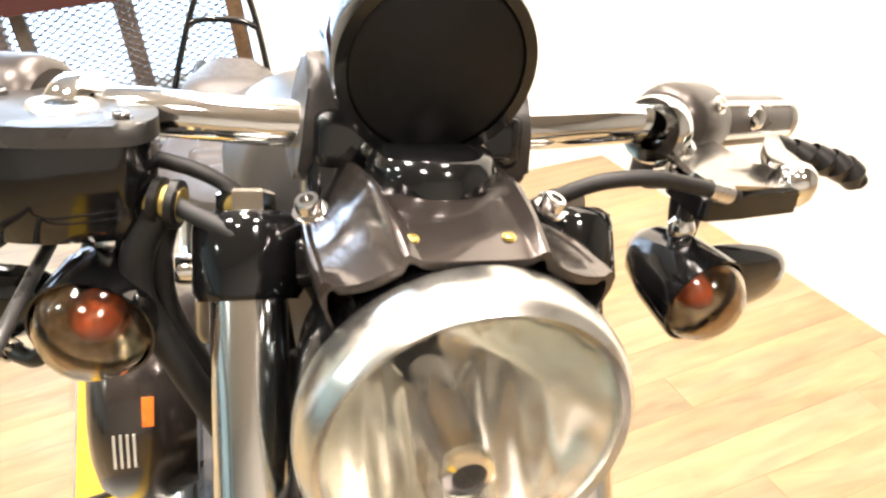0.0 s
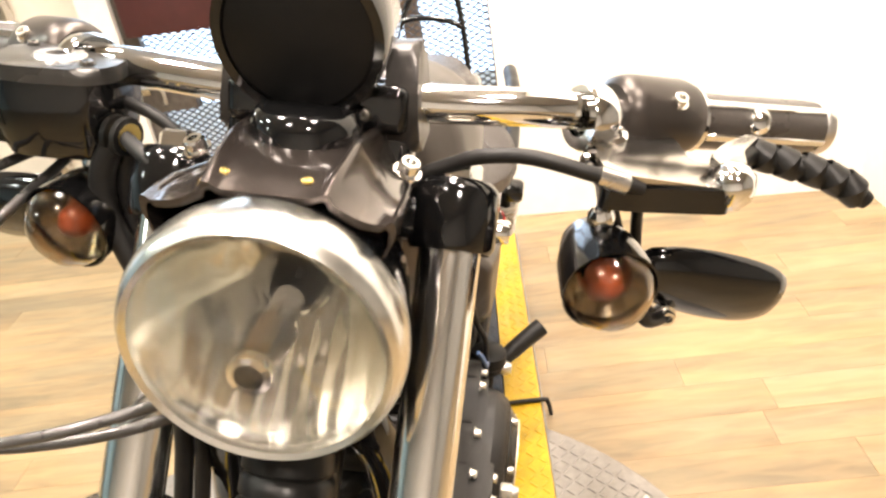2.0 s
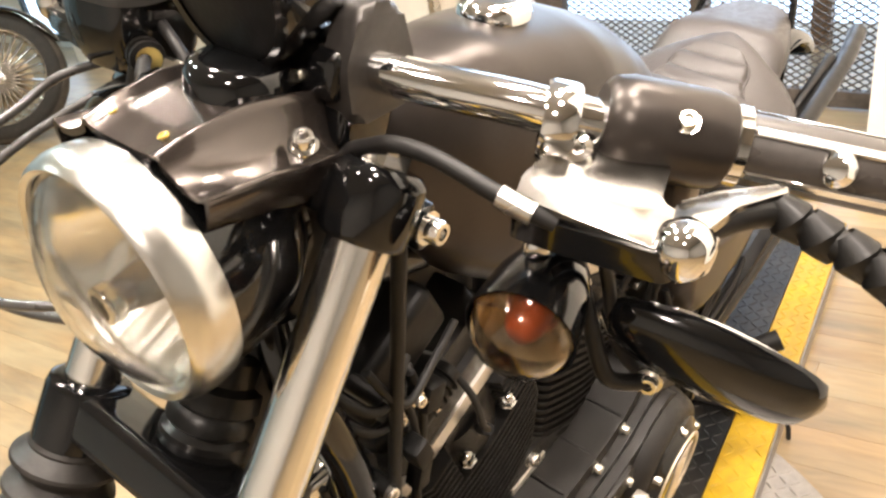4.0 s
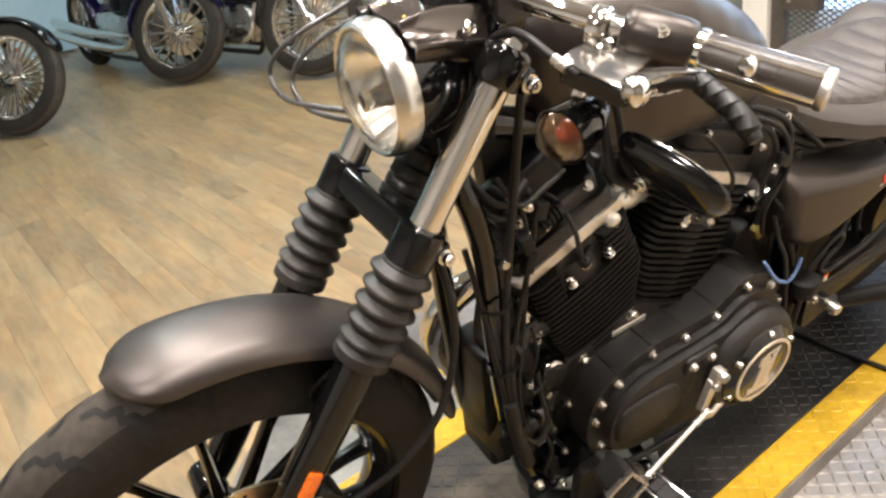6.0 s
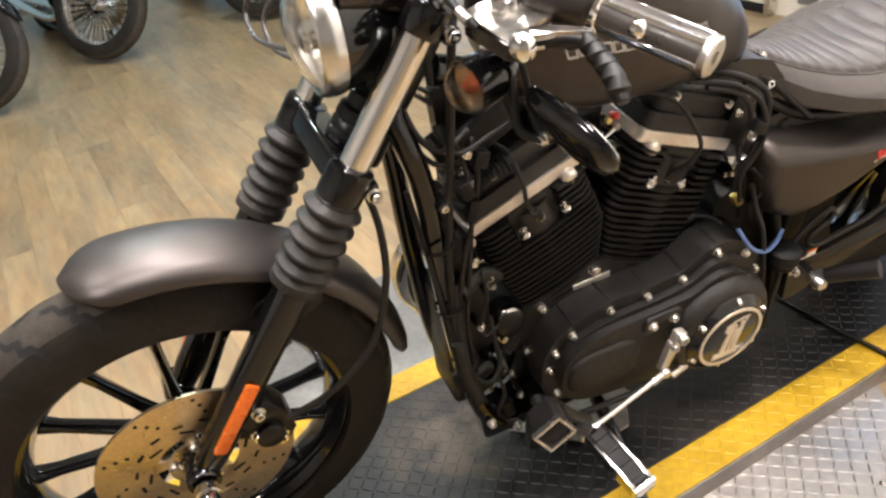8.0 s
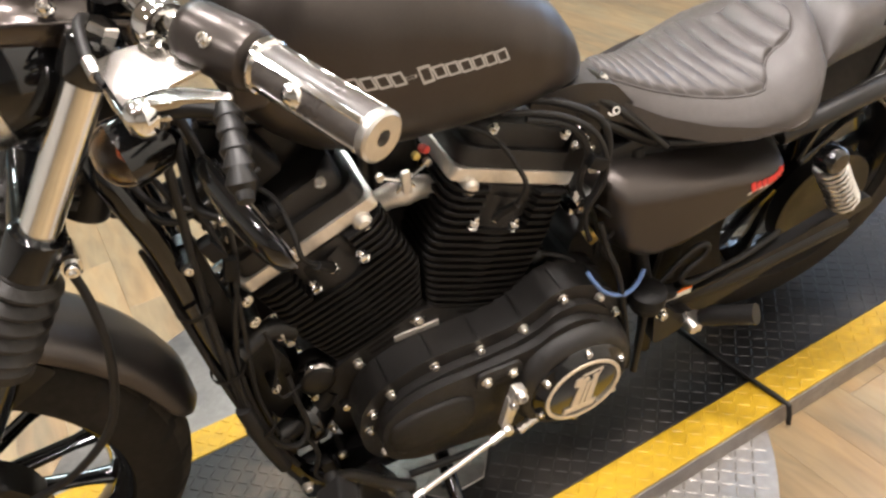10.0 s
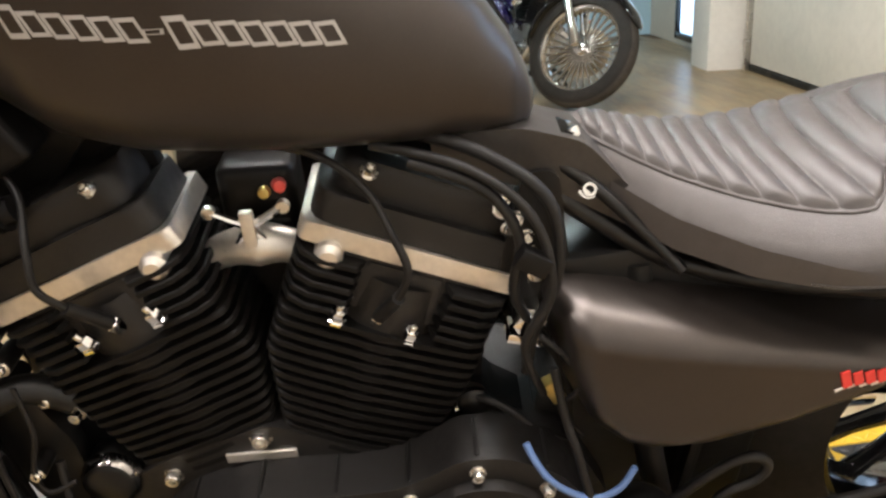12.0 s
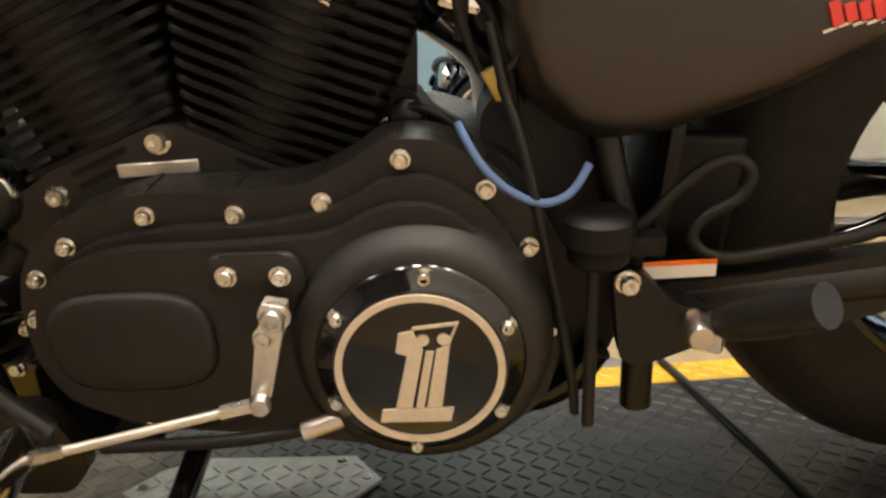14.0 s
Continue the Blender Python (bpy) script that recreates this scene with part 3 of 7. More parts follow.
    cal = join(cal, lathe([(0.022, 0.04), (0.022, 0.052), (0.018, 0.055), (0, 0.055)], facing(Vector((0.455, 0.058, 0.385)), (0, 1, 0)), 20), box(0.09, 0.018, 0.03, pose(0.49, 0.072, 0.38, 0, -30, 0), 0.006))
    ca = part("brake_caliper", cal, SATIN_BLACK, BIKE, "black front brake caliper")
    for dx, dz in ((-0.016, -0.03), (0.018, -0.01), (0.008, 0.035)):
        part("caliper_bolt", moved(bolt_mesh(0.008, 0.009), facing(Vector((0.455 + dx, 0.102, 0.400 + dz)), (0, 1, 0))), ZINC, ca)


fork()


def fender_shell(centre, R, half, a0, a1):
    """A curved mudguard with turned-down sides, from angle a0 to a1 (degrees, 90 is straight up)."""
    secs, n = [], 40
    for k in range(n + 1):
        f = k / n
        a = radians(a0 + (a1 - a0) * f)
        end = min(f, 1 - f) / 0.10
        w = half * (1 if end >= 1 else math.sin(end * math.pi / 2) ** 0.55 * 0.82 + 0.18)
        loop = []
        ang = [(-1, -0.016), (-0.99, -0.008), (-0.90, 0.0015), (-0.6, 0.010), (0, 0.0145), (0.6, 0.010), (0.90, 0.0015), (0.99, -0.008), (1, -0.016)]
        low = min(1.0, 0.15 + 0.85 * end)       # the sides run out towards the tips
        ang = [(u, h * low if h < 0 else h * (0.45 + 0.55 * low)) for u, h in ang]
        for u, h in ang:
            loop.append((u * w, R + h))
        for u, h in reversed(ang):
            loop.append((u * (w - 0.003), R + h - 0.0035))
        secs.append([centre + Vector((r * math.cos(a), y, r * math.sin(a))) for y, r in loop])
    return loft(secs)


def fender(name, centre, R, half, a0, a1, mat, label):
    return part(name, fender_shell(centre, R, half, a0, a1), mat, BIKE, label)


FF = fender("front_fender", AXLE_F, 0.356, 0.064, 78, 175.5, FENDER_GREY, "satin charcoal front fender")
# stays that hold the fender to the sliders
for side in (1, -1):
    part("fender_bracket", prism(rounded([(-0.05, -0.02), (0.05, -0.02), (0.04, 0.05), (-0.03, 0.05)], 0.01), 0.006, facing(fork_at(0.47, side * 0.058, -0.03), (0, side, 0)) @ pose(0, 0, 0, 0, 0, 30), 0.001), SATIN_BLACK, BIKE)


def headlight():
    c = Vector((0.262, 0.001, 0.929))
    m = facing(c, (1, 0, -0.02)) @ Matrix.Scale(0.96, 4)
    shell = part("headlight", lathe([(0.0, -0.105), (0.03, -0.103), (0.055, -0.09), (0.072, -0.06), (0.078, -0.02), (0.079, 0.004)], m, 40), GLOSS_BLACK, BIKE, "round chrome-rimmed headlight")
    part("chrome_ring", lathe([(0.077, -0.012), (0.080, -0.010), (0.0815, 0.0), (0.081, 0.010), (0.078, 0.018), (0.075, 0.021), (0.0715, 0.019), (0.0705, 0.012), (0.0705, -0.012)], m, 64, close=True), RING_CHROME, shell, "polished chrome headlight ring")
    part("glass", lathe([(0.0, 0.043), (0.02, 0.0415), (0.04, 0.036), (0.058, 0.027), (0.0705, 0.016), (0.0705, 0.013), (0.056, 0.0235), (0.038, 0.0325), (0.02, 0.038), (0.0, 0.039)], m, 48), GLASS, shell, "clear domed headlight glass").visible_shadow = False
    bowl = lathe([(r_, -0.060 + 0.072 * (r_ / 0.0705) ** 2) for r_ in np.linspace(0.004, 0.0705, 34)], m, 120)
    inv = m.inverted()
    for v in bowl.verts:       # upright flutes of the reflector
        q = inv @ v.co
        r = math.hypot(q.x, q.y)
        if 0.024 < r < 0.069:
            q.z += 0.0016 * abs(math.sin(q.x * math.pi / 0.0135)) * min(1.0, abs(q.y) / 0.02) + 0.0006 * abs(math.sin(q.y * math.pi / 0.036))
            v.co = m @ q
    part("reflector_bowl", bowl, MIRROR_BOWL, shell, "fluted mirror headlight reflector", 20)
    part("bulb_shield", lathe([(0.0, 0.012), (0.008, 0.0115), (0.0115, 0.010), (0.0120, 0.006), (0.0100, 0.003), (0.0120, -0.004), (0.0140, -0.014), (0.0150, -0.030), (0.0100, -0.036), (0.010, -0.06)], Matrix.Translation((0.010, -0.003, -0.012)) @ m, 28), DARK_CHROME, shell, "smoked bulb shield")
    part("shield_rim", lathe([(0.0085, 0.0122), (0.0125, 0.0112), (0.0135, 0.006), (0.0120, 0.003), (0.0085, 0.006)], Matrix.Translation((0.010, -0.003, -0.012)) @ m, 28, close=True), CHROME, shell, "bright rim of the bulb shield")
    part("bulb_tip", lathe([(0.0, 0.0135), (0.005, 0.013), (0.0085, 0.0112), (0.0088, 0.009)], Matrix.Translation((0.010, -0.003, -0.012)) @ m, 20), SATIN_BLACK, shell)


headlight()


def visor():
    """The painted bracket over the headlight: a middle panel between two hooked crests, and a scooped wing on each side."""
    secs = []
    for f in np.linspace(0, 1, 24):
        x = 0.118 + 0.132 * f
        mid = float(np.interp(f, [0, 0.3, 0.6, 0.85, 1], [0.992, 1.005, 1.011, 1.010, 1.006]))
        yc, zc = 0.041 - 0.010 * f, mid + 0.0035 + 0.003 * math.sin(math.pi * f)
        yo = 0.056 + 0.010 * math.sin(f * math.pi * 0.62)
        zo = float(np.interp(f, [0, 0.35, 0.7, 1], [0.968, 0.981, 0.992, 0.997]))
        line = [(0, mid), (yc * 0.45, mid - 0.0002), (yc * 0.75, mid + 0.0003), (yc - 0.005, mid + 0.0012), (yc - 0.002, zc - 0.0005), (yc, zc), (yc + 0.0018, zc - 0.001), (yc + 0.003, zc - 0.005)]
        ys, zs = yc + 0.003, zc - 0.005
        for u in (0.2, 0.4, 0.6, 0.8):
            line.append((ys + (yo - 0.004 - ys) * u, zs + (zo - 0.0012 - zs) * u - 0.0045 * math.sin(math.pi * u) * (1 - 0.4 * f)))
        line += [(yo - 0.004, zo - 0.0012), (yo - 0.0018, zo + 0.0010), (yo, zo + 0.0008), (yo + 0.0012, zo - 0.0014), (yo + 0.0008, zo - 0.008), (yo - 0.004, zo - 0.020 - 0.008 * (1 - f))]
        outer = [(-y, z) for y, z in line[:0:-1]] + line
        secs.append([(x, y, z) for y, z in outer] + [(x, y * 0.95, z - 0.004) for y, z in outer[::-1]])
    v = part("headlight_visor", loft(secs), BROWN_BLACK, BIKE, "glossy brown-black creased headlight bracket", 55)
    part("riser_base", lathe([(0.0, 0.012), (0.024, 0.0115), (0.030, 0.008), (0.033, 0.001), (0.034, -0.010)], pose(0.168, 0, 1.014, 0, -6, 0), 36), GLOSS_BLACK, v, "round black riser base")
    for x, y, z in ((0.236, 0.018, 1.0095), (0.236, -0.026, 1.0095)):
        part("visor_bolt", moved(bolt_mesh(0.0024, 0.0012), facing(Vector((x, y, z)), (0.25, 0, 1))), BRASS, v)
    for side in (1, -1):
        part("visor_bolt", moved(bolt_mesh(0.0065, 0.007), facing(Vector((0.183, 0.062 * side, 0.997)), (0.2, side * 0.3, 1))), CHROME, v)


visor()


RISER_GREY = material("satin_grey_riser_paint", (0.042, 0.038, 0.035), 0.38, 0.4, 0.1, 200, 0.05, 0.1)


def gauge():
    m = facing(Vector((0.172, -0.004, 1.064)), (0.985, 0, -0.14)) @ Matrix.Scale(0.94, 4)
    g = part("speedometer", lathe([(0.0, 0.0), (0.044, 0.0), (0.046, -0.001), (0.049, -0.005), (0.0505, -0.012), (0.0505, -0.045), (0.048, -0.052), (0.046, -0.054), (0.0, -0.056)], m, 48), PLASTIC, BIKE, "round speedometer in a black housing")
    part("gauge_rim", lathe([(0.046, 0.001), (0.052, 0.001), (0.0535, -0.004), (0.0535, -0.046), (0.0505, -0.05)], m, 48), GLOSS_BLACK, g)
    r = part("handlebar_riser", box(0.05, 0.112, 0.030, pose(0.126, 0, 1.014, 0, -12, 0), 0.008, 3), GLOSS_BLACK, BIKE, "black handlebar riser clamp")
    for y in (0.042, -0.042):
        part("riser_leg", box(0.046, 0.034, 0.06, pose(0.122, y, 0.998, 0, -20, 0), 0.008, 3), GLOSS_BLACK, r)
        part("clamp_bolt", moved(bolt_mesh(0.0045, 0.005), facing(Vector((0.150, y * 0.7, 1.016)), (1, 0, 0.1))), ZINC, r)
    part("gauge_bracket", box(0.034, 0.060, 0.040, pose(0.122, 0, 1.040, 0, -8, 0), 0.010, 3), SATIN_BLACK, r)
    for side in (1, -1):
        part("riser_wing", prism(rounded([(-0.030, -0.026), (0.024, -0.026), (0.028, -0.006), (0.020, 0.036), (-0.010, 0.040), (-0.030, 0.010)], 0.010), 0.020, facing(Vector((0.116, 0.042 * side, 1.014)), (0, side, 0.1)), 0.006, 3), RISER_GREY, r, "satin grey riser lobe")


gauge()

MIRROR_GLASS = material("mirror_glass", (0.55, 0.55, 0.55), 0.03, 1.0, 0, 20, 0, 0, rough_var=0.01)
GRIP_IN, GRIP_OUT = Vector((0.037, 0.244, 0.995)), Vector((-0.011, 0.349, 0.983))


def flip(p, side):
    return Vector((p[0], p[1] * side, p[2]))


def hang(p, side):
    """As flip, but what hangs from the brake side sits further in."""
    return Vector((p[0], p[1] * side + (0.027 if side < 0 else 0.0), p[2]))


def controls():
    half = [(0.118, 0.0, 1.016), (0.118, 0.07, 1.016), (0.105, 0.14, 1.016), (0.075, 0.20, 1.006), tuple(GRIP_IN)]
    line = [(x, -y, z) for x, y, z in half[::-1]] + half[1:]
    part("handlebar", tube(line, 0.0125, 16), CHROME, BIKE, "polished chrome handlebar")
    for side in (1, -1):
        a, b = flip(GRIP_IN, side), flip(GRIP_OUT, side)
        m = along(a, b)
        L = (b - a).length
        g = part("grip", lathe([(0.0, -0.004), (0.0185, -0.004), (0.0195, 0.0), (0.0195, L - 0.006), (0.0185, L)], m, 32), GRIP, BIKE, "brown-black rubber grip with chrome bands")
        part("grip_end", lathe([(0.0195, L - 0.004), (0.0205, L - 0.002), (0.0205, L + 0.004), (0.018, L + 0.006), (0.0065, L + 0.006), (0.0055, L - 0.004), (0, L - 0.004)], m, 32), STEEL, g, "brushed metal grip end")
        # Black disc paints the shade deep in the grip end's bore.
        part("dark_bore_disc", lathe([(0.0, L - 0.002), (0.0054, L - 0.002)], m, 16), SATIN_BLACK, g)
        part("grip_collar", lathe([(0.0195, -0.006), (0.0225, -0.005), (0.0225, 0.002), (0.0195, 0.004)], m, 32), CHROME, g)
        for k in range(5):
            ang = 2 * math.pi * k / 5 + 0.9
            strip = box(0.006, 0.004, L * 0.94, m @ pose(0, 0, L * 0.5) @ pose(0, 0, 0, 0, 0, math.degrees(ang)) @ pose(0.0192, 0, 0, 0, 0, 90), 0.001, 1)
            part("grip_band", strip, CHROME, g, "chrome strip")
        part("grip_medallion", lathe([(0.0, 0.011), (0.006, 0.0095), (0.0095, 0.005), (0.0105, 0.0), (0.0095, -0.003)], m @ pose(0, 0, L * 0.48) @ facing((0.0, 0.0, 0.0), (m.inverted().to_3x3() @ Vector((0.75, 0.0, 0.35))).normalized()) @ pose(0, 0, 0.0175), 20), CHROME, g)
        h0 = flip((0.082, 0.182, 1.010), side)
        hm = along(h0, flip((0.040, 0.243, 0.997), side))
        HL = 0.07
        house = lathe([(0.0, 0.0), (0.019, 0.0), (0.024, 0.004), (0.0265, 0.014), (0.027, HL - 0.012), (0.025, HL - 0.003), (0.021, HL), (0.0, HL)], hm, 28)
        house = join(house, box(0.028, 0.040, 0.05, Matrix.Translation(flip((0.052, 0.212, 0.976), side)), 0.008, 3))
        sw = part("switch_housing", house, DENIM_BLACK, BIKE, "black handlebar switch housing")
        part("switch_screw", moved(bolt_mesh(0.005, 0.005), facing(flip((0.075, 0.227, 1.020), side), (0.55, 0.2 * side, 0.8))), ZINC, sw)
        cl = lathe([(0.013, -0.009), (0.0205, -0.009), (0.022, -0.006), (0.022, 0.006), (0.0205, 0.009), (0.013, 0.009)], along(flip((0.100, 0.168, 1.011), side), flip((0.080, 0.205, 1.006), side)), 24)
        cc = part("control_clamp", cl, CHROME, BIKE, "chrome clamp on the handlebar")
        part("clamp_screw", lathe([(0.0, 0.002), (0.004, 0.002), (0.0048, 0.007), (0.0085, 0.006), (0.010, 0.0), (0.010, -0.008)], facing(flip((0.106, 0.184, 1.000), side), (0.5, 0.1 * side, 0.9)), 16), CHROME, cc)
        part("clamp_screw", lathe([(0.0, 0.002), (0.003, 0.002), (0.0036, 0.005), (0.006, 0.004), (0.007, -0.006)], facing(flip((0.118, 0.172, 0.990), side), (0.8, 0.1 * side, 0.5)), 16), CHROME, cc)
        # lever perch and lever
        perch = prism(rounded([(0.158, 0.176 * side), (0.156, 0.200 * side), (0.146, 0.256 * side), (0.118, 0.258 * side), (0.108, 0.200 * side), (0.112, 0.176 * side)][::side], 0.006), 0.016, Matrix.Translation((0, 0, 0.974)), 0.004)
        lp = part("lever_perch", perch, GLOSS_BLACK, BIKE, "gloss black lever bracket")
        part("perch_cap", prism(rounded([(0.156, 0.178 * side), (0.153, 0.200 * side), (0.142, 0.262 * side), (0.116, 0.268 * side), (0.112, 0.234 * side), (0.082, 0.226 * side), (0.096, 0.204 * side), (0.094, 0.184 * side), (0.112, 0.172 * side), (0.140, 0.172 * side)][::side], 0.003), 0.004, Matrix.Translation((0, 0, 0.993)) @ Matrix.Translation(flip((0.12, 0.21, 0), side)) @ pose(0, 0, 0, -7 * side, 4, 0) @ Matrix.Translation(-flip((0.12, 0.21, 0), side)), 0.001), BRACKET_TOP, lp, "pale satin bracket plate")
        part("lever_pivot", lathe([(0.0, 0.016), (0.007, 0.0145), (0.0125, 0.010), (0.0145, 0.003), (0.0135, -0.006), (0.009, -0.012), (0.0, -0.014)], Matrix.Translation(flip((0.134, 0.257, 0.988), side)), 20), CHROME, BIKE, "chrome ball-shaped lever pivot cap")
        path = [flip(p, side) for p in ((0.128, 0.250, 0.988), (0.098, 0.266, 0.991), (0.080, 0.282, 0.990), (0.081, 0.304, 0.987), (0.084, 0.328, 0.983), (0.087, 0.346, 0.977), (0.089, 0.360, 0.969))]
        lev = tube(path, [0.009, 0.008, 0.0078, 0.0085, 0.0085, 0.008, 0.006], 12, 10)
        lv = part("lever", lev, SATIN_BLACK, BIKE, "black twisted hand lever")
        blade = [(0.138, 0.250 * side), (0.132, 0.264 * side), (0.104, 0.268 * side), (0.074, 0.284 * side), (0.070, 0.278 * side), (0.096, 0.256 * side), (0.118, 0.244 * side)]
        part("lever_blade", prism(rounded(blade[::side], 0.003), 0.006, Matrix.Translation((0, 0, 0.995)), 0.0015), BRACKET_TOP, lv, "bright flat lever blade")
        pts = spline(path, 10)
        for k in range(5):
            q = pts[23 + k * 7]
            w = (pts[24 + k * 7] - pts[22 + k * 7]).normalized()
            part("lever_ridge", lathe([(0.006, -0.012), (0.0090, -0.006), (0.0115, 0.0), (0.0090, 0.006), (0.006, 0.012)], facing(q, w) @ pose(0, 0, 0, 30, 0, 0), 14), SATIN_BLACK, lv)
        # mirror below the bar
        part("mirror_stem", tube([hang(p, side) for p in ((0.118, 0.184, 0.985), (0.114, 0.192, 0.950), (0.118, 0.212, 0.905), (0.119, 0.226, 0.876), (0.108, 0.238, 0.868), (0.096, 0.247, 0.867))], 0.0052, 12), SATIN_BLACK, BIKE)
        part("stem_bolt", moved(bolt_mesh(0.006, 0.006), facing(hang((0.100, 0.246, 0.867), side), (0.9, 0.2 * side, 0.1))), ZINC, BIKE)
        # the mirror's glass looks up and back, its shell bulges down and forward
        axis = hang((0.064, 0.332, 0.872), side) - hang((0.099, 0.210, 0.907), side)
        high = Vector((0.34, 0, 0.94))
        high = (high - axis.normalized() * high.dot(axis.normalized())).normalized()
        out = axis.cross(high).normalized() * (1 if axis.cross(high).x > 0 else -1)
        secs = []
        for f in np.linspace(0, 1, 16):
            c = hang((0.099, 0.210, 0.907), side) + axis * f
            e = max(0.06, math.sqrt(max(0.0, 1 - (2 * f - 1) ** 2)))
            hgt, thick = 0.034 * e ** 0.55 * (0.84 + 0.20 * f), 0.014 * e ** 0.6
            secs.append([c + out * (thick * math.cos(q) * (1.5 if math.cos(q) > 0 else 0.35)) + high * (hgt * math.sin(q)) for q in np.linspace(0, 2 * math.pi, 23)[:-1]])
        mi = part("mirror", loft(secs), GLOSS_BLACK, BIKE, "black teardrop mirror slung under the bar")
        mid = hang((0.099, 0.210, 0.907), side) + axis * 0.52 - out * 0.0045
        lens = [mid + axis.normalized() * (0.060 * math.cos(q)) + high * (0.026 * math.sin(q)) for q in np.linspace(0, 2 * math.pi, 33)[:-1]]
        bm = bmesh.new()
        bm.faces.new([bm.verts.new(p) for p in lens])
        bmesh.ops.extrude_face_region(bm, geom=bm.faces[:])
        for v in bm.verts[:len(lens)]:
            v.co -= out * 0.0015
        part("mirror_glass", bm, MIRROR_GLASS, mi, "dark mirror glass")
        # turn signal hanging from the perch
        s0 = hang((0.152, 0.190, 0.922), side)
        way = Vector((0.95, 0.20 * side, -0.12)).normalized()
        sm = facing(s0, way) @ Matrix.Scale(1.12, 4)
        body = part("turn_signal", lathe([(0.0, -0.052), (0.010, -0.049), (0.019, -0.038), (0.025, -0.018), (0.0275, 0.004), (0.028, 0.011), (0.0268, 0.011)], sm, 32), GLOSS_BLACK, BIKE, "bullet turn signal with smoked lens")
        part("lens", lathe([(0.0, 0.030), (0.010, 0.0285), (0.018, 0.024), (0.0235, 0.017), (0.0264, 0.008), (0.025, 0.007), (0.022, 0.014), (0.017, 0.022), (0.009, 0.0265), (0.0, 0.028)], sm, 32), SMOKE, body, "smoked lens").visible_shadow = False
        part("bulb", lathe([(0.0, 0.013), (0.006, 0.011), (0.0095, 0.006), (0.0105, -0.002), (0.0105, -0.006), (0, -0.008)], sm, 16), AMBER_BULB, body, "orange-red bulb")
        part("signal_reflector", lathe([(0.0105, -0.008), (0.017, -0.002), (0.0245, 0.006)], sm, 24), MIRROR_BOWL, body)
        ball = hang((0.134, 0.182, 0.957), side)
        part("signal_stem", tube([ball - Vector((0, 0, 0.006)), ball + Vector((-0.002, 0.001 * side, 0.016)), hang((0.126, 0.186, 0.985), side)], 0.0048, 10), SATIN_BLACK, body)
        part("stem_ball", lathe([(0.0, 0.009), (0.006, 0.0075), (0.009, 0.002), (0.0085, -0.004), (0.005, -0.009)], Matrix.Translation(ball), 16), CHROME, body)


controls()


def tank():
    prof = [  # x, bottom, top, half width
        (0.066, 0.880, 0.925, 0.012), (0.057, 0.852, 0.948, 0.028), (0.039, 0.820, 0.965, 0.046), (0.014, 0.788, 0.978, 0.064), (-0.030, 0.757, 0.984, 0.083),
        (-0.090, 0.741, 0.978, 0.092), (-0.150, 0.736, 0.970, 0.093), (-0.210, 0.733, 0.947, 0.088), (-0.270, 0.731, 0.914, 0.078), (-0.320, 0.731, 0.882, 0.066),
        (-0.360, 0.731, 0.846, 0.052), (-0.388, 0.731, 0.806, 0.037), (-0.403, 0.733, 0.775, 0.022), (-0.408, 0.742, 0.758, 0.008)]
    secs = []
    for f in np.linspace(0, 1, 60):
        i = f * (len(prof) - 1)
        zb, zt, w, x = (float(np.interp(i, range(len(prof)), [p[k] for p in prof])) for k in (1, 2, 3, 0))
        loop = []
        for k in range(32):
            a = 2 * math.pi * k / 32
            ca, sa = math.cos(a), math.sin(a)
            crown = min(0.078, 0.5 * (zt - zb))      # the widest line lies high, under a shallow crown
            if sa > 0:
                y, z = w * math.copysign(abs(ca) ** 0.85, ca), zt - crown + crown * sa ** 0.9
            else:
                y, z = w * math.copysign(abs(ca) ** 0.5, ca), zt - crown - (zt - crown - zb) * abs(sa) ** 0.62
            loop.append((x, y, z))
        secs.append(loop)
    t = part("fuel_tank", loft(secs), DENIM_BLACK, BIKE, "satin black denim peanut fuel tank")
    part("filler_cap", lathe([(0.0, 0.022), (0.018, 0.0215), (0.026, 0.019), (0.030, 0.014), (0.031, 0.006), (0.028, 0.002), (0.027, -0.01)], facing(Vector((-0.086, 0.002, 0.972)), (0, 0.0, 1)), 32), CHROME, t, "chrome fuel filler cap")
    return t


TANK = tank()


SEAT_X = [0.44, 0.47, 0.52, 0.58, 0.64, 0.70, 0.73, 0.755, 0.782, 0.805, 0.818]


def seat_top(x, y):
    """Height of the seat's upper surface."""
    zc = float(np.interp(-x, SEAT_X, [0.722, 0.716, 0.698, 0.686, 0.684, 0.694, 0.705, 0.716, 0.728, 0.736, 0.738]))
    w = seat_w(x)
    return zc - 0.046 * min(abs(y) / w, 1) ** 2.6


def seat_w(x):
    return float(np.interp(-x, SEAT_X, [0.035, 0.058, 0.090, 0.122, 0.144, 0.154, 0.151, 0.140, 0.116, 0.078, 0.030]))


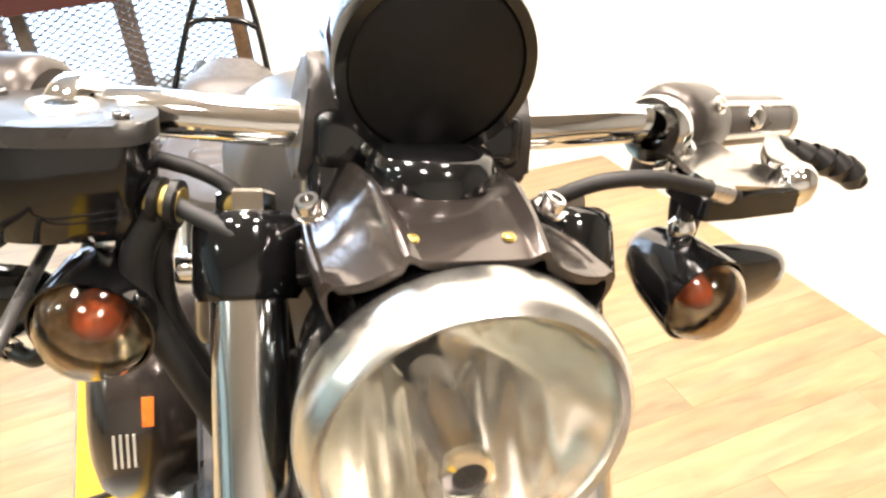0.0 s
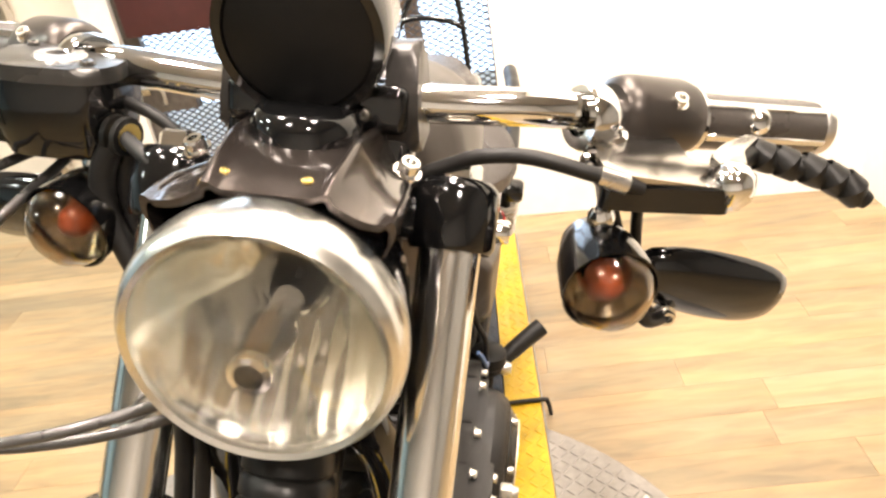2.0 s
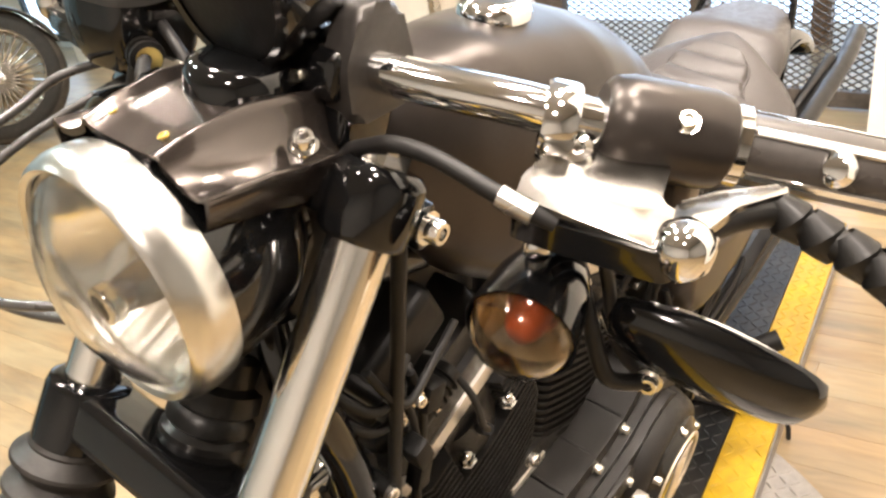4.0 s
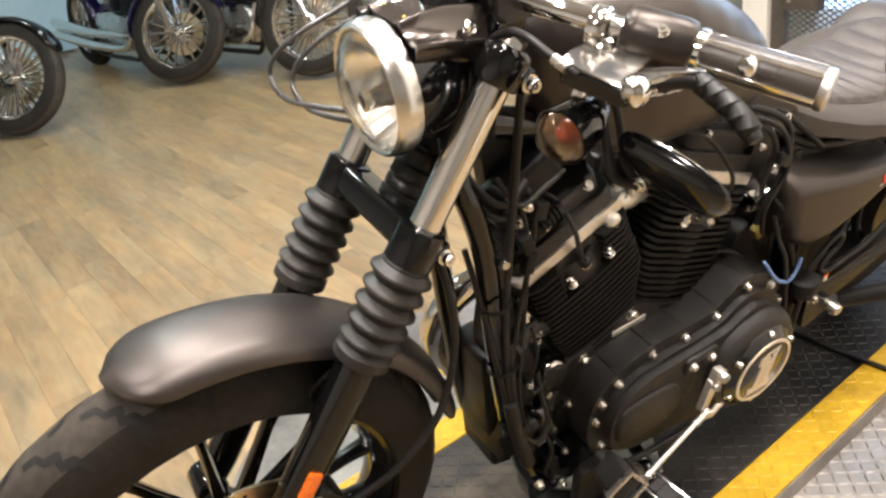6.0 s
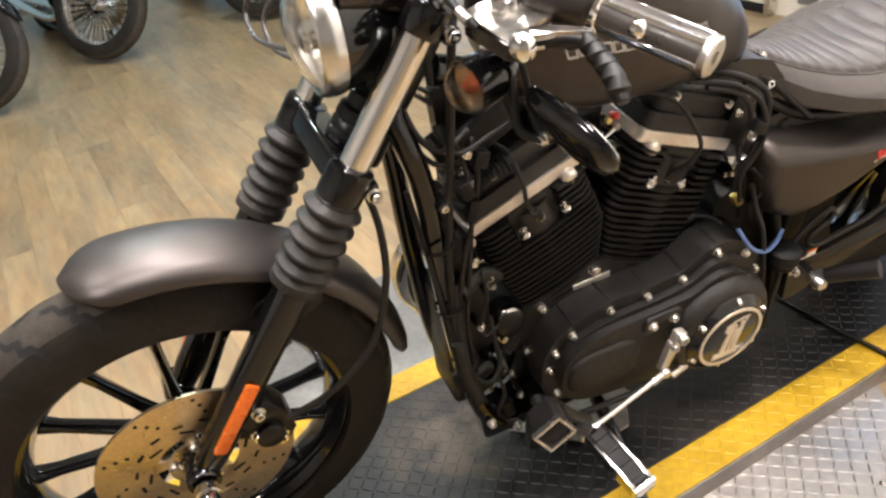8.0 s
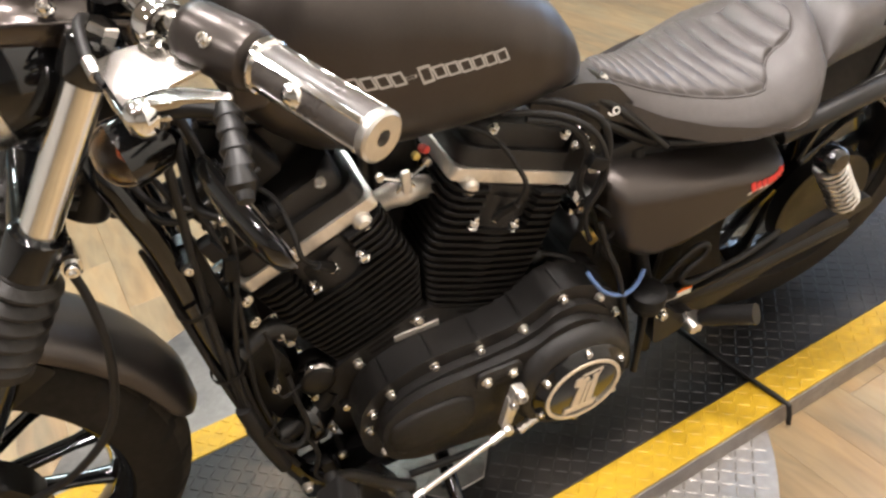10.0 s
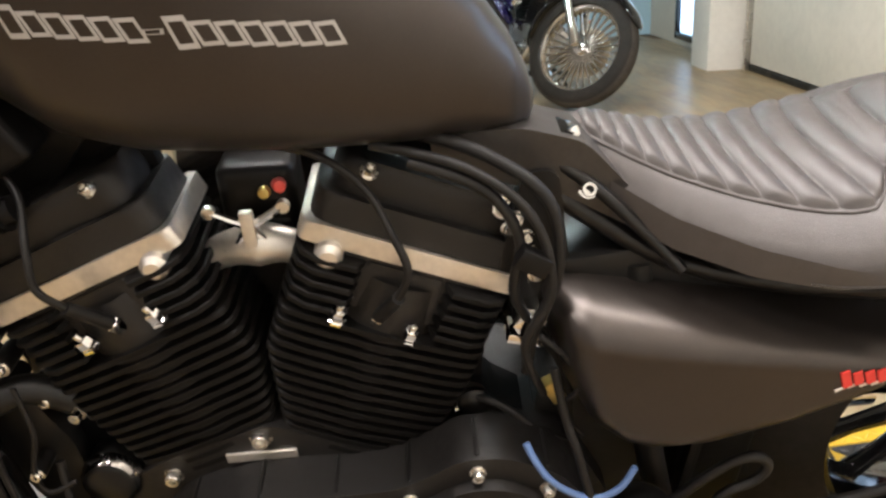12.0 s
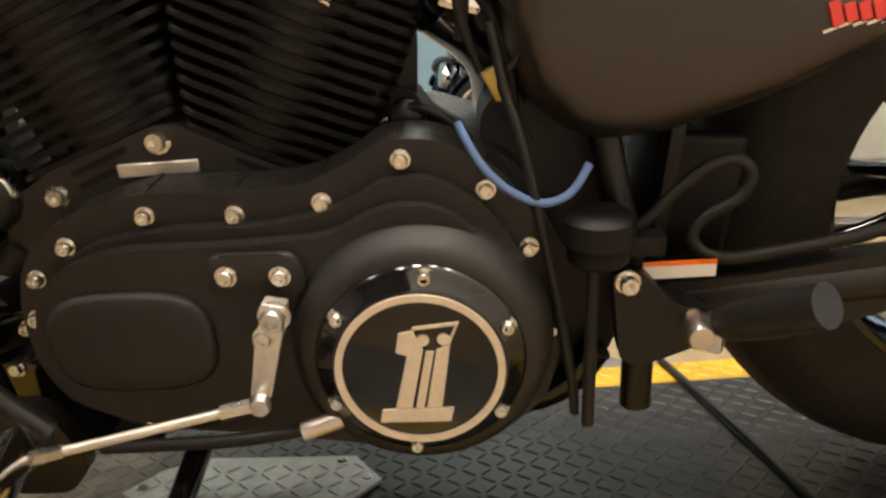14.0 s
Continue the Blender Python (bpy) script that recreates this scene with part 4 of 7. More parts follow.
def seat():
    secs = []
    for x in np.concatenate([np.linspace(-0.440, -0.72, 32), np.linspace(-0.73, -0.818, 16)]):
        w = seat_w(x)
        zb = float(np.interp(-x, [0.44, 0.47, 0.52, 0.58, 0.66, 0.74, 0.818], [0.694, 0.668, 0.646, 0.632, 0.620, 0.602, 0.610]))
        loop = [(x, u * w, seat_top(x, u * w)) for u in np.linspace(-1, 1, 25)]
        edge = seat_top(x, w)
        side = [(1.015, edge - 0.008), (1.03, edge - 0.020), (1.035, (edge + zb) / 2), (1.03, zb + 0.016), (1.0, zb + 0.006), (0.95, zb)]
        loop += [(x, w * k, z) for k, z in side] + [(x, -w * k, z) for k, z in reversed(side)]
        secs.append(loop)
    s = part("seat", loft(secs), VINYL, BIKE, "grey-black tuck-and-roll solo seat", 50)
    # the pleated panel: plump rolls sewn across, a shield in front and a rounded lobe behind
    x0, length = -0.452, 0.330

    def panel_half(d):
        return float(np.interp(d, [0, 0.004, 0.015, 0.04, 0.10, 0.165, 0.208, 0.224, 0.233, 0.242, 0.255, 0.270, 0.287, 0.304, 0.317, 0.325, 0.330], [0.014, 0.022, 0.030, 0.042, 0.068, 0.094, 0.107, 0.108, 0.100, 0.082, 0.068, 0.063, 0.062, 0.056, 0.043, 0.026, 0.004]))
    bm = bmesh.new()
    nu, nv = 300, 56
    grid = []
    for i in range(nu + 1):
        d = length * i / nu
        half = panel_half(d)
        row = []
        for j in range(nv + 1):
            u = -1 + 2 * j / nv
            y = u * half
            x = x0 - d
            e = max(0.0, d - 2.2 * y * y)          # seams bow gently, their ends swept back
            phase = 14.2 * math.log(1 + 5.0 * e)
            saw = phase - math.floor(phase)
            ridge = math.sin(math.pi * saw) ** 0.5
            rim = min(1.0, (1 - abs(u)) * half / 0.007, d / 0.006, (length - d) / 0.008)
            row.append(bm.verts.new((x, y, seat_top(x, y) - 0.0015 + (0.0012 + (0.0042 + 0.012 * d) * ridge) * math.sin(max(0.0, rim) * math.pi / 2) ** 0.7)))
        grid.append(row)
    for i in range(nu):
        for j in range(nv):
            bm.faces.new((grid[i][j], grid[i + 1][j], grid[i + 1][j + 1], grid[i][j + 1]))
    part("pleated_panel", bm, VINYL, s, "pleated panel with sewn rolls", 80)
    edge = [(d, panel_half(d) + 0.002) for d in np.linspace(0, length, 60)]
    loop = [(x0 - d, y) for d, y in edge] + [(x0 - d, -y) for d, y in reversed(edge)]
    part("seat_piping", tube([(x, y, seat_top(x, y) + 0.0002) for x, y in loop + loop[:1]], 0.0016, 8, 1), VINYL, s)
    # sewn seam that runs round the side under the panel
    seam = [(x, seat_w(x) * 1.034, (seat_top(x, seat_w(x)) + 0.612) / 2 - 0.004) for x in np.linspace(-0.62, -0.775, 14)]
    part("side_seam", tube(seam, 0.0012, 6, 1), VINYL, s)
    secs = []
    for x in np.linspace(-0.800, -1.04, 16):
        f = (x + 0.800) / -0.240
        w = 0.110 * (1 - 0.45 * f ** 2)
        zt = 0.640 + 0.094 * math.sin(min(1.0, f / 0.35) * math.pi / 2) - 0.012 * f
        zb = 0.630 - 0.01 * f
        secs.append([(x, w * math.copysign(abs(math.cos(a)) ** 0.6, math.cos(a)), (zt + zb) / 2 + (zt - zb) / 2 * math.copysign(abs(math.sin(a)) ** 0.7, math.sin(a))) for a in np.linspace(0, 2 * math.pi, 25)[:-1]])
    part("pillion_pad", loft(secs), VINYL, BIKE, "grey-black vinyl pillion pad")


seat()

# ---- engine ----
CRANK = Vector((-0.147, 0, 0.263))


def cylinder(tilt):
    """One finned cylinder with its head and rocker cover; tilt: 1 leans forward, -1 backward."""
    ax = Vector((math.sin(radians(22.5)) * tilt, 0, math.cos(radians(22.5))))
    m = Matrix.Translation(CRANK) @ pose(0, 0, 0, 0, 22.5 * tilt, 0)
    core = part("cylinder", join(lathe([(0.058, 0.13), (0.060, 0.30), (0.056, 0.36)], m, 32), prism(rounded([(-0.072, -0.052), (0.072, -0.052), (0.072, 0.042), (-0.072, 0.042)], 0.02), 0.19, m @ pose(0, -0.004, 0.18), 0.0)), WRINKLE, BIKE, "black finned cylinder")

    def fin(s, lin, lout, ly, th):
        a, b = (-lin, lout) if tilt > 0 else (-lout, lin)
        mid = (a + b) / 2
        out = rounded([(a, -ly), (b, -ly), (b, ly - 0.004), (b - 0.034, ly), (mid, ly + 0.003), (a + 0.034, ly), (a, ly - 0.004)], 0.030, 6)
        if s > 0.306:           # the fins stop short round the spark plug
            c = 0.044
            out = [(a, -ly + 0.02), (a + 0.02, -ly), (b - 0.02, -ly), (b, -ly + 0.02), (b, ly - 0.022), (b - 0.006, ly - 0.008), (b - 0.022, ly), (c, ly), (c - 0.008, ly - 0.022), (8e-3 - c, ly - 0.022), (-c, ly), (a + 0.022, ly), (a + 0.006, ly - 0.008), (a, ly - 0.022)]
        return prism(out, th, m @ pose(0, -0.004, s), 0.0012, 1)
    n = 18
    for k in range(n):
        s = 0.150 + k * 0.0128
        f = k / (n - 1)
        lout = 0.088 + 0.012 * min(f / 0.5, 1)
        lin = min(0.102, 0.414 * s - 0.002)
        part("fin", fin(s, lin, lout, 0.066, 0.0056), FIN_BLACK, core)
    head = part("cylinder_head", prism(rounded([(-0.080, -0.056), (0.080, -0.056), (0.080, 0.050), (-0.080, 0.050)], 0.02), 0.05, m @ pose(0, -0.004, 0.329), 0.004), WRINKLE, BIKE, "black cylinder head")
    part("head_band", prism(rounded([(-0.104, -0.060), (0.104, -0.060), (0.104, 0.053), (-0.104, 0.053)], 0.012), 0.020, m @ pose(0, -0.004, 0.379), 0.003), MACHINED, BIKE, "machined aluminium band above the fins")
    rc = part("rocker_cover", join(prism(rounded([(-0.098, -0.056), (0.098, -0.056), (0.098, 0.049), (-0.098, 0.049)], 0.024), 0.030, m @ pose(0, -0.004, 0.399), 0.004), prism(rounded([(-0.086, -0.046), (0.088, -0.046), (0.088, 0.040), (-0.086, 0.040)], 0.026), 0.036, m @ pose(0, -0.004, 0.428), 0.014, 3)), WRINKLE, BIKE, "black rocker cover")
    for x in (-0.06, 0.06):
        part("rocker_bolt", moved(bolt_mesh(0.006, 0.007), m @ pose(x, 0.038, 0.455, -35, 0, 0)), ZINC, rc)
    part("head_boss", prism(rounded([(-0.046, -0.05), (0.046, -0.05), (0.046, 0.050), (-0.046, 0.050)], 0.012), 0.052, m @ pose(0, -0.002, 0.322), 0.008, 3), WRINKLE, head, "smooth black boss between the fins")
    part("band_lug", lathe([(0.0, 0.010), (0.008, 0.009), (0.013, 0.004), (0.014, -0.02), (0.0, -0.02)], m @ pose(-0.072 * tilt, 0.052, 0.373, -90, 0, 0), 18), MACHINED, head, "machined lug with bolt")
    return m, core, head


CYL_F, CORE_F, HEAD_F = cylinder(1)
CYL_R, CORE_R, HEAD_R = cylinder(-1)


def crankcase():
    out = [(0.035, 0.300), (0.020, 0.375), (-0.028, 0.405), (-0.080, 0.424), (-0.137, 0.446), (-0.190, 0.420), (-0.245, 0.395), (-0.300, 0.400), (-0.345, 0.430), (-0.440, 0.400), (-0.490, 0.300), (-0.480, 0.190), (-0.400, 0.130), (-0.100, 0.130), (0.010, 0.190)]
    part("crankcase", prism(rounded(out, 0.02), 0.180, pose(0, 0.063, 0, 90, 0, 0), 0.006), WRINKLE, BIKE, "black engine crankcase")
    part("case_bolt", moved(bolt_mesh(0.009, 0.010), facing(Vector((-0.128, 0.063, 0.428)), (0, 1, 0.1))), ZINC, BIKE)
    part("serial_pad", box(0.073, 0.005, 0.012, pose(-0.125, 0.0635, 0.4035, 0, 2, 0), 0.001, 1), MACHINED, BIKE, "bare metal pad on the crankcase")
    part("case_bolt", moved(bolt_mesh(0.008, 0.010), facing(Vector((-0.029, 0.063, 0.381)), (0, 1, 0))), ZINC, BIKE)
    part("case_bolt", moved(bolt_mesh(0.008, 0.010), facing(Vector((0.070, 0.040, 0.505)), (0, 1, 0))), ZINC, BIKE)


crankcase()


def primary():
    out = [(0.000, 0.290), (-0.010, 0.335), (-0.038, 0.370), (-0.085, 0.388), (-0.125, 0.399), (-0.203, 0.397), (-0.262, 0.400), (-0.300, 0.418), (-0.328, 0.437), (-0.372, 0.436), (-0.425, 0.408), (-0.461, 0.352), (-0.480, 0.262), (-0.462, 0.188), (-0.420, 0.150), (-0.350, 0.136), (-0.270, 0.148), (-0.168, 0.160), (-0.090, 0.168), (-0.024, 0.198), (-0.004, 0.235)]
    up = Matrix(((1, 0, 0, 0), (0, 0, 1, 0), (0, 1, 0, 0), (0, 0, 0, 1)))      # outline x,z; depth along +y
    flange = prism(rounded(out, 0.02), 0.060, Matrix.Translation((0, 0.058, 0)) @ up, 0.006)
    inner = [(-0.026, 0.288), (-0.034, 0.322), (-0.062, 0.346), (-0.105, 0.360), (-0.200, 0.361), (-0.285, 0.366), (-0.325, 0.390), (-0.370, 0.390), (-0.412, 0.358), (-0.442, 0.295), (-0.442, 0.220), (-0.400, 0.172), (-0.345, 0.156), (-0.270, 0.168), (-0.170, 0.184), (-0.085, 0.196), (-0.040, 0.222), (-0.028, 0.250)]
    raised = prism(rounded(inner, 0.03, 6), 0.034, Matrix.Translation((0, 0.112, 0)) @ up, 0.022, 4)
    ring = []
    for k in range(40):
        q = 2 * math.pi * k / 40
        ring.append((-0.108 + 0.073 * math.copysign(abs(math.cos(q)) ** 0.62, math.cos(q)), 0.276 + 0.048 * math.copysign(abs(math.sin(q)) ** 0.72, math.sin(q))))
    oval = loft([[(-0.108 + (x + 0.108) * s, 0.132 + d, 0.276 + (z - 0.276) * s) for x, z in ring] for s, d in ((1.0, 0.0), (1.0, 0.011), (0.985, 0.016), (0.95, 0.0195), (0.88, 0.0215), (0.5, 0.022))])
    dome = lathe([(0.0, 0.046), (0.088, 0.046), (0.098, 0.042), (0.106, 0.032), (0.112, 0.016), (0.114, 0.0)], facing(Vector((-0.353, 0.126, 0.2645)), (0, 1, 0)), 56)
    # stepped ridge that runs along the cover's upper part
    ridge = prism(rounded([(-0.030, 0.300), (-0.044, 0.338), (-0.085, 0.362), (-0.150, 0.372), (-0.235, 0.372), (-0.290, 0.384), (-0.330, 0.410), (-0.372, 0.408), (-0.420, 0.375), (-0.450, 0.310), (-0.452, 0.240), (-0.420, 0.185), (-0.350, 0.158), (-0.200, 0.172), (-0.060, 0.195)], 0.03, 6), 0.020, Matrix.Translation((0, 0.112, 0)) @ up, 0.010, 3)
    p = part("primary_cover", join(flange, ridge, raised, oval, dome), WRINKLE, BIKE, "black wrinkle-finish primary drive cover")
    part("inspection_cover", prism(rounded([(-0.182, 0.317), (-0.182, 0.356), (-0.258, 0.356), (-0.264, 0.317)], 0.014, 5), 0.010, Matrix.Translation((0, 0.142, 0)) @ up, 0.003), WRINKLE, p, "small black inspection cover")
    for x, y, z in ((-0.056, 0.120, 0.355), (-0.128, 0.120, 0.380), (-0.203, 0.120, 0.378), (-0.276, 0.120, 0.386), (-0.343, 0.120, 0.420), (-0.411, 0.120, 0.392), (-0.446, 0.120, 0.340), (-0.464, 0.120, 0.262), (-0.440, 0.120, 0.196), (-0.024, 0.120, 0.326), (-0.015, 0.120, 0.288), (-0.034, 0.120, 0.216), (-0.097, 0.120, 0.184), (-0.168, 0.120, 0.175)):
        part("cover_bolt", moved(bolt_mesh(0.0062, 0.008), facing(Vector((x, y, z)), (0, 1, 0))), ZINC, p)
    tops = sorted((q for q in out if q[1] > 0.33), key=lambda q: q[0])
    for x in (-0.056, -0.128, -0.203, -0.276, -0.343, -0.411):     # short raised ribs across the cover's upper rim, black to paint shadow lines
        z = float(np.interp(x, [q[0] for q in tops], [q[1] for q in tops]))
        part("cover_rib", box(0.0045, 0.050, 0.003, pose(x, 0.088, z - 0.0004, 0, 0, 0), 0.001, 1), SATIN_BLACK, p)
    for x, z in ((-0.198, 0.337), (-0.242, 0.336)):
        part("cover_bolt", moved(bolt_mesh(0.0068, 0.006), facing(Vector((x, 0.153, z)), (0, 1, 0))), ZINC, p)
    d0 = Vector((-0.353, 0.168, 0.2645))
    d = part("derby_cover", lathe([(0.0, 0.0185), (0.0695, 0.0185), (0.0715, 0.0175), (0.0735, 0.0140), (0.0835, 0.0080), (0.0865, 0.0050), (0.0875, 0.0)], facing(d0, (0, 1, 0)), 64), GLOSS_BLACK, BIKE, "gloss black round derby cover with ivory ring")
    part("medallion_ring", lathe([(0.0685, 0.0175), (0.0685, 0.0205), (0.0625, 0.0205), (0.0625, 0.0175)], facing(d0, (0, 1, 0)), 72, close=True), CREAM_METAL, d, "ivory medallion ring")
    for k in range(6):
        a = radians(95 + 60 * k)
        part("derby_bolt", moved(bolt_mesh(0.0056, 0.008), facing(d0 + Vector((0.0785 * math.cos(a), 0.008, 0.0785 * math.sin(a))), (0, 1, 0))), ZINC, d)
    return p, d, d0, up


PRIMARY, DERBY, DERBY_C, UP_XZ = primary()


# ---- the display platform ----
def platform_point(u, v, z=0.0):
    """u along the platform (forward), v to its left, from the platform's middle line."""
    return ROOM @ Vector((u, v + 0.022, z))


def platform():
    base = empty("display_platform", ROOM @ pose(0, 0.022, 0))
    tagged(base, "black tread-plate display platform with yellow edges", "platform", kind="structure")
    deck = box(3.6, 0.48, 0.045, pose(0.25, 0, -0.0265), 0.002, 1)
    part("deck", deck, PLATE_BLACK, base, "black painted tread plate")
    for side in (1, -1):
        part("edge_strip", box(3.6, 0.078, 0.046, pose(0.25, side * 0.280, -0.0263), 0.002, 1), YELLOW, base, "yellow painted tread-plate edge")
        part("skirt", box(3.6, 0.004, 0.044, pose(0.25, side * 0.3215, -0.028), 0.001, 1), PLATE_GREY, base, "bare metal skirt")
    # Flat black strip added for the same dark line as the cable above.
    part("under_cable_strip", box(0.009, 0.64, 0.004, pose(-0.735, 0, -0.0005), 0), SATIN_BLACK, base, "flat black strip across the platform under the cable")
    return base


PLATFORM = platform()


# ---- the motorcycle's frame, covers, hoses and controls ----
def bar(name, pts, r, mat, label="", parent=BIKE, seg=10, steps=6):
    return part(name, tube(pts, r, seg, steps), mat, parent, label)


def frame_tubes():
    for side in (1, -1):
        bar("frame_downtube", [(0.188, 0.022 * side, 0.850), (0.197, 0.044 * side, 0.815), (0.186, 0.056 * side, 0.775), (0.171, 0.062 * side, 0.715), (0.162, 0.065 * side, 0.645), (0.153, 0.067 * side, 0.540), (0.138, 0.071 * side, 0.415), (0.119, 0.080 * side, 0.290), (0.094, 0.092 * side, 0.200), (0.045, 0.092 * side, 0.150), (-0.02, 0.062 * side, 0.138), (-0.12, 0.040 * side, 0.134), (-0.44, 0.040 * side, 0.134), (-0.52, 0.05 * side, 0.20)], 0.0165, GLOSS_BLACK, "gloss black frame downtube", steps=8)
        bar("frame_rear_tube", [(-0.40, 0.030 * side, 0.690), (-0.46, 0.036 * side, 0.645), (-0.54, 0.050 * side, 0.600), (-0.66, 0.070 * side, 0.580), (-0.80, 0.090 * side, 0.590), (-1.02, 0.100 * side, 0.66)], 0.010, SATIN_BLACK, "black rear frame tube")
        bar("frame_seat_post", [(-0.50, 0.040 * side, 0.60), (-0.51, 0.060 * side, 0.45), (-0.545, 0.085 * side, 0.27), (-0.55, 0.09 * side, 0.16)], 0.015, SATIN_BLACK)
    bar("frame_backbone", [(0.12, 0, 0.84), (0.0, 0, 0.80), (-0.25, 0, 0.745), (-0.455, 0, 0.690)], 0.022, GLOSS_BLACK, "gloss black frame backbone")
    # ignition coil cover and added black filler that close the view under the tank
    part("coil_cover", box(0.12, 0.045, 0.06, pose(0.075, 0.012, 0.735, 0, 28, 0), 0.010, 3), PLASTIC, BIKE, "black ignition coil cover")
    # Four black filler pieces, added to darken gaps where the floor shows through.
    part("neck_filler", prism(rounded([(0.120, 0.800), (0.110, 0.72), (0.104, 0.58), (0.120, 0.46), (0.112, 0.30), (0.060, 0.26), (0.035, 0.58), (0.030, 0.68), (-0.04, 0.76), (0.03, 0.82)], 0.015), 0.025, pose(0, -0.012, 0, 90, 0, 0), 0.004), SATIN_BLACK, BIKE, "black filler panel added behind the downtubes")
    part("cylinder_side_filler", prism(rounded([(0.162, 0.690), (0.154, 0.600), (0.144, 0.480), (0.130, 0.370), (0.100, 0.300), (0.060, 0.330), (0.066, 0.430), (0.086, 0.480), (0.112, 0.560), (0.124, 0.620), (0.132, 0.690)], 0.012), 0.022, pose(0, 0.052, 0, 90, 0, 0), 0.004), SATIN_BLACK, BIKE, "black filler plate added beside the front cylinder")
    part("coil_filler", box(0.14, 0.020, 0.10, pose(0.005, -0.035, 0.722, 0, 8, 0), 0.006), SATIN_BLACK, BIKE)
    part("intake_filler", box(0.07, 0.030, 0.16, pose(-0.147, -0.045, 0.550), 0.010, 3), SATIN_BLACK, BIKE)
    part("voltage_regulator", box(0.03, 0.10, 0.10, pose(0.100, 0.0, 0.25, 0, -14, 0), 0.006), SATIN_BLACK, BIKE, "finned black voltage regulator")
    # One more black filler block, added to darken the space here.
    part("downtube_filler", box(0.085, 0.10, 0.28, pose(0.082, -0.035, 0.285, 0, 4, 0), 0.014, 3), PLASTIC, BIKE, "black filler block added behind the downtubes")
    part("oil_filter", lathe([(0.0, 0.06), (0.030, 0.06), (0.036, 0.054), (0.038, 0.045), (0.038, 0.0)], facing(Vector((0.04, 0.03, 0.285)), (0.7, 0.7, 0.1)), 28), GLOSS_BLACK, BIKE, "black oil filter")
    bar("engine_mount", [(0.130, 0.075, 0.50), (0.085, 0.055, 0.505), (0.05, 0.045, 0.48)], 0.016, SATIN_BLACK)
    bar("front_engine_mount", [(0.14, 0.085, 0.30), (0.06, 0.06, 0.30), (0.02, 0.05, 0.33)], 0.018, SATIN_BLACK)
    for x, y, z in ((0.056, 0.042, 0.457), (0.045, 0.062, 0.345), (0.060, 0.062, 0.315), (0.030, 0.065, 0.250), (0.062, 0.060, 0.215), (0.095, 0.115, 0.200), (0.040, 0.112, 0.158)):
        part("mount_bolt", moved(bolt_mesh(0.0065, 0.009), facing(Vector((x, y, z)), (0.1, 1, 0))), ZINC, BIKE)
    lower = prism(rounded([(0.10, 0.135), (0.11, 0.21), (0.03, 0.235), (-0.06, 0.205), (-0.10, 0.14)], 0.015), 0.03, pose(0, 0.10, 0, 90, 0, 0), 0.004)
    part("mount_plate", lower, GLOSS_BLACK, BIKE, "gloss black lower mounting plate")


frame_tubes()


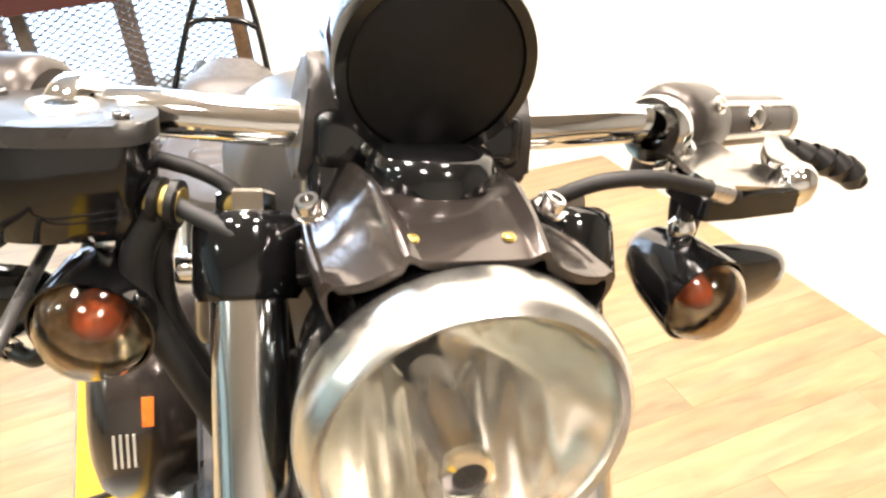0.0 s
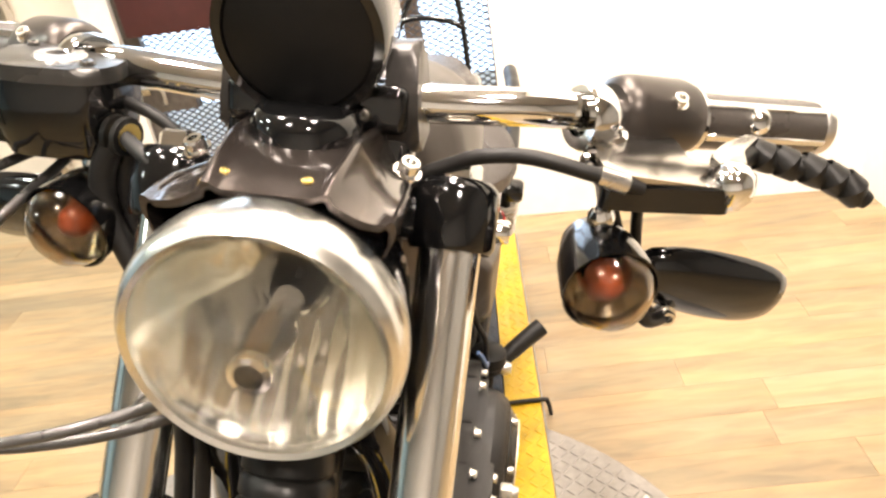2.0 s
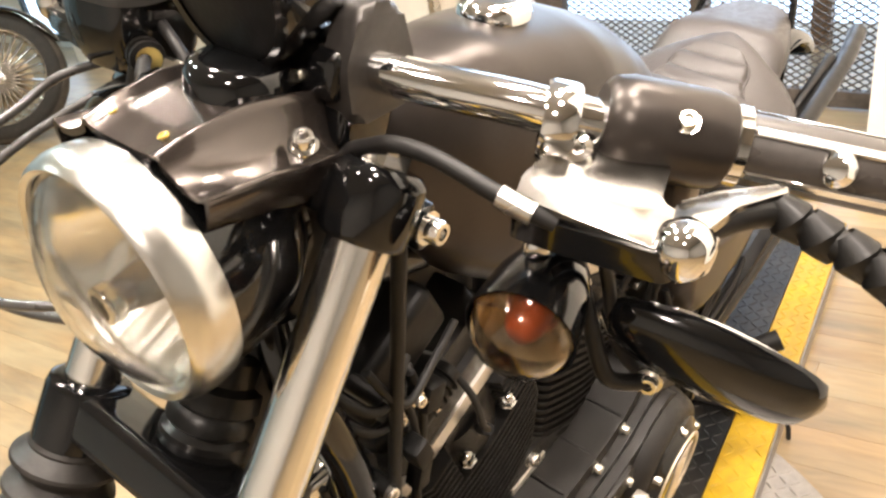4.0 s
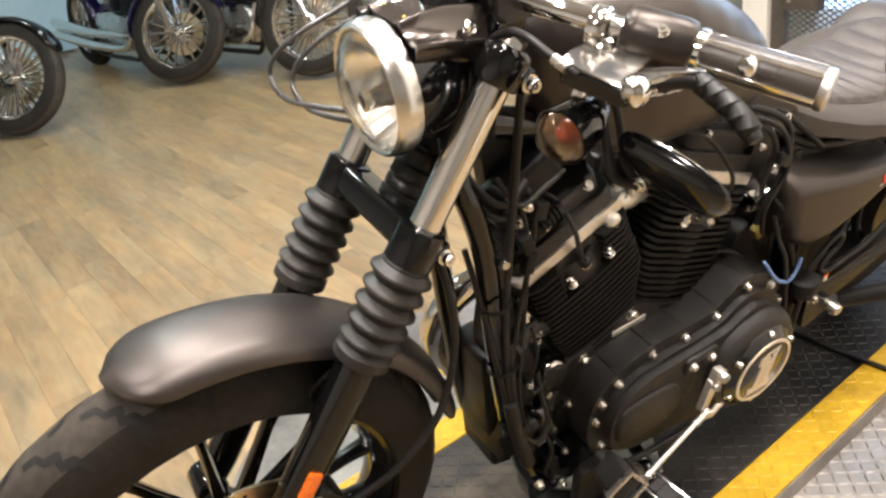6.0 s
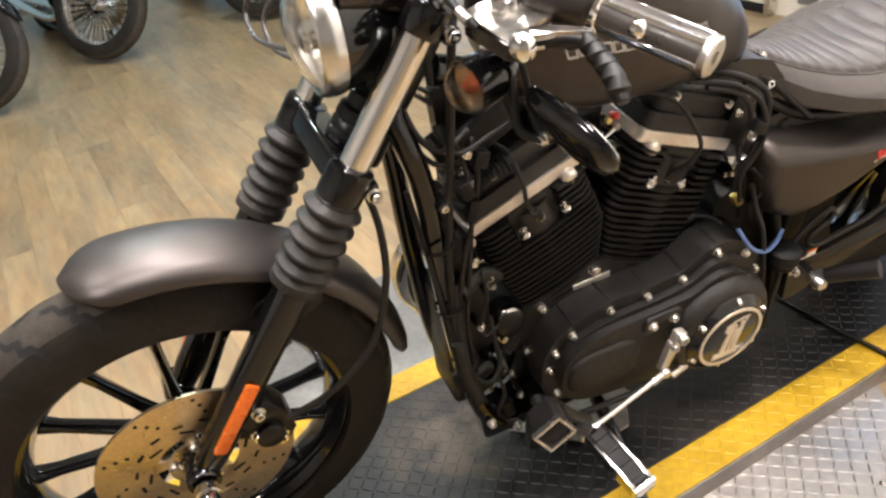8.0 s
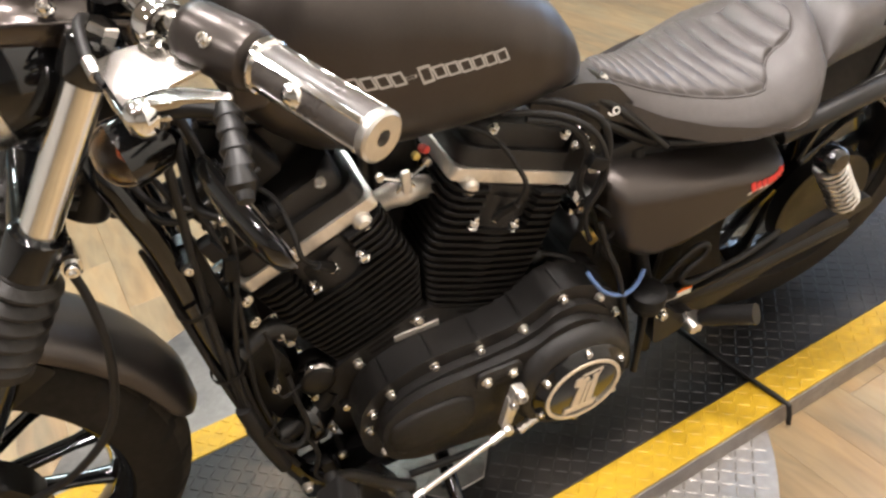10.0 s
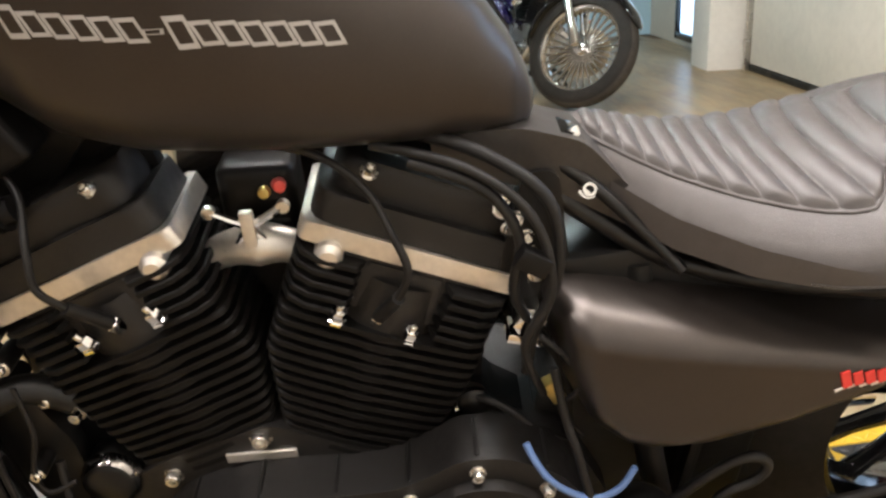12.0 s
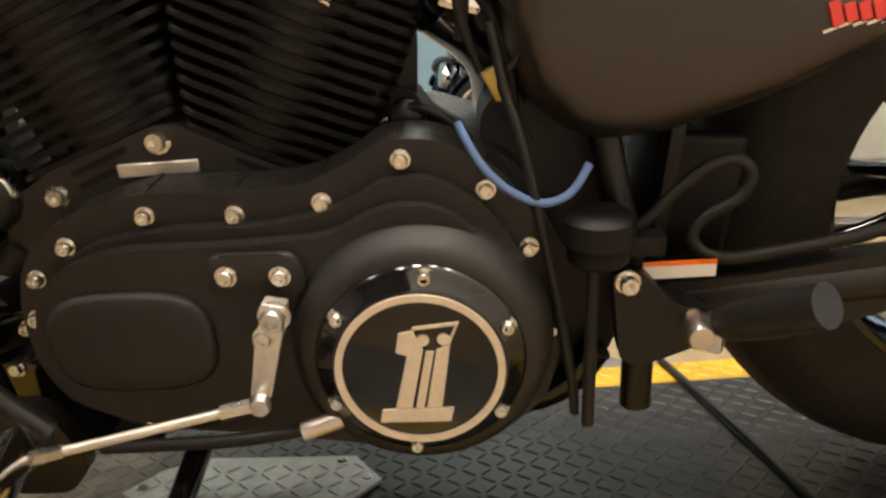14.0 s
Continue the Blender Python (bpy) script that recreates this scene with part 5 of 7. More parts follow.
def front_clutter():
    """Bosses, bolts, thin cables and ties between the downtube and the front cylinder."""
    for x, y, z, r in ((0.139, 0.072, 0.764, 0.0055), (0.148, 0.082, 0.677, 0.006), (0.111, 0.060, 0.712, 0.006), (0.094, 0.060, 0.685, 0.005), (0.063, 0.060, 0.687, 0.005), (0.097, 0.054, 0.571, 0.0065), (0.096, 0.062, 0.538, 0.0065), (0.101, 0.062, 0.510, 0.0075), (0.069, 0.060, 0.493, 0.006), (0.096, 0.080, 0.413, 0.0055), (0.003, 0.070, 0.299, 0.0065), (-0.051, 0.092, 0.228, 0.006), (0.030, 0.100, 0.225, 0.006), (-0.026, 0.110, 0.202, 0.006)):
        boss = bar("mount_boss", [(x, y - 0.034, z), (x, y, z)], r * 1.5, SATIN_BLACK)
        part("mount_bolt", moved(bolt_mesh(r, r), facing(Vector((x, y, z)), (0.15, 1, 0.1))), ZINC, boss)
    cap = part("cam_cover", lathe([(0.0, 0.012), (0.020, 0.012), (0.026, 0.009), (0.029, 0.004), (0.031, -0.010), (0.031, -0.030), (0.0, -0.030)], facing(Vector((0.036, 0.061, 0.380)), (0, 1, 0.08)), 36), SATIN_BLACK, BIKE, "round black cover ahead of the crankcase")
    part("cover_rim", lathe([(0.027, 0.0095), (0.0312, 0.004), (0.0325, -0.004), (0.0305, -0.004), (0.0275, 0.006)], facing(Vector((0.036, 0.061, 0.380)), (0, 1, 0.08)), 36, close=True), DARK_CHROME, cap, "smoked metal rim")
    runs = ([(0.126, 0.074, 0.770), (0.112, 0.078, 0.720), (0.104, 0.074, 0.640), (0.112, 0.080, 0.540), (0.122, 0.088, 0.430), (0.112, 0.096, 0.330)],
            [(0.100, 0.064, 0.760), (0.092, 0.070, 0.715), (0.098, 0.070, 0.640), (0.120, 0.078, 0.560), (0.134, 0.086, 0.470), (0.124, 0.098, 0.350), (0.100, 0.104, 0.250)],
            [(0.088, 0.070, 0.520), (0.082, 0.078, 0.470), (0.096, 0.082, 0.420), (0.090, 0.084, 0.392), (0.062, 0.078, 0.398)],
            [(0.150, 0.066, 0.800), (0.128, 0.082, 0.760), (0.080, 0.072, 0.762), (0.040, 0.062, 0.770)],
            [(0.075, 0.098, 0.300), (0.066, 0.108, 0.260), (0.078, 0.110, 0.215), (0.060, 0.108, 0.180)])
    for k, run in enumerate(runs):
        bar("thin_cable", run, (0.0034, 0.0042, 0.0026, 0.0036, 0.0034)[k], RUBBER, steps=8)
    for x, y, z, ang in ((0.158, 0.074, 0.610, 8), (0.147, 0.078, 0.485, 8), (0.130, 0.090, 0.360, 14)):
        part("cable_tie", lathe([(0.0215, -0.003), (0.0235, -0.003), (0.0235, 0.003), (0.0215, 0.003)], pose(x, y, z, 0, ang, 0), 20, close=True), PLASTIC, BIKE)
    part("wire_plug", box(0.020, 0.018, 0.040, pose(0.106, 0.086, 0.285, 8, 15, 0), 0.004), PLASTIC, BIKE, "black wiring plug")
    part("wire_plug", box(0.016, 0.016, 0.034, pose(0.104, 0.076, 0.655, 0, -12, 0), 0.003), PLASTIC, BIKE, "black wiring plug")


front_clutter()


def oil_tank():
    """Side covers: a swelling panel whose upper edge rolls over to a broad shoulder."""
    tops = [(-0.412, 0.582), (-0.420, 0.596), (-0.445, 0.597), (-0.550, 0.577), (-0.650, 0.558), (-0.700, 0.548), (-0.750, 0.536), (-0.772, 0.526)]
    lows = [(-0.412, 0.574), (-0.418, 0.540), (-0.430, 0.490), (-0.453, 0.446), (-0.480, 0.425), (-0.510, 0.416), (-0.560, 0.421), (-0.640, 0.446), (-0.700, 0.473), (-0.750, 0.500), (-0.772, 0.518)]

    def height(table, x):
        return float(np.interp(-x, [-p[0] for p in table], [p[1] for p in table]))

    def rise(t):
        t = min(max(t, 0.0), 1.0)
        return math.sqrt(max(0.0, 1 - (1 - t) ** 2))
    nx, nz = 60, 30
    grid = []
    for i in range(nx + 1):
        x = -0.412 - 0.360 * (0.5 - 0.5 * math.cos(math.pi * i / nx))
        zt, zb = height(tops, x), height(lows, x)
        slope = (height(lows, x - 0.006) - height(lows, x + 0.006)) / 0.012
        lean = 1 / math.sqrt(1 + slope * slope)
        column = []
        for j in range(nz + 1):
            z = zb + (zt - zb) * (0.5 - 0.5 * math.cos(math.pi * j / nz))
            full = rise((zt - z) / (0.040 - 0.012 * min(1.0, (-0.42 - x) / 0.2))) * rise((z - zb) * lean / 0.035) * rise((-0.404 - x) / 0.050) * rise((x + 0.800) / 0.10)
            swell = 0.070 + 0.014 * math.sin(min(1.0, (-0.41 - x) / 0.2) * math.pi / 2)
            column.append((x, 0.044 + swell * full, z))
        grid.append(column)

    def shell(sign):
        bm = bmesh.new()
        front = [[bm.verts.new((x, sign * y, z)) for x, y, z in col] for col in grid]
        for i in range(nx):
            for j in range(nz):
                bm.faces.new((front[i][j], front[i + 1][j], front[i + 1][j + 1], front[i][j + 1]))
        rim = front[0] + [c[-1] for c in front[1:]] + front[-1][-2::-1] + [c[0] for c in front[-2:0:-1]]
        back = [bm.verts.new((v.co.x, -0.01 * sign, v.co.z)) for v in rim]
        for k in range(len(rim)):
            n = (k + 1) % len(rim)
            bm.faces.new((rim[k], rim[n], back[n], back[k]))
        bm.faces.new(back)
        return bm
    t = part("oil_tank_cover", shell(1), DENIM_BLACK, BIKE, "satin black oil tank side cover with red badge", 60)
    part("side_cover", shell(-1), DENIM_BLACK, BIKE, "satin black right side cover", 60)
    return t


OIL = oil_tank()


def badges():
    """Slanted bars where the lettering stands on the tank, the oil tank cover and the derby cover."""
    n = 14
    for k in range(n):
        f = k / (n - 1)
        x = -0.036 - 0.216 * f
        big = k in (0, 7)
        z = 0.862 - 0.023 * f
        h = 0.024 if big else 0.018
        w = 0.0152
        sl = 0.006
        outer = [(x + w / 2 - sl, z - h / 2), (x + w / 2 + sl * 0.2, z + h / 2), (x - w / 2 + sl * 0.2, z + h / 2), (x - w / 2 - sl, z - h / 2)]
        if k == 6:
            outer = [(x + w / 2, z - 0.002), (x + w / 2, z + 0.002), (x - w / 2, z + 0.002), (x - w / 2, z - 0.002)]
        q = len(outer)
        bm = bmesh.new()
        rows_ = []
        for inset in (1.0, 0.66):
            cx, cz = sum(p[0] for p in outer) / q, sum(p[1] for p in outer) / q
            rows_.append([bm.verts.new((cx + (px - cx) * inset, tank_side(cx + (px - cx) * inset, cz + (pz - cz) * inset) + 0.0006, cz + (pz - cz) * inset)) for px, pz in outer])
        for i in range(q):
            bm.faces.new((rows_[0][i], rows_[0][(i + 1) % q], rows_[1][(i + 1) % q], rows_[1][i]))
        part("tank_lettering", bm, SILVER_PRINT, TANK, "silver outlined lettering bar")
    for k in range(7):
        x, z = -0.668 - 0.0104 * k, 0.5205 + 0.0006 * k
        h = 0.019 if k == 0 else 0.014
        part("badge_bar", box(0.0086, 0.002, h, pose(x, oil_side(x, z) + 0.001, z, 4, 18, 6), 0.0005, 1), RED, OIL, "red badge lettering bar")
        part("badge_edge", box(0.0100, 0.001, 0.0020, pose(x + 0.003, oil_side(x, z) + 0.001, z - h * 0.60, 4, 18, 6), 0, 1), WHITE_LABEL, OIL)
    # slanted numeral-like shape of the medallion, drawn as plain slabs
    m = Matrix.Translation(DERBY_C + Vector((0, 0.0190, 0))) @ UP_XZ
    shapes = [[(-0.0154, 0.0352), (-0.004, 0.0375), (0.0034, 0.0200), (-0.008, -0.0340), (-0.0215, -0.0340), (-0.0093, 0.0155), (-0.0186, 0.0185)],
              [(0.0054, 0.0185), (0.0120, 0.0185), (0.0017, -0.0340), (-0.005, -0.0340)],
              [(0.0140, 0.0200), (0.0250, 0.0245), (0.0164, -0.0340), (0.0040, -0.0340)],
              [(-0.004, 0.0405), (0.0325, 0.0443), (0.0300, 0.0415), (-0.0035, 0.0380)],
              [(0.0325, 0.0443), (0.0250, 0.0250), (0.0228, 0.0250), (0.0295, 0.0415)],
              [(-0.0325, -0.0352), (0.0260, -0.0348), (0.0230, -0.0480), (-0.0350, -0.0475)],
              disc_points(0.0036, 0.0285, 0.0050, 12), disc_points(0.0200, 0.0290, 0.0052, 12)]
    for s in shapes:
        part("medallion_slab", prism([(-p[0], p[1]) for p in s], 0.0022, m, 0.0003, 1), CREAM_METAL, DERBY, "ivory medallion shape")


def side_of(ob, x, z):
    """How far out (y) a part's left side lies at that place."""
    hit, place, _, _ = ob.ray_cast(Vector((x, 1, z)), Vector((0, -1, 0)))
    return place.y if hit else 0.12


def tank_side(x, z):
    return side_of(TANK, x, z)


def oil_side(x, z):
    return side_of(OIL, x, z)


bpy.context.view_layer.update()
badges()


def plugs():
    for (m, head, pts) in (((CYL_F), HEAD_F, ((0.010, 0.062, 0.564), (-0.060, 0.062, 0.590))), ((CYL_R), HEAD_R, ((-0.225, 0.060, 0.576), (-0.289, 0.058, 0.546)))):
        for p in pts:
            ax = (m.to_3x3() @ Vector((0, 0.25, 1))).normalized()
            b = join(lathe([(0.0, 0.006), (0.0072, 0.005), (0.0080, 0.003), (0.0080, -0.006), (0.0095, -0.007), (0.0095, -0.010), (0, -0.010)], facing(Vector(p), ax), 6), lathe([(0.0, 0.0125), (0.0028, 0.012), (0.0036, 0.011), (0.0036, 0.004)], facing(Vector(p), ax), 12))
            part("head_stud", b, CHROME, head, "chrome cylinder head nut")
    for a, b, c, wire in (((-0.022, 0.056, 0.577), (0.004, 0.080, 0.616), CORE_F, [(0.004, 0.080, 0.616), (0.020, 0.084, 0.640), (0.022, 0.072, 0.672), (0.03, 0.04, 0.705), (0.05, 0.02, 0.72)]),
                          ((-0.258, 0.050, 0.560), (-0.282, 0.078, 0.602), CORE_R, [(-0.282, 0.078, 0.602), (-0.293, 0.082, 0.632), (-0.282, 0.074, 0.665), (-0.262, 0.056, 0.700), (-0.22, 0.04, 0.728), (-0.15, 0.02, 0.735)])):
        part("spark_plug_boot", tube([a, b], [0.0075, 0.0095, 0.0085, 0.006], 14), RUBBER, BIKE, "black spark plug boot")
        part("spark_plug", lathe([(0.0085, -0.006), (0.0085, 0.006), (0.0065, 0.008), (0.0065, 0.012)], along(a, b), 6), CHROME, BIKE)
        bar("spark_plug_wire", wire, 0.0036, RUBBER, "black spark plug wire")
    # intake manifold with a bright cross-shaped bracket between the cylinders
    man = tube([(-0.205, -0.006, 0.600), (-0.175, -0.003, 0.614), (-0.150, -0.002, 0.618), (-0.122, -0.003, 0.614), (-0.092, -0.006, 0.600)], [0.016, 0.017, 0.022, 0.017, 0.016], 20)
    part("intake_manifold", man, MACHINED, BIKE, "bare aluminium intake manifold")
    star = empty("choke_bracket", None, BIKE, "bright metal cross-shaped bracket")
    c = Vector((-0.148, 0.010, 0.643))
    for dx, dz in ((0.034, 0.018), (-0.034, 0.020), (0.022, -0.026), (-0.022, -0.026)):
        e = c + Vector((dx, 0, dz))
        part("arm", tube([c, e], 0.0038, 8), CHROME, star)
        part("arm_end", lathe([(0.0, 0.004), (0.0062, 0.003), (0.0062, -0.004), (0, -0.004)], Matrix.Translation(e) @ pose(0, 0, 0, -90, 0, 0), 10), STEEL, star)
    part("hub", box(0.013, 0.010, 0.05, Matrix.Translation(c + Vector((0, 0.003, -0.006))), 0.003), MACHINED, star)
    part("red_knob", lathe([(0.0, 0.010), (0.0055, 0.008), (0.007, 0.0), (0.005, -0.006), (0, -0.006)], facing(Vector((-0.180, 0.002, 0.681)), (-0.3, 1, 0.2)), 14), RED_CAP, BIKE, "small red plastic cap")
    part("brass_knob", lathe([(0.0, 0.008), (0.005, 0.007), (0.006, 0.0), (0, -0.004)], facing(Vector((-0.167, 0.004, 0.676)), (0, 1, 0.2)), 12), BRASS, BIKE)
    part("carburettor", join(box(0.075, 0.06, 0.075, pose(-0.15, -0.062, 0.645), 0.012, 3), lathe([(0.03, -0.03), (0.034, 0), (0.03, 0.02), (0, 0.02)], facing(Vector((-0.15, -0.07, 0.65)), (0, -1, 0)), 24)), SATIN_BLACK, BIKE)
    air = part("air_cleaner", lathe([(0.0, 0.066), (0.08, 0.064), (0.100, 0.056), (0.111, 0.040), (0.113, 0.0), (0.10, -0.03), (0, -0.03)], facing(Vector((-0.15, -0.150, 0.640)), (0, -1, 0)), 48), BROWN_BLACK, BIKE, "round brown-black air cleaner with a warning label")
    part("label_patch", box(0.0015, 0.010, 0.026, pose(-0.0460, -0.160, 0.690, 0, -26, 0), 0.0004, 1), ORANGE, air, "small orange label")
    for k in range(4):
        part("label_line", box(0.0012, 0.0022, 0.034, pose(-0.0372, -0.172 - 0.0055 * k, 0.655, 0, -7, 0), 0), WHITE_LABEL, air, "fine white line of print")


plugs()


def hoses():
    bar("vent_hose", [(-0.390, 0.110, 0.446), (-0.397, 0.118, 0.432), (-0.411, 0.124, 0.410), (-0.432, 0.126, 0.391), (-0.457, 0.126, 0.381), (-0.480, 0.122, 0.388), (-0.495, 0.116, 0.410)], 0.0036, BLUE_HOSE, "loop of blue vent hose")
    part("hose_connector", box(0.016, 0.016, 0.028, pose(-0.424, 0.060, 0.466, 0, 28, 0), 0.003), BRASS, BIKE, "yellowed plastic connector")
    bar("wire_loom", [(-0.300, 0.040, 0.742), (-0.360, 0.060, 0.728), (-0.412, 0.078, 0.690), (-0.420, 0.082, 0.620), (-0.400, 0.080, 0.555), (-0.395, 0.075, 0.505)], 0.0055, RUBBER, "black wiring loom")
    bar("wire_loom", [(-0.270, 0.052, 0.738), (-0.345, 0.072, 0.722), (-0.398, 0.086, 0.680), (-0.414, 0.092, 0.610), (-0.392, 0.086, 0.545), (-0.41, 0.08, 0.480)], 0.0042, RUBBER, "black wiring loom")
    bar("wire_loom", [(-0.300, 0.062, 0.725), (-0.360, 0.074, 0.702), (-0.388, 0.080, 0.655), (-0.385, 0.074, 0.590), (-0.43, 0.062, 0.50), (-0.44, 0.06, 0.42)], 0.005, RUBBER, "black wiring loom")
    bar("wire_loom", [(-0.405, 0.092, 0.560), (-0.432, 0.094, 0.530), (-0.440, 0.094, 0.495), (-0.425, 0.09, 0.470), (-0.45, 0.08, 0.42)], 0.0028, RUBBER)
    bar("sheet_bracket", [(-0.330, 0.025, 0.730), (-0.400, 0.030, 0.712), (-0.450, 0.040, 0.685), (-0.50, 0.058, 0.640), (-0.53, 0.075, 0.61)], 0.006, SATIN_BLACK)
    part("backbone_casting", prism(rounded([(-0.320, 0.738), (-0.395, 0.738), (-0.448, 0.722), (-0.476, 0.690), (-0.520, 0.640), (-0.552, 0.612), (-0.520, 0.598), (-0.470, 0.630), (-0.420, 0.672), (-0.350, 0.702), (-0.318, 0.716)], 0.014), 0.060, pose(0, 0.040, 0, 90, 0, 0), 0.012, 3), RISER_GREY, BIKE, "satin grey-black frame casting under the seat nose")
    nose = part("seat_nose_bracket", prism(rounded([(-0.405, 0.700), (-0.412, 0.728), (-0.440, 0.728), (-0.466, 0.690), (-0.452, 0.660), (-0.425, 0.672)], 0.008), 0.030, pose(0, 0.030, 0, 90, 0, 0), 0.006, 3), GLOSS_BLACK, BIKE, "gloss black bracket at the seat nose")
    part("nose_bolt", moved(bolt_mesh(0.007, 0.009), facing(Vector((-0.452, 0.040, 0.678)), (0.1, 1, 0.4))), CHROME, nose, "chrome seat bolt")
    part("nose_clip", box(0.020, 0.012, 0.010, pose(-0.436, 0.024, 0.722, 20, 30, 0), 0.003), CHROME, nose)
    part("wire_plug", box(0.020, 0.016, 0.030, pose(-0.398, 0.090, 0.640, 0, 60, 0), 0.004), PLASTIC, BIKE, "black wiring plug")
    part("rocker_box_brace", prism(rounded([(-0.372, 0.60), (-0.395, 0.70), (-0.425, 0.70), (-0.44, 0.58), (-0.415, 0.50)], 0.015), 0.02, pose(0, 0.045, 0, 90, 0, 0), 0.003), SATIN_BLACK, BIKE)
    for x, y, z in ((-0.375, 0.070, 0.690), (-0.386, 0.072, 0.672), (-0.394, 0.074, 0.655), (-0.398, 0.074, 0.638), (-0.380, 0.060, 0.655), (-0.402, 0.074, 0.615)):
        part("rocker_bolt", moved(bolt_mesh(0.005, 0.006), facing(Vector((x, y, z)), (-0.3, 1, 0.2))), ZINC, BIKE)
    part("exhaust_clamp", join(box(0.03, 0.04, 0.014, pose(-0.398, 0.055, 0.560, 0, 25, 0), 0.003), box(0.035, 0.03, 0.012, pose(-0.395, 0.050, 0.532, 0, -15, 0), 0.003)), CHROME, BIKE, "chrome exhaust clamp")
    part("crossover_pipe", tube([(-0.37, -0.02, 0.52), (-0.42, -0.05, 0.47), (-0.45, -0.09, 0.38), (-0.60, -0.13, 0.30), (-1.1, -0.14, 0.31)], 0.024, 16), CHROME, BIKE, "chrome exhaust pipe")
    part("front_exhaust", tube([(0.05, -0.05, 0.53), (0.105, -0.080, 0.500), (0.143, -0.100, 0.445), (0.150, -0.112, 0.385), (0.125, -0.125, 0.315), (0.05, -0.140, 0.25), (-0.3, -0.15, 0.22), (-0.9, -0.16, 0.22)], 0.024, 18, 8), CHROME, BIKE, "chrome front exhaust pipe")
    # filler between crankcase and oil tank
    part("transmission_case", prism(rounded([(-0.40, 0.18), (-0.41, 0.44), (-0.46, 0.47), (-0.53, 0.43), (-0.56, 0.25), (-0.52, 0.15)], 0.02), 0.14, pose(0, 0.03, 0, 90, 0, 0), 0.005), WRINKLE, BIKE)
    part("starter_motor", lathe([(0.0, 0.09), (0.026, 0.09), (0.032, 0.084), (0.034, 0.0), (0, 0)], facing(Vector((-0.285, -0.055, 0.445)), (0, 1, 0)), 24), SATIN_BLACK, BIKE, "black starter motor")
    sol = part("starter_housing", prism(rounded([(-0.265, 0.375), (-0.280, 0.436), (-0.306, 0.440), (-0.330, 0.462), (-0.352, 0.456), (-0.366, 0.434), (-0.402, 0.410), (-0.402, 0.370)], 0.007), 0.055, pose(0, 0.034, 0, 90, 0, 0), 0.006, 3), PLASTIC, BIKE, "black starter housing behind the rear cylinder")
    part("housing_cap", lathe([(0.0, 0.010), (0.012, 0.009), (0.017, 0.005), (0.018, -0.004), (0.0, -0.004)], facing(Vector((-0.345, 0.037, 0.434)), (0, 1, 0.1)), 20), SATIN_BLACK, sol)
    part("terminal_nut", moved(bolt_mesh(0.005, 0.006), facing(Vector((-0.327, 0.036, 0.428)), (0, 1, 0))), ZINC, sol)
    part("terminal_plate", prism(rounded([(-0.300, 0.450), (-0.312, 0.462), (-0.330, 0.464), (-0.338, 0.458), (-0.318, 0.450)], 0.003), 0.004, pose(0, 0.029, 0, 90, 0, 0), 0.001, 1), STEEL, sol, "bright terminal plate")
    # Black filler strip, added to darken the edge of this opening.
    part("cylinder_gap_filler", prism(rounded([(-0.330, 0.440), (-0.354, 0.440), (-0.357, 0.500), (-0.352, 0.570), (-0.334, 0.570)], 0.006), 0.012, pose(0, 0.022, 0, 90, 0, 0), 0.003), SATIN_BLACK, BIKE, "black filler strip added behind the rear cylinder")
    bar("starter_cable", [(-0.345, 0.040, 0.445), (-0.372, 0.052, 0.440), (-0.398, 0.060, 0.420), (-0.420, 0.066, 0.380), (-0.44, 0.07, 0.33)], 0.0042, RUBBER)
    bar("starter_cable", [(-0.352, 0.036, 0.424), (-0.380, 0.050, 0.418), (-0.410, 0.064, 0.396), (-0.43, 0.07, 0.36)], 0.0035, RUBBER)
    # Two black filler pieces, added to darken the gap before the tyre.
    part("wheel_gap_filler", box(0.014, 0.15, 0.24, pose(-0.570, -0.010, 0.330, 0, -6, 0), 0.006), SATIN_BLACK, BIKE, "black filler plate added ahead of the rear wheel")
    part("tyre_gap_filler", box(0.080, 0.12, 0.150, pose(-0.600, -0.010, 0.338, 0, -6, 0), 0.010, 3), PLASTIC, BIKE, "black filler block added ahead of the rear tyre")
    # Tray box is enlarged so the gap under the seat stays dark.
    part("battery_tray", box(0.31, 0.10, 0.17, pose(-0.590, 0, 0.545, 0, 7, 0), 0.01), SATIN_BLACK, BIKE)
    can = join(lathe([(0.0, 0.022), (0.024, 0.021), (0.030, 0.016), (0.031, -0.004), (0.026, -0.010), (0.026, -0.020), (0.022, -0.024), (0, -0.024)], Matrix.Translation((-0.502, 0.128, 0.352)), 24), box(0.032, 0.022, 0.018, pose(-0.540, 0.128, 0.344), 0.004))
    part("rear_brake_switch", can, PLASTIC, BIKE, "black purge valve canister")
    bar("drain_pipe", [(-0.498, 0.135, 0.335), (-0.497, 0.137, 0.20), (-0.497, 0.137, 0.172)], 0.0058, RUBBER)
    bar("drain_pipe", [(-0.418, 0.090, 0.52), (-0.428, 0.105, 0.47), (-0.440, 0.120, 0.43), (-0.462, 0.128, 0.33), (-0.482, 0.13, 0.22), (-0.486, 0.13, 0.18)], 0.0045, RUBBER)
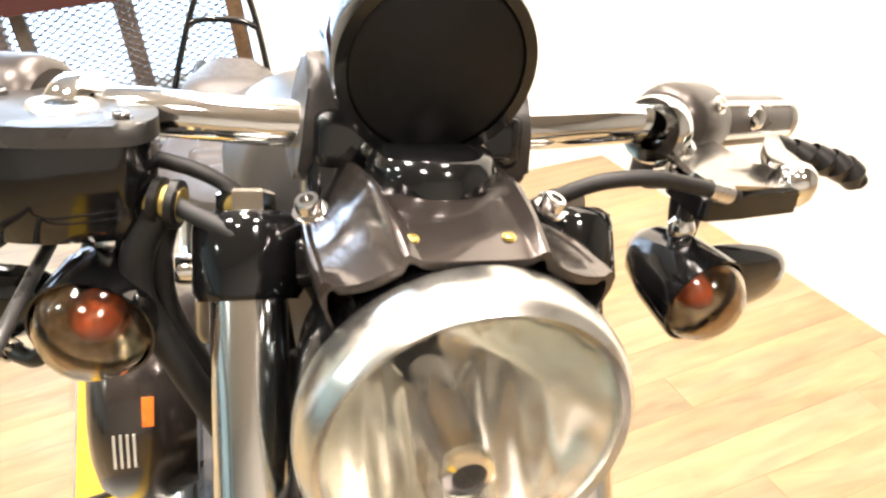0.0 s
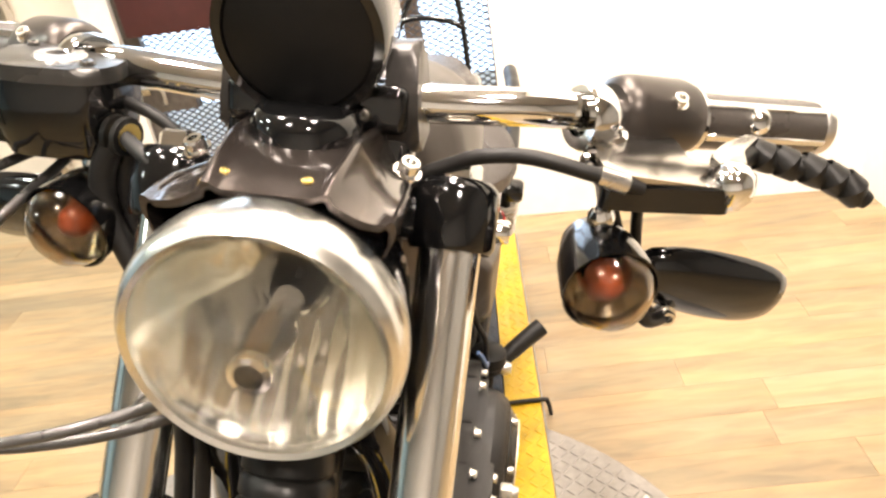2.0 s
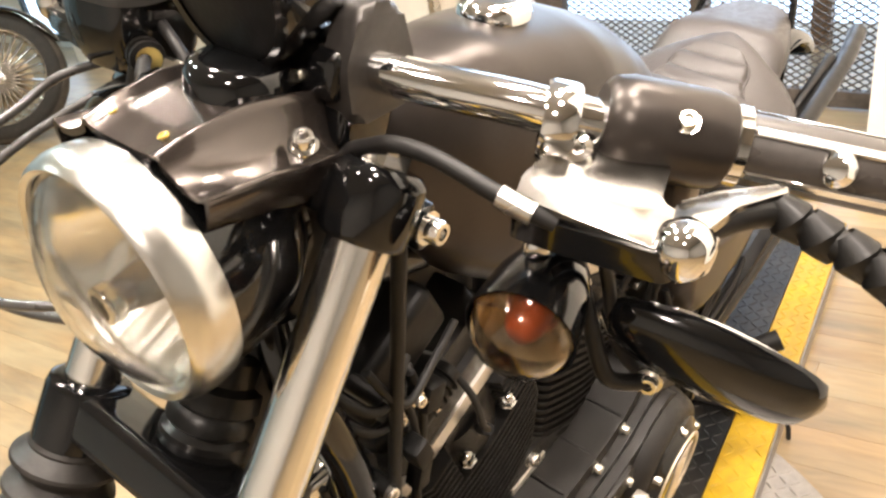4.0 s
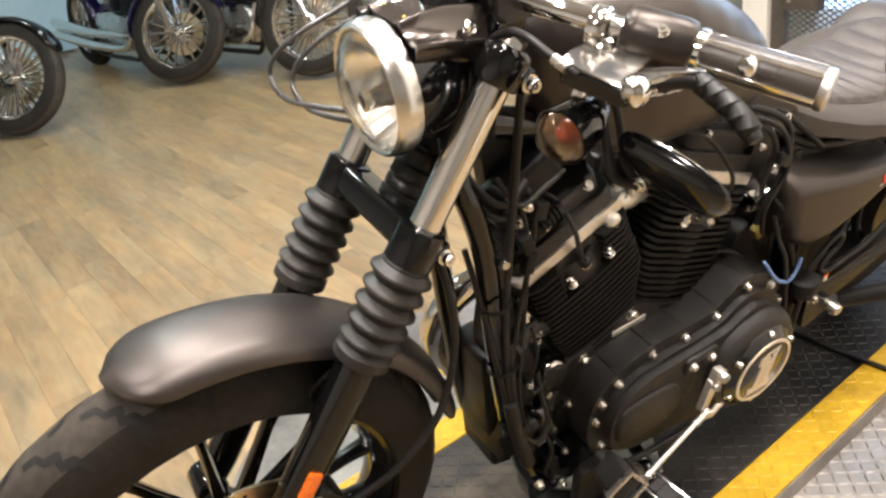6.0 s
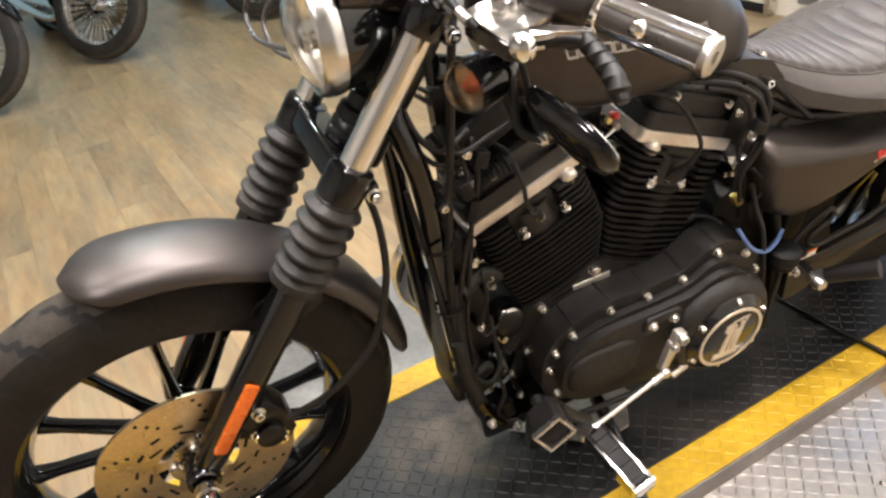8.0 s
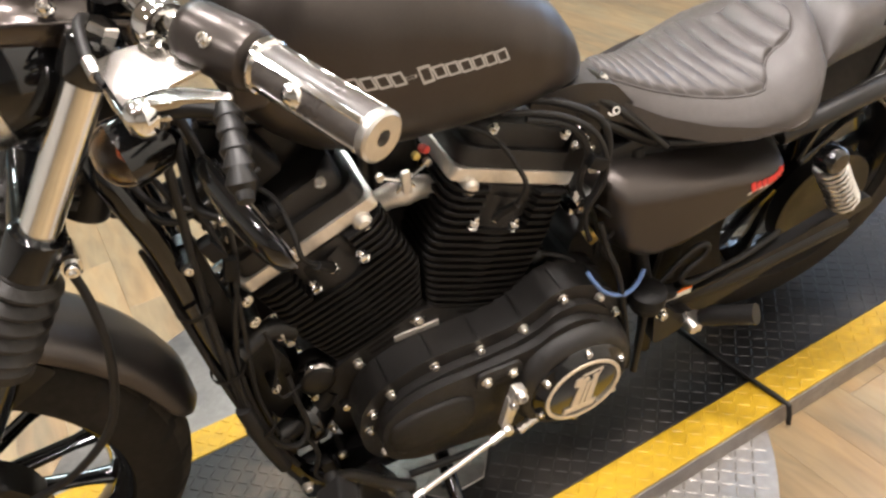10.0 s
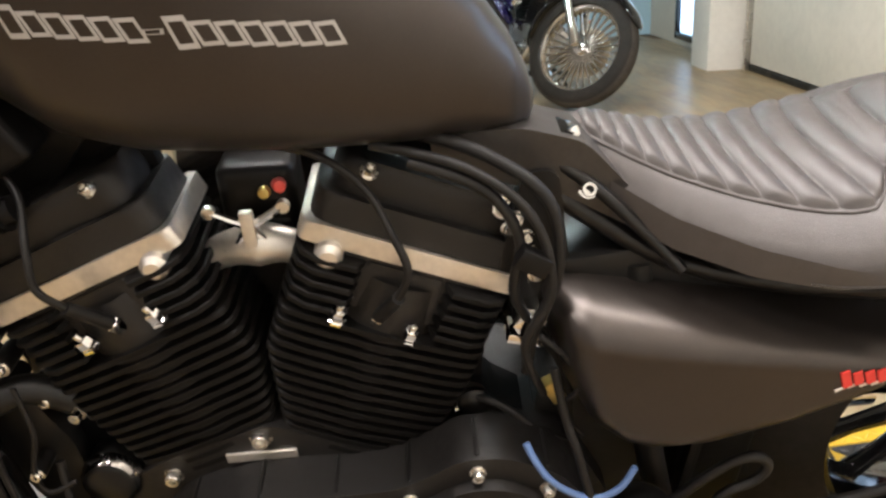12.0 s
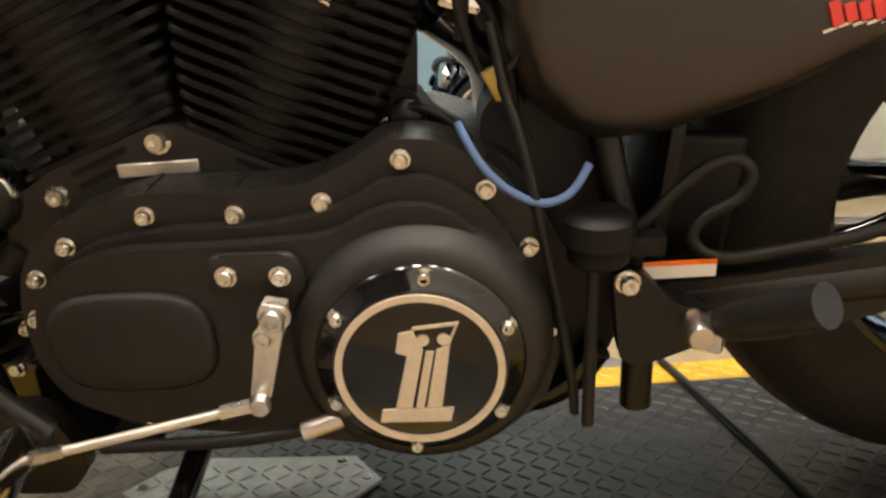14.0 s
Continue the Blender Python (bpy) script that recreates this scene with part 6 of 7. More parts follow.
    bar("rear_brake_hose", [(-0.520, 0.105, 0.330), (-0.536, 0.108, 0.345), (-0.569, 0.11, 0.382), (-0.593, 0.11, 0.402), (-0.615, 0.11, 0.407), (-0.628, 0.11, 0.394), (-0.620, 0.11, 0.374), (-0.595, 0.11, 0.359), (-0.584, 0.11, 0.342), (-0.594, 0.11, 0.326), (-0.617, 0.11, 0.319), (-0.661, 0.11, 0.325), (-0.727, 0.11, 0.337), (-0.80, 0.10, 0.350)], 0.0055, RUBBER, "black rear brake hose", steps=8)
    # cables at the front
    bar("clutch_cable", [(0.152, 0.200, 0.988), (0.160, 0.172, 0.997), (0.160, 0.125, 1.004), (0.155, 0.085, 0.992), (0.150, 0.055, 0.960), (0.145, 0.050, 0.85)], 0.0048, RUBBER, "grey clutch cable")
    part("cable_adjuster", tube([(0.157, 0.190, 0.992), (0.160, 0.172, 0.997)], 0.0062, 12), STEEL, BIKE)
    bar("long_cable", [(0.124, 0.080, 0.95), (0.128, 0.080, 0.90), (0.133, 0.080, 0.80), (0.140, 0.080, 0.68), (0.146, 0.083, 0.575), (0.146, 0.090, 0.46), (0.138, 0.098, 0.38), (0.122, 0.106, 0.29)], 0.0056, RUBBER, "long black control cable")
    bar("control_cable", [(0.140, 0.086, 0.53), (0.140, 0.096, 0.44), (0.130, 0.104, 0.36), (0.110, 0.108, 0.315), (0.085, 0.104, 0.30), (0.068, 0.095, 0.325), (0.072, 0.085, 0.37), (0.075, 0.07, 0.42)], 0.0044, RUBBER, "black cable looping beside the downtube")
    bar("control_cable", [(0.190, 0.052, 0.70), (0.176, 0.072, 0.60), (0.158, 0.088, 0.47), (0.136, 0.098, 0.34)], 0.0042, RUBBER, "thin black cable in front of the downtube")
    bar("control_cable", [(0.10, 0.060, 0.775), (0.145, 0.075, 0.765), (0.170, 0.060, 0.785), (0.176, 0.03, 0.81)], 0.0045, RUBBER, "black cable curving to the neck")
    bar("control_cable", [(0.09, 0.055, 0.755), (0.135, 0.074, 0.742), (0.165, 0.068, 0.755), (0.180, 0.03, 0.79)], 0.0038, RUBBER, "black cable curving to the neck")
    bar("hose_sleeve", [(0.146, 0.098, 0.42), (0.136, 0.104, 0.35), (0.118, 0.110, 0.27)], 0.0115, RUBBER, "black rubber sleeve over the cables")
    part("wire_plug", box(0.018, 0.020, 0.030, pose(0.118, 0.085, 0.700, 0, 20, 0), 0.004), PLASTIC, BIKE, "black wiring plug")
    part("wire_plug", box(0.022, 0.018, 0.026, pose(0.090, 0.075, 0.735, 0, -15, 0), 0.004), PLASTIC, BIKE, "black wiring plug")
    part("plug_clip", moved(bolt_mesh(0.005, 0.006), facing(Vector((0.112, 0.082, 0.752)), (0.2, 1, 0.1))), ZINC, BIKE)
    part("plug_connector", box(0.022, 0.022, 0.045, pose(0.055, 0.098, 0.205, 0, 10, 0), 0.005, 2), PLASTIC, BIKE, "black cable connector")
    bar("vent_elbow", [(0.030, 0.050, 0.700), (0.060, 0.052, 0.690), (0.085, 0.048, 0.672), (0.10, 0.03, 0.65)], [0.012, 0.014, 0.014, 0.011], PLASTIC, "ribbed black breather elbow")
    for k in range(5):
        q = 0.040 + 0.0075 * k
        part("elbow_rib", lathe([(0.012, -0.0016), (0.0165, 0.0), (0.012, 0.0016)], facing(Vector((q, 0.0515, 0.697 - 0.30 * (q - 0.040))), (1, 0, -0.35)), 16), PLASTIC, BIKE)
    bar("signal_wire", [(0.118, 0.205, 0.975), (0.105, 0.212, 0.93), (0.100, 0.222, 0.885), (0.090, 0.238, 0.862), (0.070, 0.250, 0.858)], 0.004, RUBBER)
    bar("front_brake_hose", [(0.258, 0.098, 0.748), (0.252, 0.112, 0.70), (0.258, 0.128, 0.625), (0.290, 0.135, 0.53), (0.355, 0.130, 0.46), (0.425, 0.112, 0.415)], 0.0052, RUBBER, "black front brake hose")
    bar("throttle_cable", [(0.110, -0.200, 0.955), (0.160, -0.230, 0.945), (0.200, -0.233, 0.930), (0.250, -0.234, 0.915), (0.288, -0.250, 0.885), (0.300, -0.252, 0.855), (0.302, -0.200, 0.845), (0.295, -0.120, 0.865), (0.270, -0.070, 0.872), (0.22, -0.045, 0.855), (0.17, -0.035, 0.83), (0.10, -0.02, 0.78)], 0.0036, STEEL_HOSE, "dark grey throttle cable looping forward", steps=9)
    bar("throttle_cable", [(0.112, -0.185, 0.950), (0.190, -0.205, 0.925), (0.240, -0.212, 0.905), (0.272, -0.222, 0.875), (0.284, -0.215, 0.850), (0.286, -0.170, 0.840), (0.280, -0.110, 0.850), (0.255, -0.060, 0.855), (0.17, -0.035, 0.82), (0.10, -0.02, 0.76)], 0.0036, STEEL_HOSE, "dark grey throttle cable looping forward", steps=9)
    for y, r in ((-0.090, 0.007), (-0.076, 0.006)):
        bar("brake_line", [(0.165, y * 0.8, 0.90), (0.178, y, 0.83), (0.190, y, 0.76), (0.204, y * 1.03, 0.69), (0.215, y, 0.66)], r, RUBBER, "black hose beside the fork")
    bar("brake_line", [(0.150, -0.125, 0.985), (0.175, -0.09, 0.975), (0.165, -0.05, 0.93), (0.18, -0.06, 0.84)], 0.005, RUBBER)
    bar("master_hose", [(0.148, -0.132, 0.980), (0.150, -0.142, 0.958), (0.152, -0.142, 0.930), (0.158, -0.124, 0.893), (0.166, -0.098, 0.845)], 0.0085, RUBBER, "black hose from the master cylinder")
    bar("master_hose", [(0.138, -0.126, 0.975), (0.140, -0.132, 0.950), (0.143, -0.128, 0.915), (0.150, -0.108, 0.875), (0.160, -0.088, 0.83)], 0.0065, RUBBER, "black hose from the master cylinder")
    bar("control_cable", [(0.120, -0.150, 1.000), (0.135, -0.110, 0.995), (0.140, -0.085, 0.975), (0.140, -0.072, 0.930), (0.150, -0.060, 0.86)], 0.0042, RUBBER)


STEEL_HOSE = material("glossy_cable_sheath", (0.045, 0.043, 0.041), 0.34, 0.0, 0.15, 900, 0.1, 0.1, coat=0.35)
hoses()


RESERVOIR_LID = material("dark_satin_lid", (0.060, 0.058, 0.055), 0.30, 0.6, 0.1, 120, 0.05, 0.1)


def reservoir():
    rm = pose(0.122, -0.174, 0.996, 0, -5, 6)
    plan = rounded([(-0.034, -0.040), (0.030, -0.040), (0.040, -0.014), (0.040, 0.030), (0.024, 0.042), (-0.034, 0.040)], 0.016, 5)
    low = [(x * 0.80, y * 0.84) for x, y in plan]
    body = loft([[rm @ Vector((x, y, z)) for x, y in ring] for ring, z in (([(x * 0.55, y * 0.6) for x, y in plan], -0.036), (low, -0.032), ([(x * 0.92, y * 0.93) for x, y in plan], -0.020), ([(x * 0.99, y * 0.99) for x, y in plan], -0.004), (plan, 0.008), ([(x * 0.97, y * 0.97) for x, y in plan], 0.019))])
    r = part("brake_reservoir", body, GLOSS_BLACK, BIKE, "gloss black brake fluid reservoir")
    part("reservoir_lid", prism([(x * 1.03, y * 1.03) for x, y in plan], 0.010, rm @ pose(0, 0, 0.018), 0.006, 3), RESERVOIR_LID, r, "dark satin reservoir lid")
    part("sight_ring", lathe([(0.008, 0.002), (0.015, 0.002), (0.0165, 0.0), (0.008, 0.0)], rm @ pose(0.004, 0.0, 0.028), 28, close=True), STEEL, r, "brushed metal ring on the lid")
    part("sight_glass", lathe([(0, 0.0015), (0.008, 0.0015), (0.008, 0.0)], rm @ pose(0.004, 0.0, 0.028), 20), GLOSS_BLACK, r)
    for x, y in ((-0.020, -0.028), (-0.020, 0.030), (0.026, 0.026)):
        part("lid_screw", moved(bolt_mesh(0.004, 0.003), rm @ pose(x, y, 0.028)), DARK_CHROME, r)
    part("banjo_fitting", tube([(0.143, -0.138, 0.984), (0.150, -0.120, 0.984)], [0.009, 0.010, 0.009], 14), BRASS, r, "brass banjo fitting")
    for k in range(3):
        part("banjo_ring", lathe([(0.008, -0.003), (0.0125, -0.002), (0.0125, 0.002), (0.008, 0.003)], facing(Vector((0.143 + 0.003 * k, -0.139 + 0.008 * k, 0.984)), (0.35, 0.93, 0)), 16), SATIN_BLACK, r)


reservoir()


def rear_parts():
    for side in (1, -1):
        part("swingarm", tube([(-0.545, 0.095 * side, 0.285), (-0.70, 0.105 * side, 0.290), (-0.945, 0.110 * side, 0.320)], [0.022, 0.020, 0.017], 14), SATIN_BLACK, BIKE, "black swingarm leg")
        top, low = Vector((-0.805, 0.128 * side, 0.535)), Vector((-0.920, 0.128 * side, 0.370))
        s = part("rear_shock", tube([top, low], [0.010, 0.012, 0.012, 0.010], 14), SATIN_BLACK, BIKE, "rear shock with bright coil spring")
        coil = []
        for k in range(90):
            a = k * 0.62
            c = top.lerp(low, 0.14 + 0.66 * k / 89)
            w = (low - top).normalized()
            e1 = w.orthogonal().normalized()
            e2 = w.cross(e1)
            coil.append(c + 0.024 * (math.cos(a) * e1 + math.sin(a) * e2))
        part("spring", tube(coil, 0.0038, 8, 1), STEEL, s, "bright coil spring")
        part("shock_eye", lathe([(0.0, 0.02), (0.018, 0.019), (0.023, 0.012), (0.024, -0.012), (0, -0.014)], facing(top + Vector((0, 0.012 * side, 0)), (0, side, 0)), 24), GLOSS_BLACK, s)
        part("fender_strut", tube([(-0.70, 0.118 * side, 0.60), (-0.82, 0.125 * side, 0.625), (-1.05, 0.118 * side, 0.650), (-1.18, 0.105 * side, 0.66)], 0.016, 12), SATIN_BLACK, BIKE, "black fender strut")
    fender("rear_fender", AXLE_R, 0.372, 0.092, 8, 138, GLOSS_BLACK, "gloss black rear fender")
    guard = prism(rounded([(-0.555, 0.245), (-0.545, 0.300), (-0.64, 0.306), (-0.80, 0.330), (-0.98, 0.375), (-1.00, 0.350), (-0.82, 0.285), (-0.66, 0.240)], 0.02), 0.022, pose(0, 0.118, 0, 90, 0, 0), 0.004)
    part("belt_guard", guard, SATIN_BLACK, BIKE, "black drive belt guard")
    part("warning_label", box(0.062, 0.0015, 0.012, pose(-0.573, 0.1195, 0.3125, 0, 1, 0), 0.0005, 1), WHITE_LABEL, BIKE, "white warning label with orange band")
    part("label_band", box(0.062, 0.0015, 0.004, pose(-0.573, 0.1197, 0.3205, 0, 1, 0), 0, 1), ORANGE, BIKE, "orange label band")
    part("rear_pulley", lathe([(0.0, 0.01), (0.09, 0.01), (0.10, 0.014), (0.105, 0.014), (0.105, -0.014), (0, -0.014)], facing(AXLE_R + Vector((0, 0.09, 0)), (0, 1, 0)), 48), SATIN_BLACK, BIKE, "black rear drive pulley")
    # passenger peg on its bracket
    br = prism(rounded([(-0.522, 0.238), (-0.512, 0.325), (-0.535, 0.325), (-0.565, 0.292), (-0.600, 0.285), (-0.600, 0.258), (-0.572, 0.246), (-0.545, 0.236)], 0.012), 0.022, pose(0, 0.142, 0, 90, 0, 0), 0.004)
    b = part("peg_bracket", br, SATIN_BLACK, BIKE, "black passenger peg bracket")
    part("peg_hinge", join(box(0.026, 0.03, 0.026, pose(-0.592, 0.152, 0.272, 0, 0, -25), 0.004), lathe([(0, 0.016), (0.010, 0.015), (0.012, 0.010), (0.012, -0.02), (0, -0.02)], facing(Vector((-0.580, 0.158, 0.277)), (0, 1, 0)), 18)), STEEL, b)
    part("passenger_peg", tube([(-0.600, 0.158, 0.283), (-0.626, 0.190, 0.308), (-0.650, 0.222, 0.331)], [0.014, 0.016, 0.0165, 0.017, 0.0175], 22), RUBBER, BIKE, "black rubber passenger peg")
    part("bracket_bolt", moved(bolt_mesh(0.008, 0.010), facing(Vector((-0.525, 0.143, 0.315)), (0, 1, 0))), ZINC, b)
    # sissy bar behind the pillion pad
    for side in (1, -1):
        bar("sissy_bar_leg", [(-0.97, 0.105 * side, 0.56), (-1.02, 0.088 * side, 0.68), (-1.048, 0.056 * side, 0.81), (-1.056, 0.034 * side, 0.852), (-1.058, 0.0, 0.866)], 0.0065, GLOSS_BLACK, "black sissy bar behind the seat").location.y = -0.065
    bar("sissy_bar_rung", [(-1.042, 0.063, 0.782), (-1.044, 0.03, 0.792), (-1.044, -0.03, 0.792), (-1.042, -0.063, 0.782)], 0.0065, GLOSS_BLACK).location.y = -0.065


rear_parts()
for ob in BIKE.children:          # the tail stands a little to the right of the platform's line
    kind = ob.name.split(".")[0]
    if kind in ("rear_wheel", "rear_fender", "pillion_pad", "rear_pulley"):
        ob.location.y = -0.045
    if kind == "seat":
        ob.location.y = -0.02


def foot_controls():
    # gear lever, link rod and pegs
    lv = prism(rounded([(0.012, 0.014), (-0.010, 0.014), (0.010, -0.058), (0.026, -0.054)], 0.005), 0.012, Matrix.Translation((-0.236, 0.166, 0.290)) @ UP_XZ, 0.002)
    g = part("shift_lever", join(lv, box(0.020, 0.018, 0.030, pose(-0.238, 0.174, 0.310, 0, -12, 0), 0.003)), MACHINED, BIKE, "bare metal shift lever")
    part("lever_bolt", moved(bolt_mesh(0.010, 0.012), facing(Vector((-0.240, 0.180, 0.314)), (0, 1, 0))), STEEL, g)
    part("lever_bolt", moved(bolt_mesh(0.007, 0.010), facing(Vector((-0.229, 0.178, 0.294)), (0, 1, 0.2))), STEEL, g)
    a, b = Vector((-0.219, 0.182, 0.234)), Vector((-0.030, 0.214, 0.208))
    rod = part("shift_rod", tube([a, b], 0.0044, 12), MACHINED, BIKE, "bare metal shift linkage rod")
    for p, q in ((a, b), (b, a)):
        part("rod_end", join(lathe([(0.0, 0.008), (0.008, 0.007), (0.0105, 0.0), (0.008, -0.007), (0.0, -0.008)], Matrix.Translation(p) @ pose(0, 0, 0, -90, 0, 0), 16), tube([p, p.lerp(q, 0.17)], [0.0068, 0.0068], 6)), STEEL, rod)
    bar("oil_line", [(-0.29, 0.155, 0.208), (-0.25, 0.166, 0.196), (-0.18, 0.165, 0.185), (-0.06, 0.15, 0.17)], 0.006, RUBBER)
    part("line_fitting", tube([(-0.282, 0.164, 0.205), (-0.248, 0.168, 0.195)], 0.0085, 12), MACHINED, BIKE)
    part("control_bracket", prism(rounded([(0.035, 0.120), (0.035, 0.215), (-0.015, 0.215), (-0.045, 0.150), (-0.02, 0.120)], 0.012), 0.02, pose(0, 0.150, 0, 90, 0, 0), 0.004), SATIN_BLACK, BIKE, "black forward control bracket")
    toe = part("toe_peg", join(tube([(-0.046, 0.198, 0.222), (-0.010, 0.200, 0.262), (0.038, 0.205, 0.330), (0.066, 0.215, 0.358)], [0.011, 0.010, 0.009, 0.008], 12), tube([(0.067, 0.210, 0.360), (0.070, 0.234, 0.362)], 0.010, 12)), SATIN_BLACK, BIKE, "black shift arm with toe pad")
    tm = pose(0.072, 0.254, 0.362, 14, 38, -4)
    part("toe_pad", box(0.044, 0.052, 0.036, tm, 0.006, 3), RUBBER, toe, "black rubber toe pad")
    for sx, sz, w, h in ((0, 0.0195, 0.052, 0.005), (0, -0.0195, 0.052, 0.005), (0.0235, 0, 0.005, 0.042), (-0.0235, 0, 0.005, 0.042)):
        part("pad_rail", box(w, 0.010, h, tm @ pose(sx, 0.028, sz), 0.0015), STEEL, toe, "bare metal pad rail")
    part("pad_cap", box(0.050, 0.056, 0.006, tm @ pose(0, 0, -0.0205), 0.002), CHROME, toe, "chrome pad underside")
    pm = pose(-0.041, 0.292, 0.234, -6, 8, 8)
    peg = part("foot_peg", box(0.032, 0.112, 0.028, pm, 0.006, 3), RUBBER, BIKE, "rider foot peg with chrome rails")
    for dx in (-0.017, 0.017):
        part("peg_rail", box(0.007, 0.116, 0.030, pm @ pose(dx, 0, 0), 0.002), DARK_CHROME, peg, "smoked metal peg rail")
    part("peg_cap", box(0.042, 0.010, 0.034, pm @ pose(0, 0.060, 0), 0.003), CHROME, peg, "chrome peg end")
    for k in range(4):
        part("peg_rib", box(0.026, 0.008, 0.005, pm @ pose(0, -0.042 + 0.028 * k, 0.0145), 0.002), RUBBER, peg)
    part("peg_mount", tube([(-0.01, 0.140, 0.180), (-0.022, 0.190, 0.215), (-0.033, 0.238, 0.236)], 0.012, 12), STEEL, BIKE, "bare metal peg mount")
    st = part("side_stand", tube([(-0.130, 0.110, 0.135), (-0.122, 0.200, 0.108), (-0.107, 0.300, 0.076), (-0.092, 0.412, 0.050)], [0.013, 0.012, 0.012, 0.011], 12), GLOSS_BLACK, BIKE, "black side stand leg")
    part("stand_foot", box(0.050, 0.022, 0.010, pose(-0.082, 0.414, 0.047, 12, 0, 20), 0.004), GLOSS_BLACK, st)


foot_controls()


# ---- floor planks, tread pattern and loose things on the platform ----
def wood_islands():
    """The planks' material for the joined rest of the floor."""
    mat = WOOD.copy()
    mat.name = "wood_plank_flooring_far"
    nt = mat.node_tree
    geo = nt.nodes.new("ShaderNodeNewGeometry")
    info = [n for n in nt.nodes if n.type == "OBJECT_INFO"][0]
    for link in list(info.outputs["Random"].links):
        nt.links.new(geo.outputs["Random Per Island"], link.to_socket)
    return mat


def plank_rows():
    """Places of the planks in the room's own directions: x across, y along."""
    rng = random.Random(4)
    width, length = 0.105, 0.86
    out = []
    for i in range(-72, 72):
        start = -10 + rng.random() * length
        for j in range(21):
            out.append((i * width, start + j * length, width, length))
    return out


def planks():
    base = bpy.data.objects["floor"]
    proto = prism([(-0.0523, -0.4297), (0.0523, -0.4297), (0.0523, 0.4297), (-0.0523, 0.4297)], 0.012, None, 0.0004, 1)
    me = bpy.data.meshes.new("plank")
    proto.to_mesh(me)
    proto.free()
    me.materials.append(WOOD)
    near, far = [], []
    for x, y, w, l in plank_rows():
        p = ROOM @ Vector((x, y, 0))
        if p.x < -2.5 - 2 or p.x > 4.9 or p.y < -7.3 or p.y > 4.1:
            continue
        if -1.9 < p.x < 1.6 and -3.9 < p.y < 1.35 and len(near) < 300:
            near.append((x, y))
        else:
            far.append((x, y, w, l))
    for x, y in near:
        ob = new("plank", me)
        ob.matrix_basis = ROOM @ pose(x, y, FLOOR - 0.012)
        ob.parent = base
    verts, faces = [], []
    for x, y, w, l in far:
        n = len(verts)
        a, b = w / 2 - 0.0004, l / 2 - 0.0004
        for sx, sy in ((-1, -1), (1, -1), (1, 1), (-1, 1)):
            verts.append(ROOM @ Vector((x + sx * a, y + sy * b, FLOOR)))
        faces.append((n, n + 1, n + 2, n + 3))
    m2 = bpy.data.meshes.new("plank_field")
    m2.from_pydata(verts, [], faces)
    m2.materials.append(wood_islands())
    ob = new("plank_field", m2)
    ob.parent = base
    tagged(ob, kind="stuff")


def tread(name, spots, mat, parent, z):
    """Raised lozenges of tread plate, each turned against its neighbour."""
    verts, faces = [], []
    for x, y, turn in spots:
        n = len(verts)
        c, s = math.cos(turn), math.sin(turn)
        for u, v, h in ((-0.0118, 0, 0), (-0.006, -0.0023, 0), (0.006, -0.0023, 0), (0.0118, 0, 0), (0.006, 0.0023, 0), (-0.006, 0.0023, 0), (-0.007, 0, 0.0016), (0.007, 0, 0.0016)):
            verts.append((x + u * c - v * s, y + u * s + v * c, z + h))
        faces += [(n, n + 1, n + 6), (n + 1, n + 2, n + 7, n + 6), (n + 2, n + 3, n + 7), (n + 3, n + 4, n + 7), (n + 4, n + 5, n + 6, n + 7), (n + 5, n, n + 6)]
    me = bpy.data.meshes.new(name)
    me.from_pydata(verts, [], faces)
    me.materials.append(mat)
    ob = new(name, me)
    ob.parent = parent
    return tagged(ob, kind="stuff")


def lozenges(x0, x1, y0, y1, keep=lambda x, y: True, pitch=0.0205):
    out = []
    nx, ny = int((x1 - x0) / pitch), int((y1 - y0) / pitch)
    for i in range(nx):
        for j in range(ny):
            x, y = x0 + (i + 0.5) * (x1 - x0) / nx, y0 + (j + 0.5) * (y1 - y0) / ny
            if keep(x, y):
                out.append((x, y, radians(45 if (i + j) % 2 else -45)))
    return out


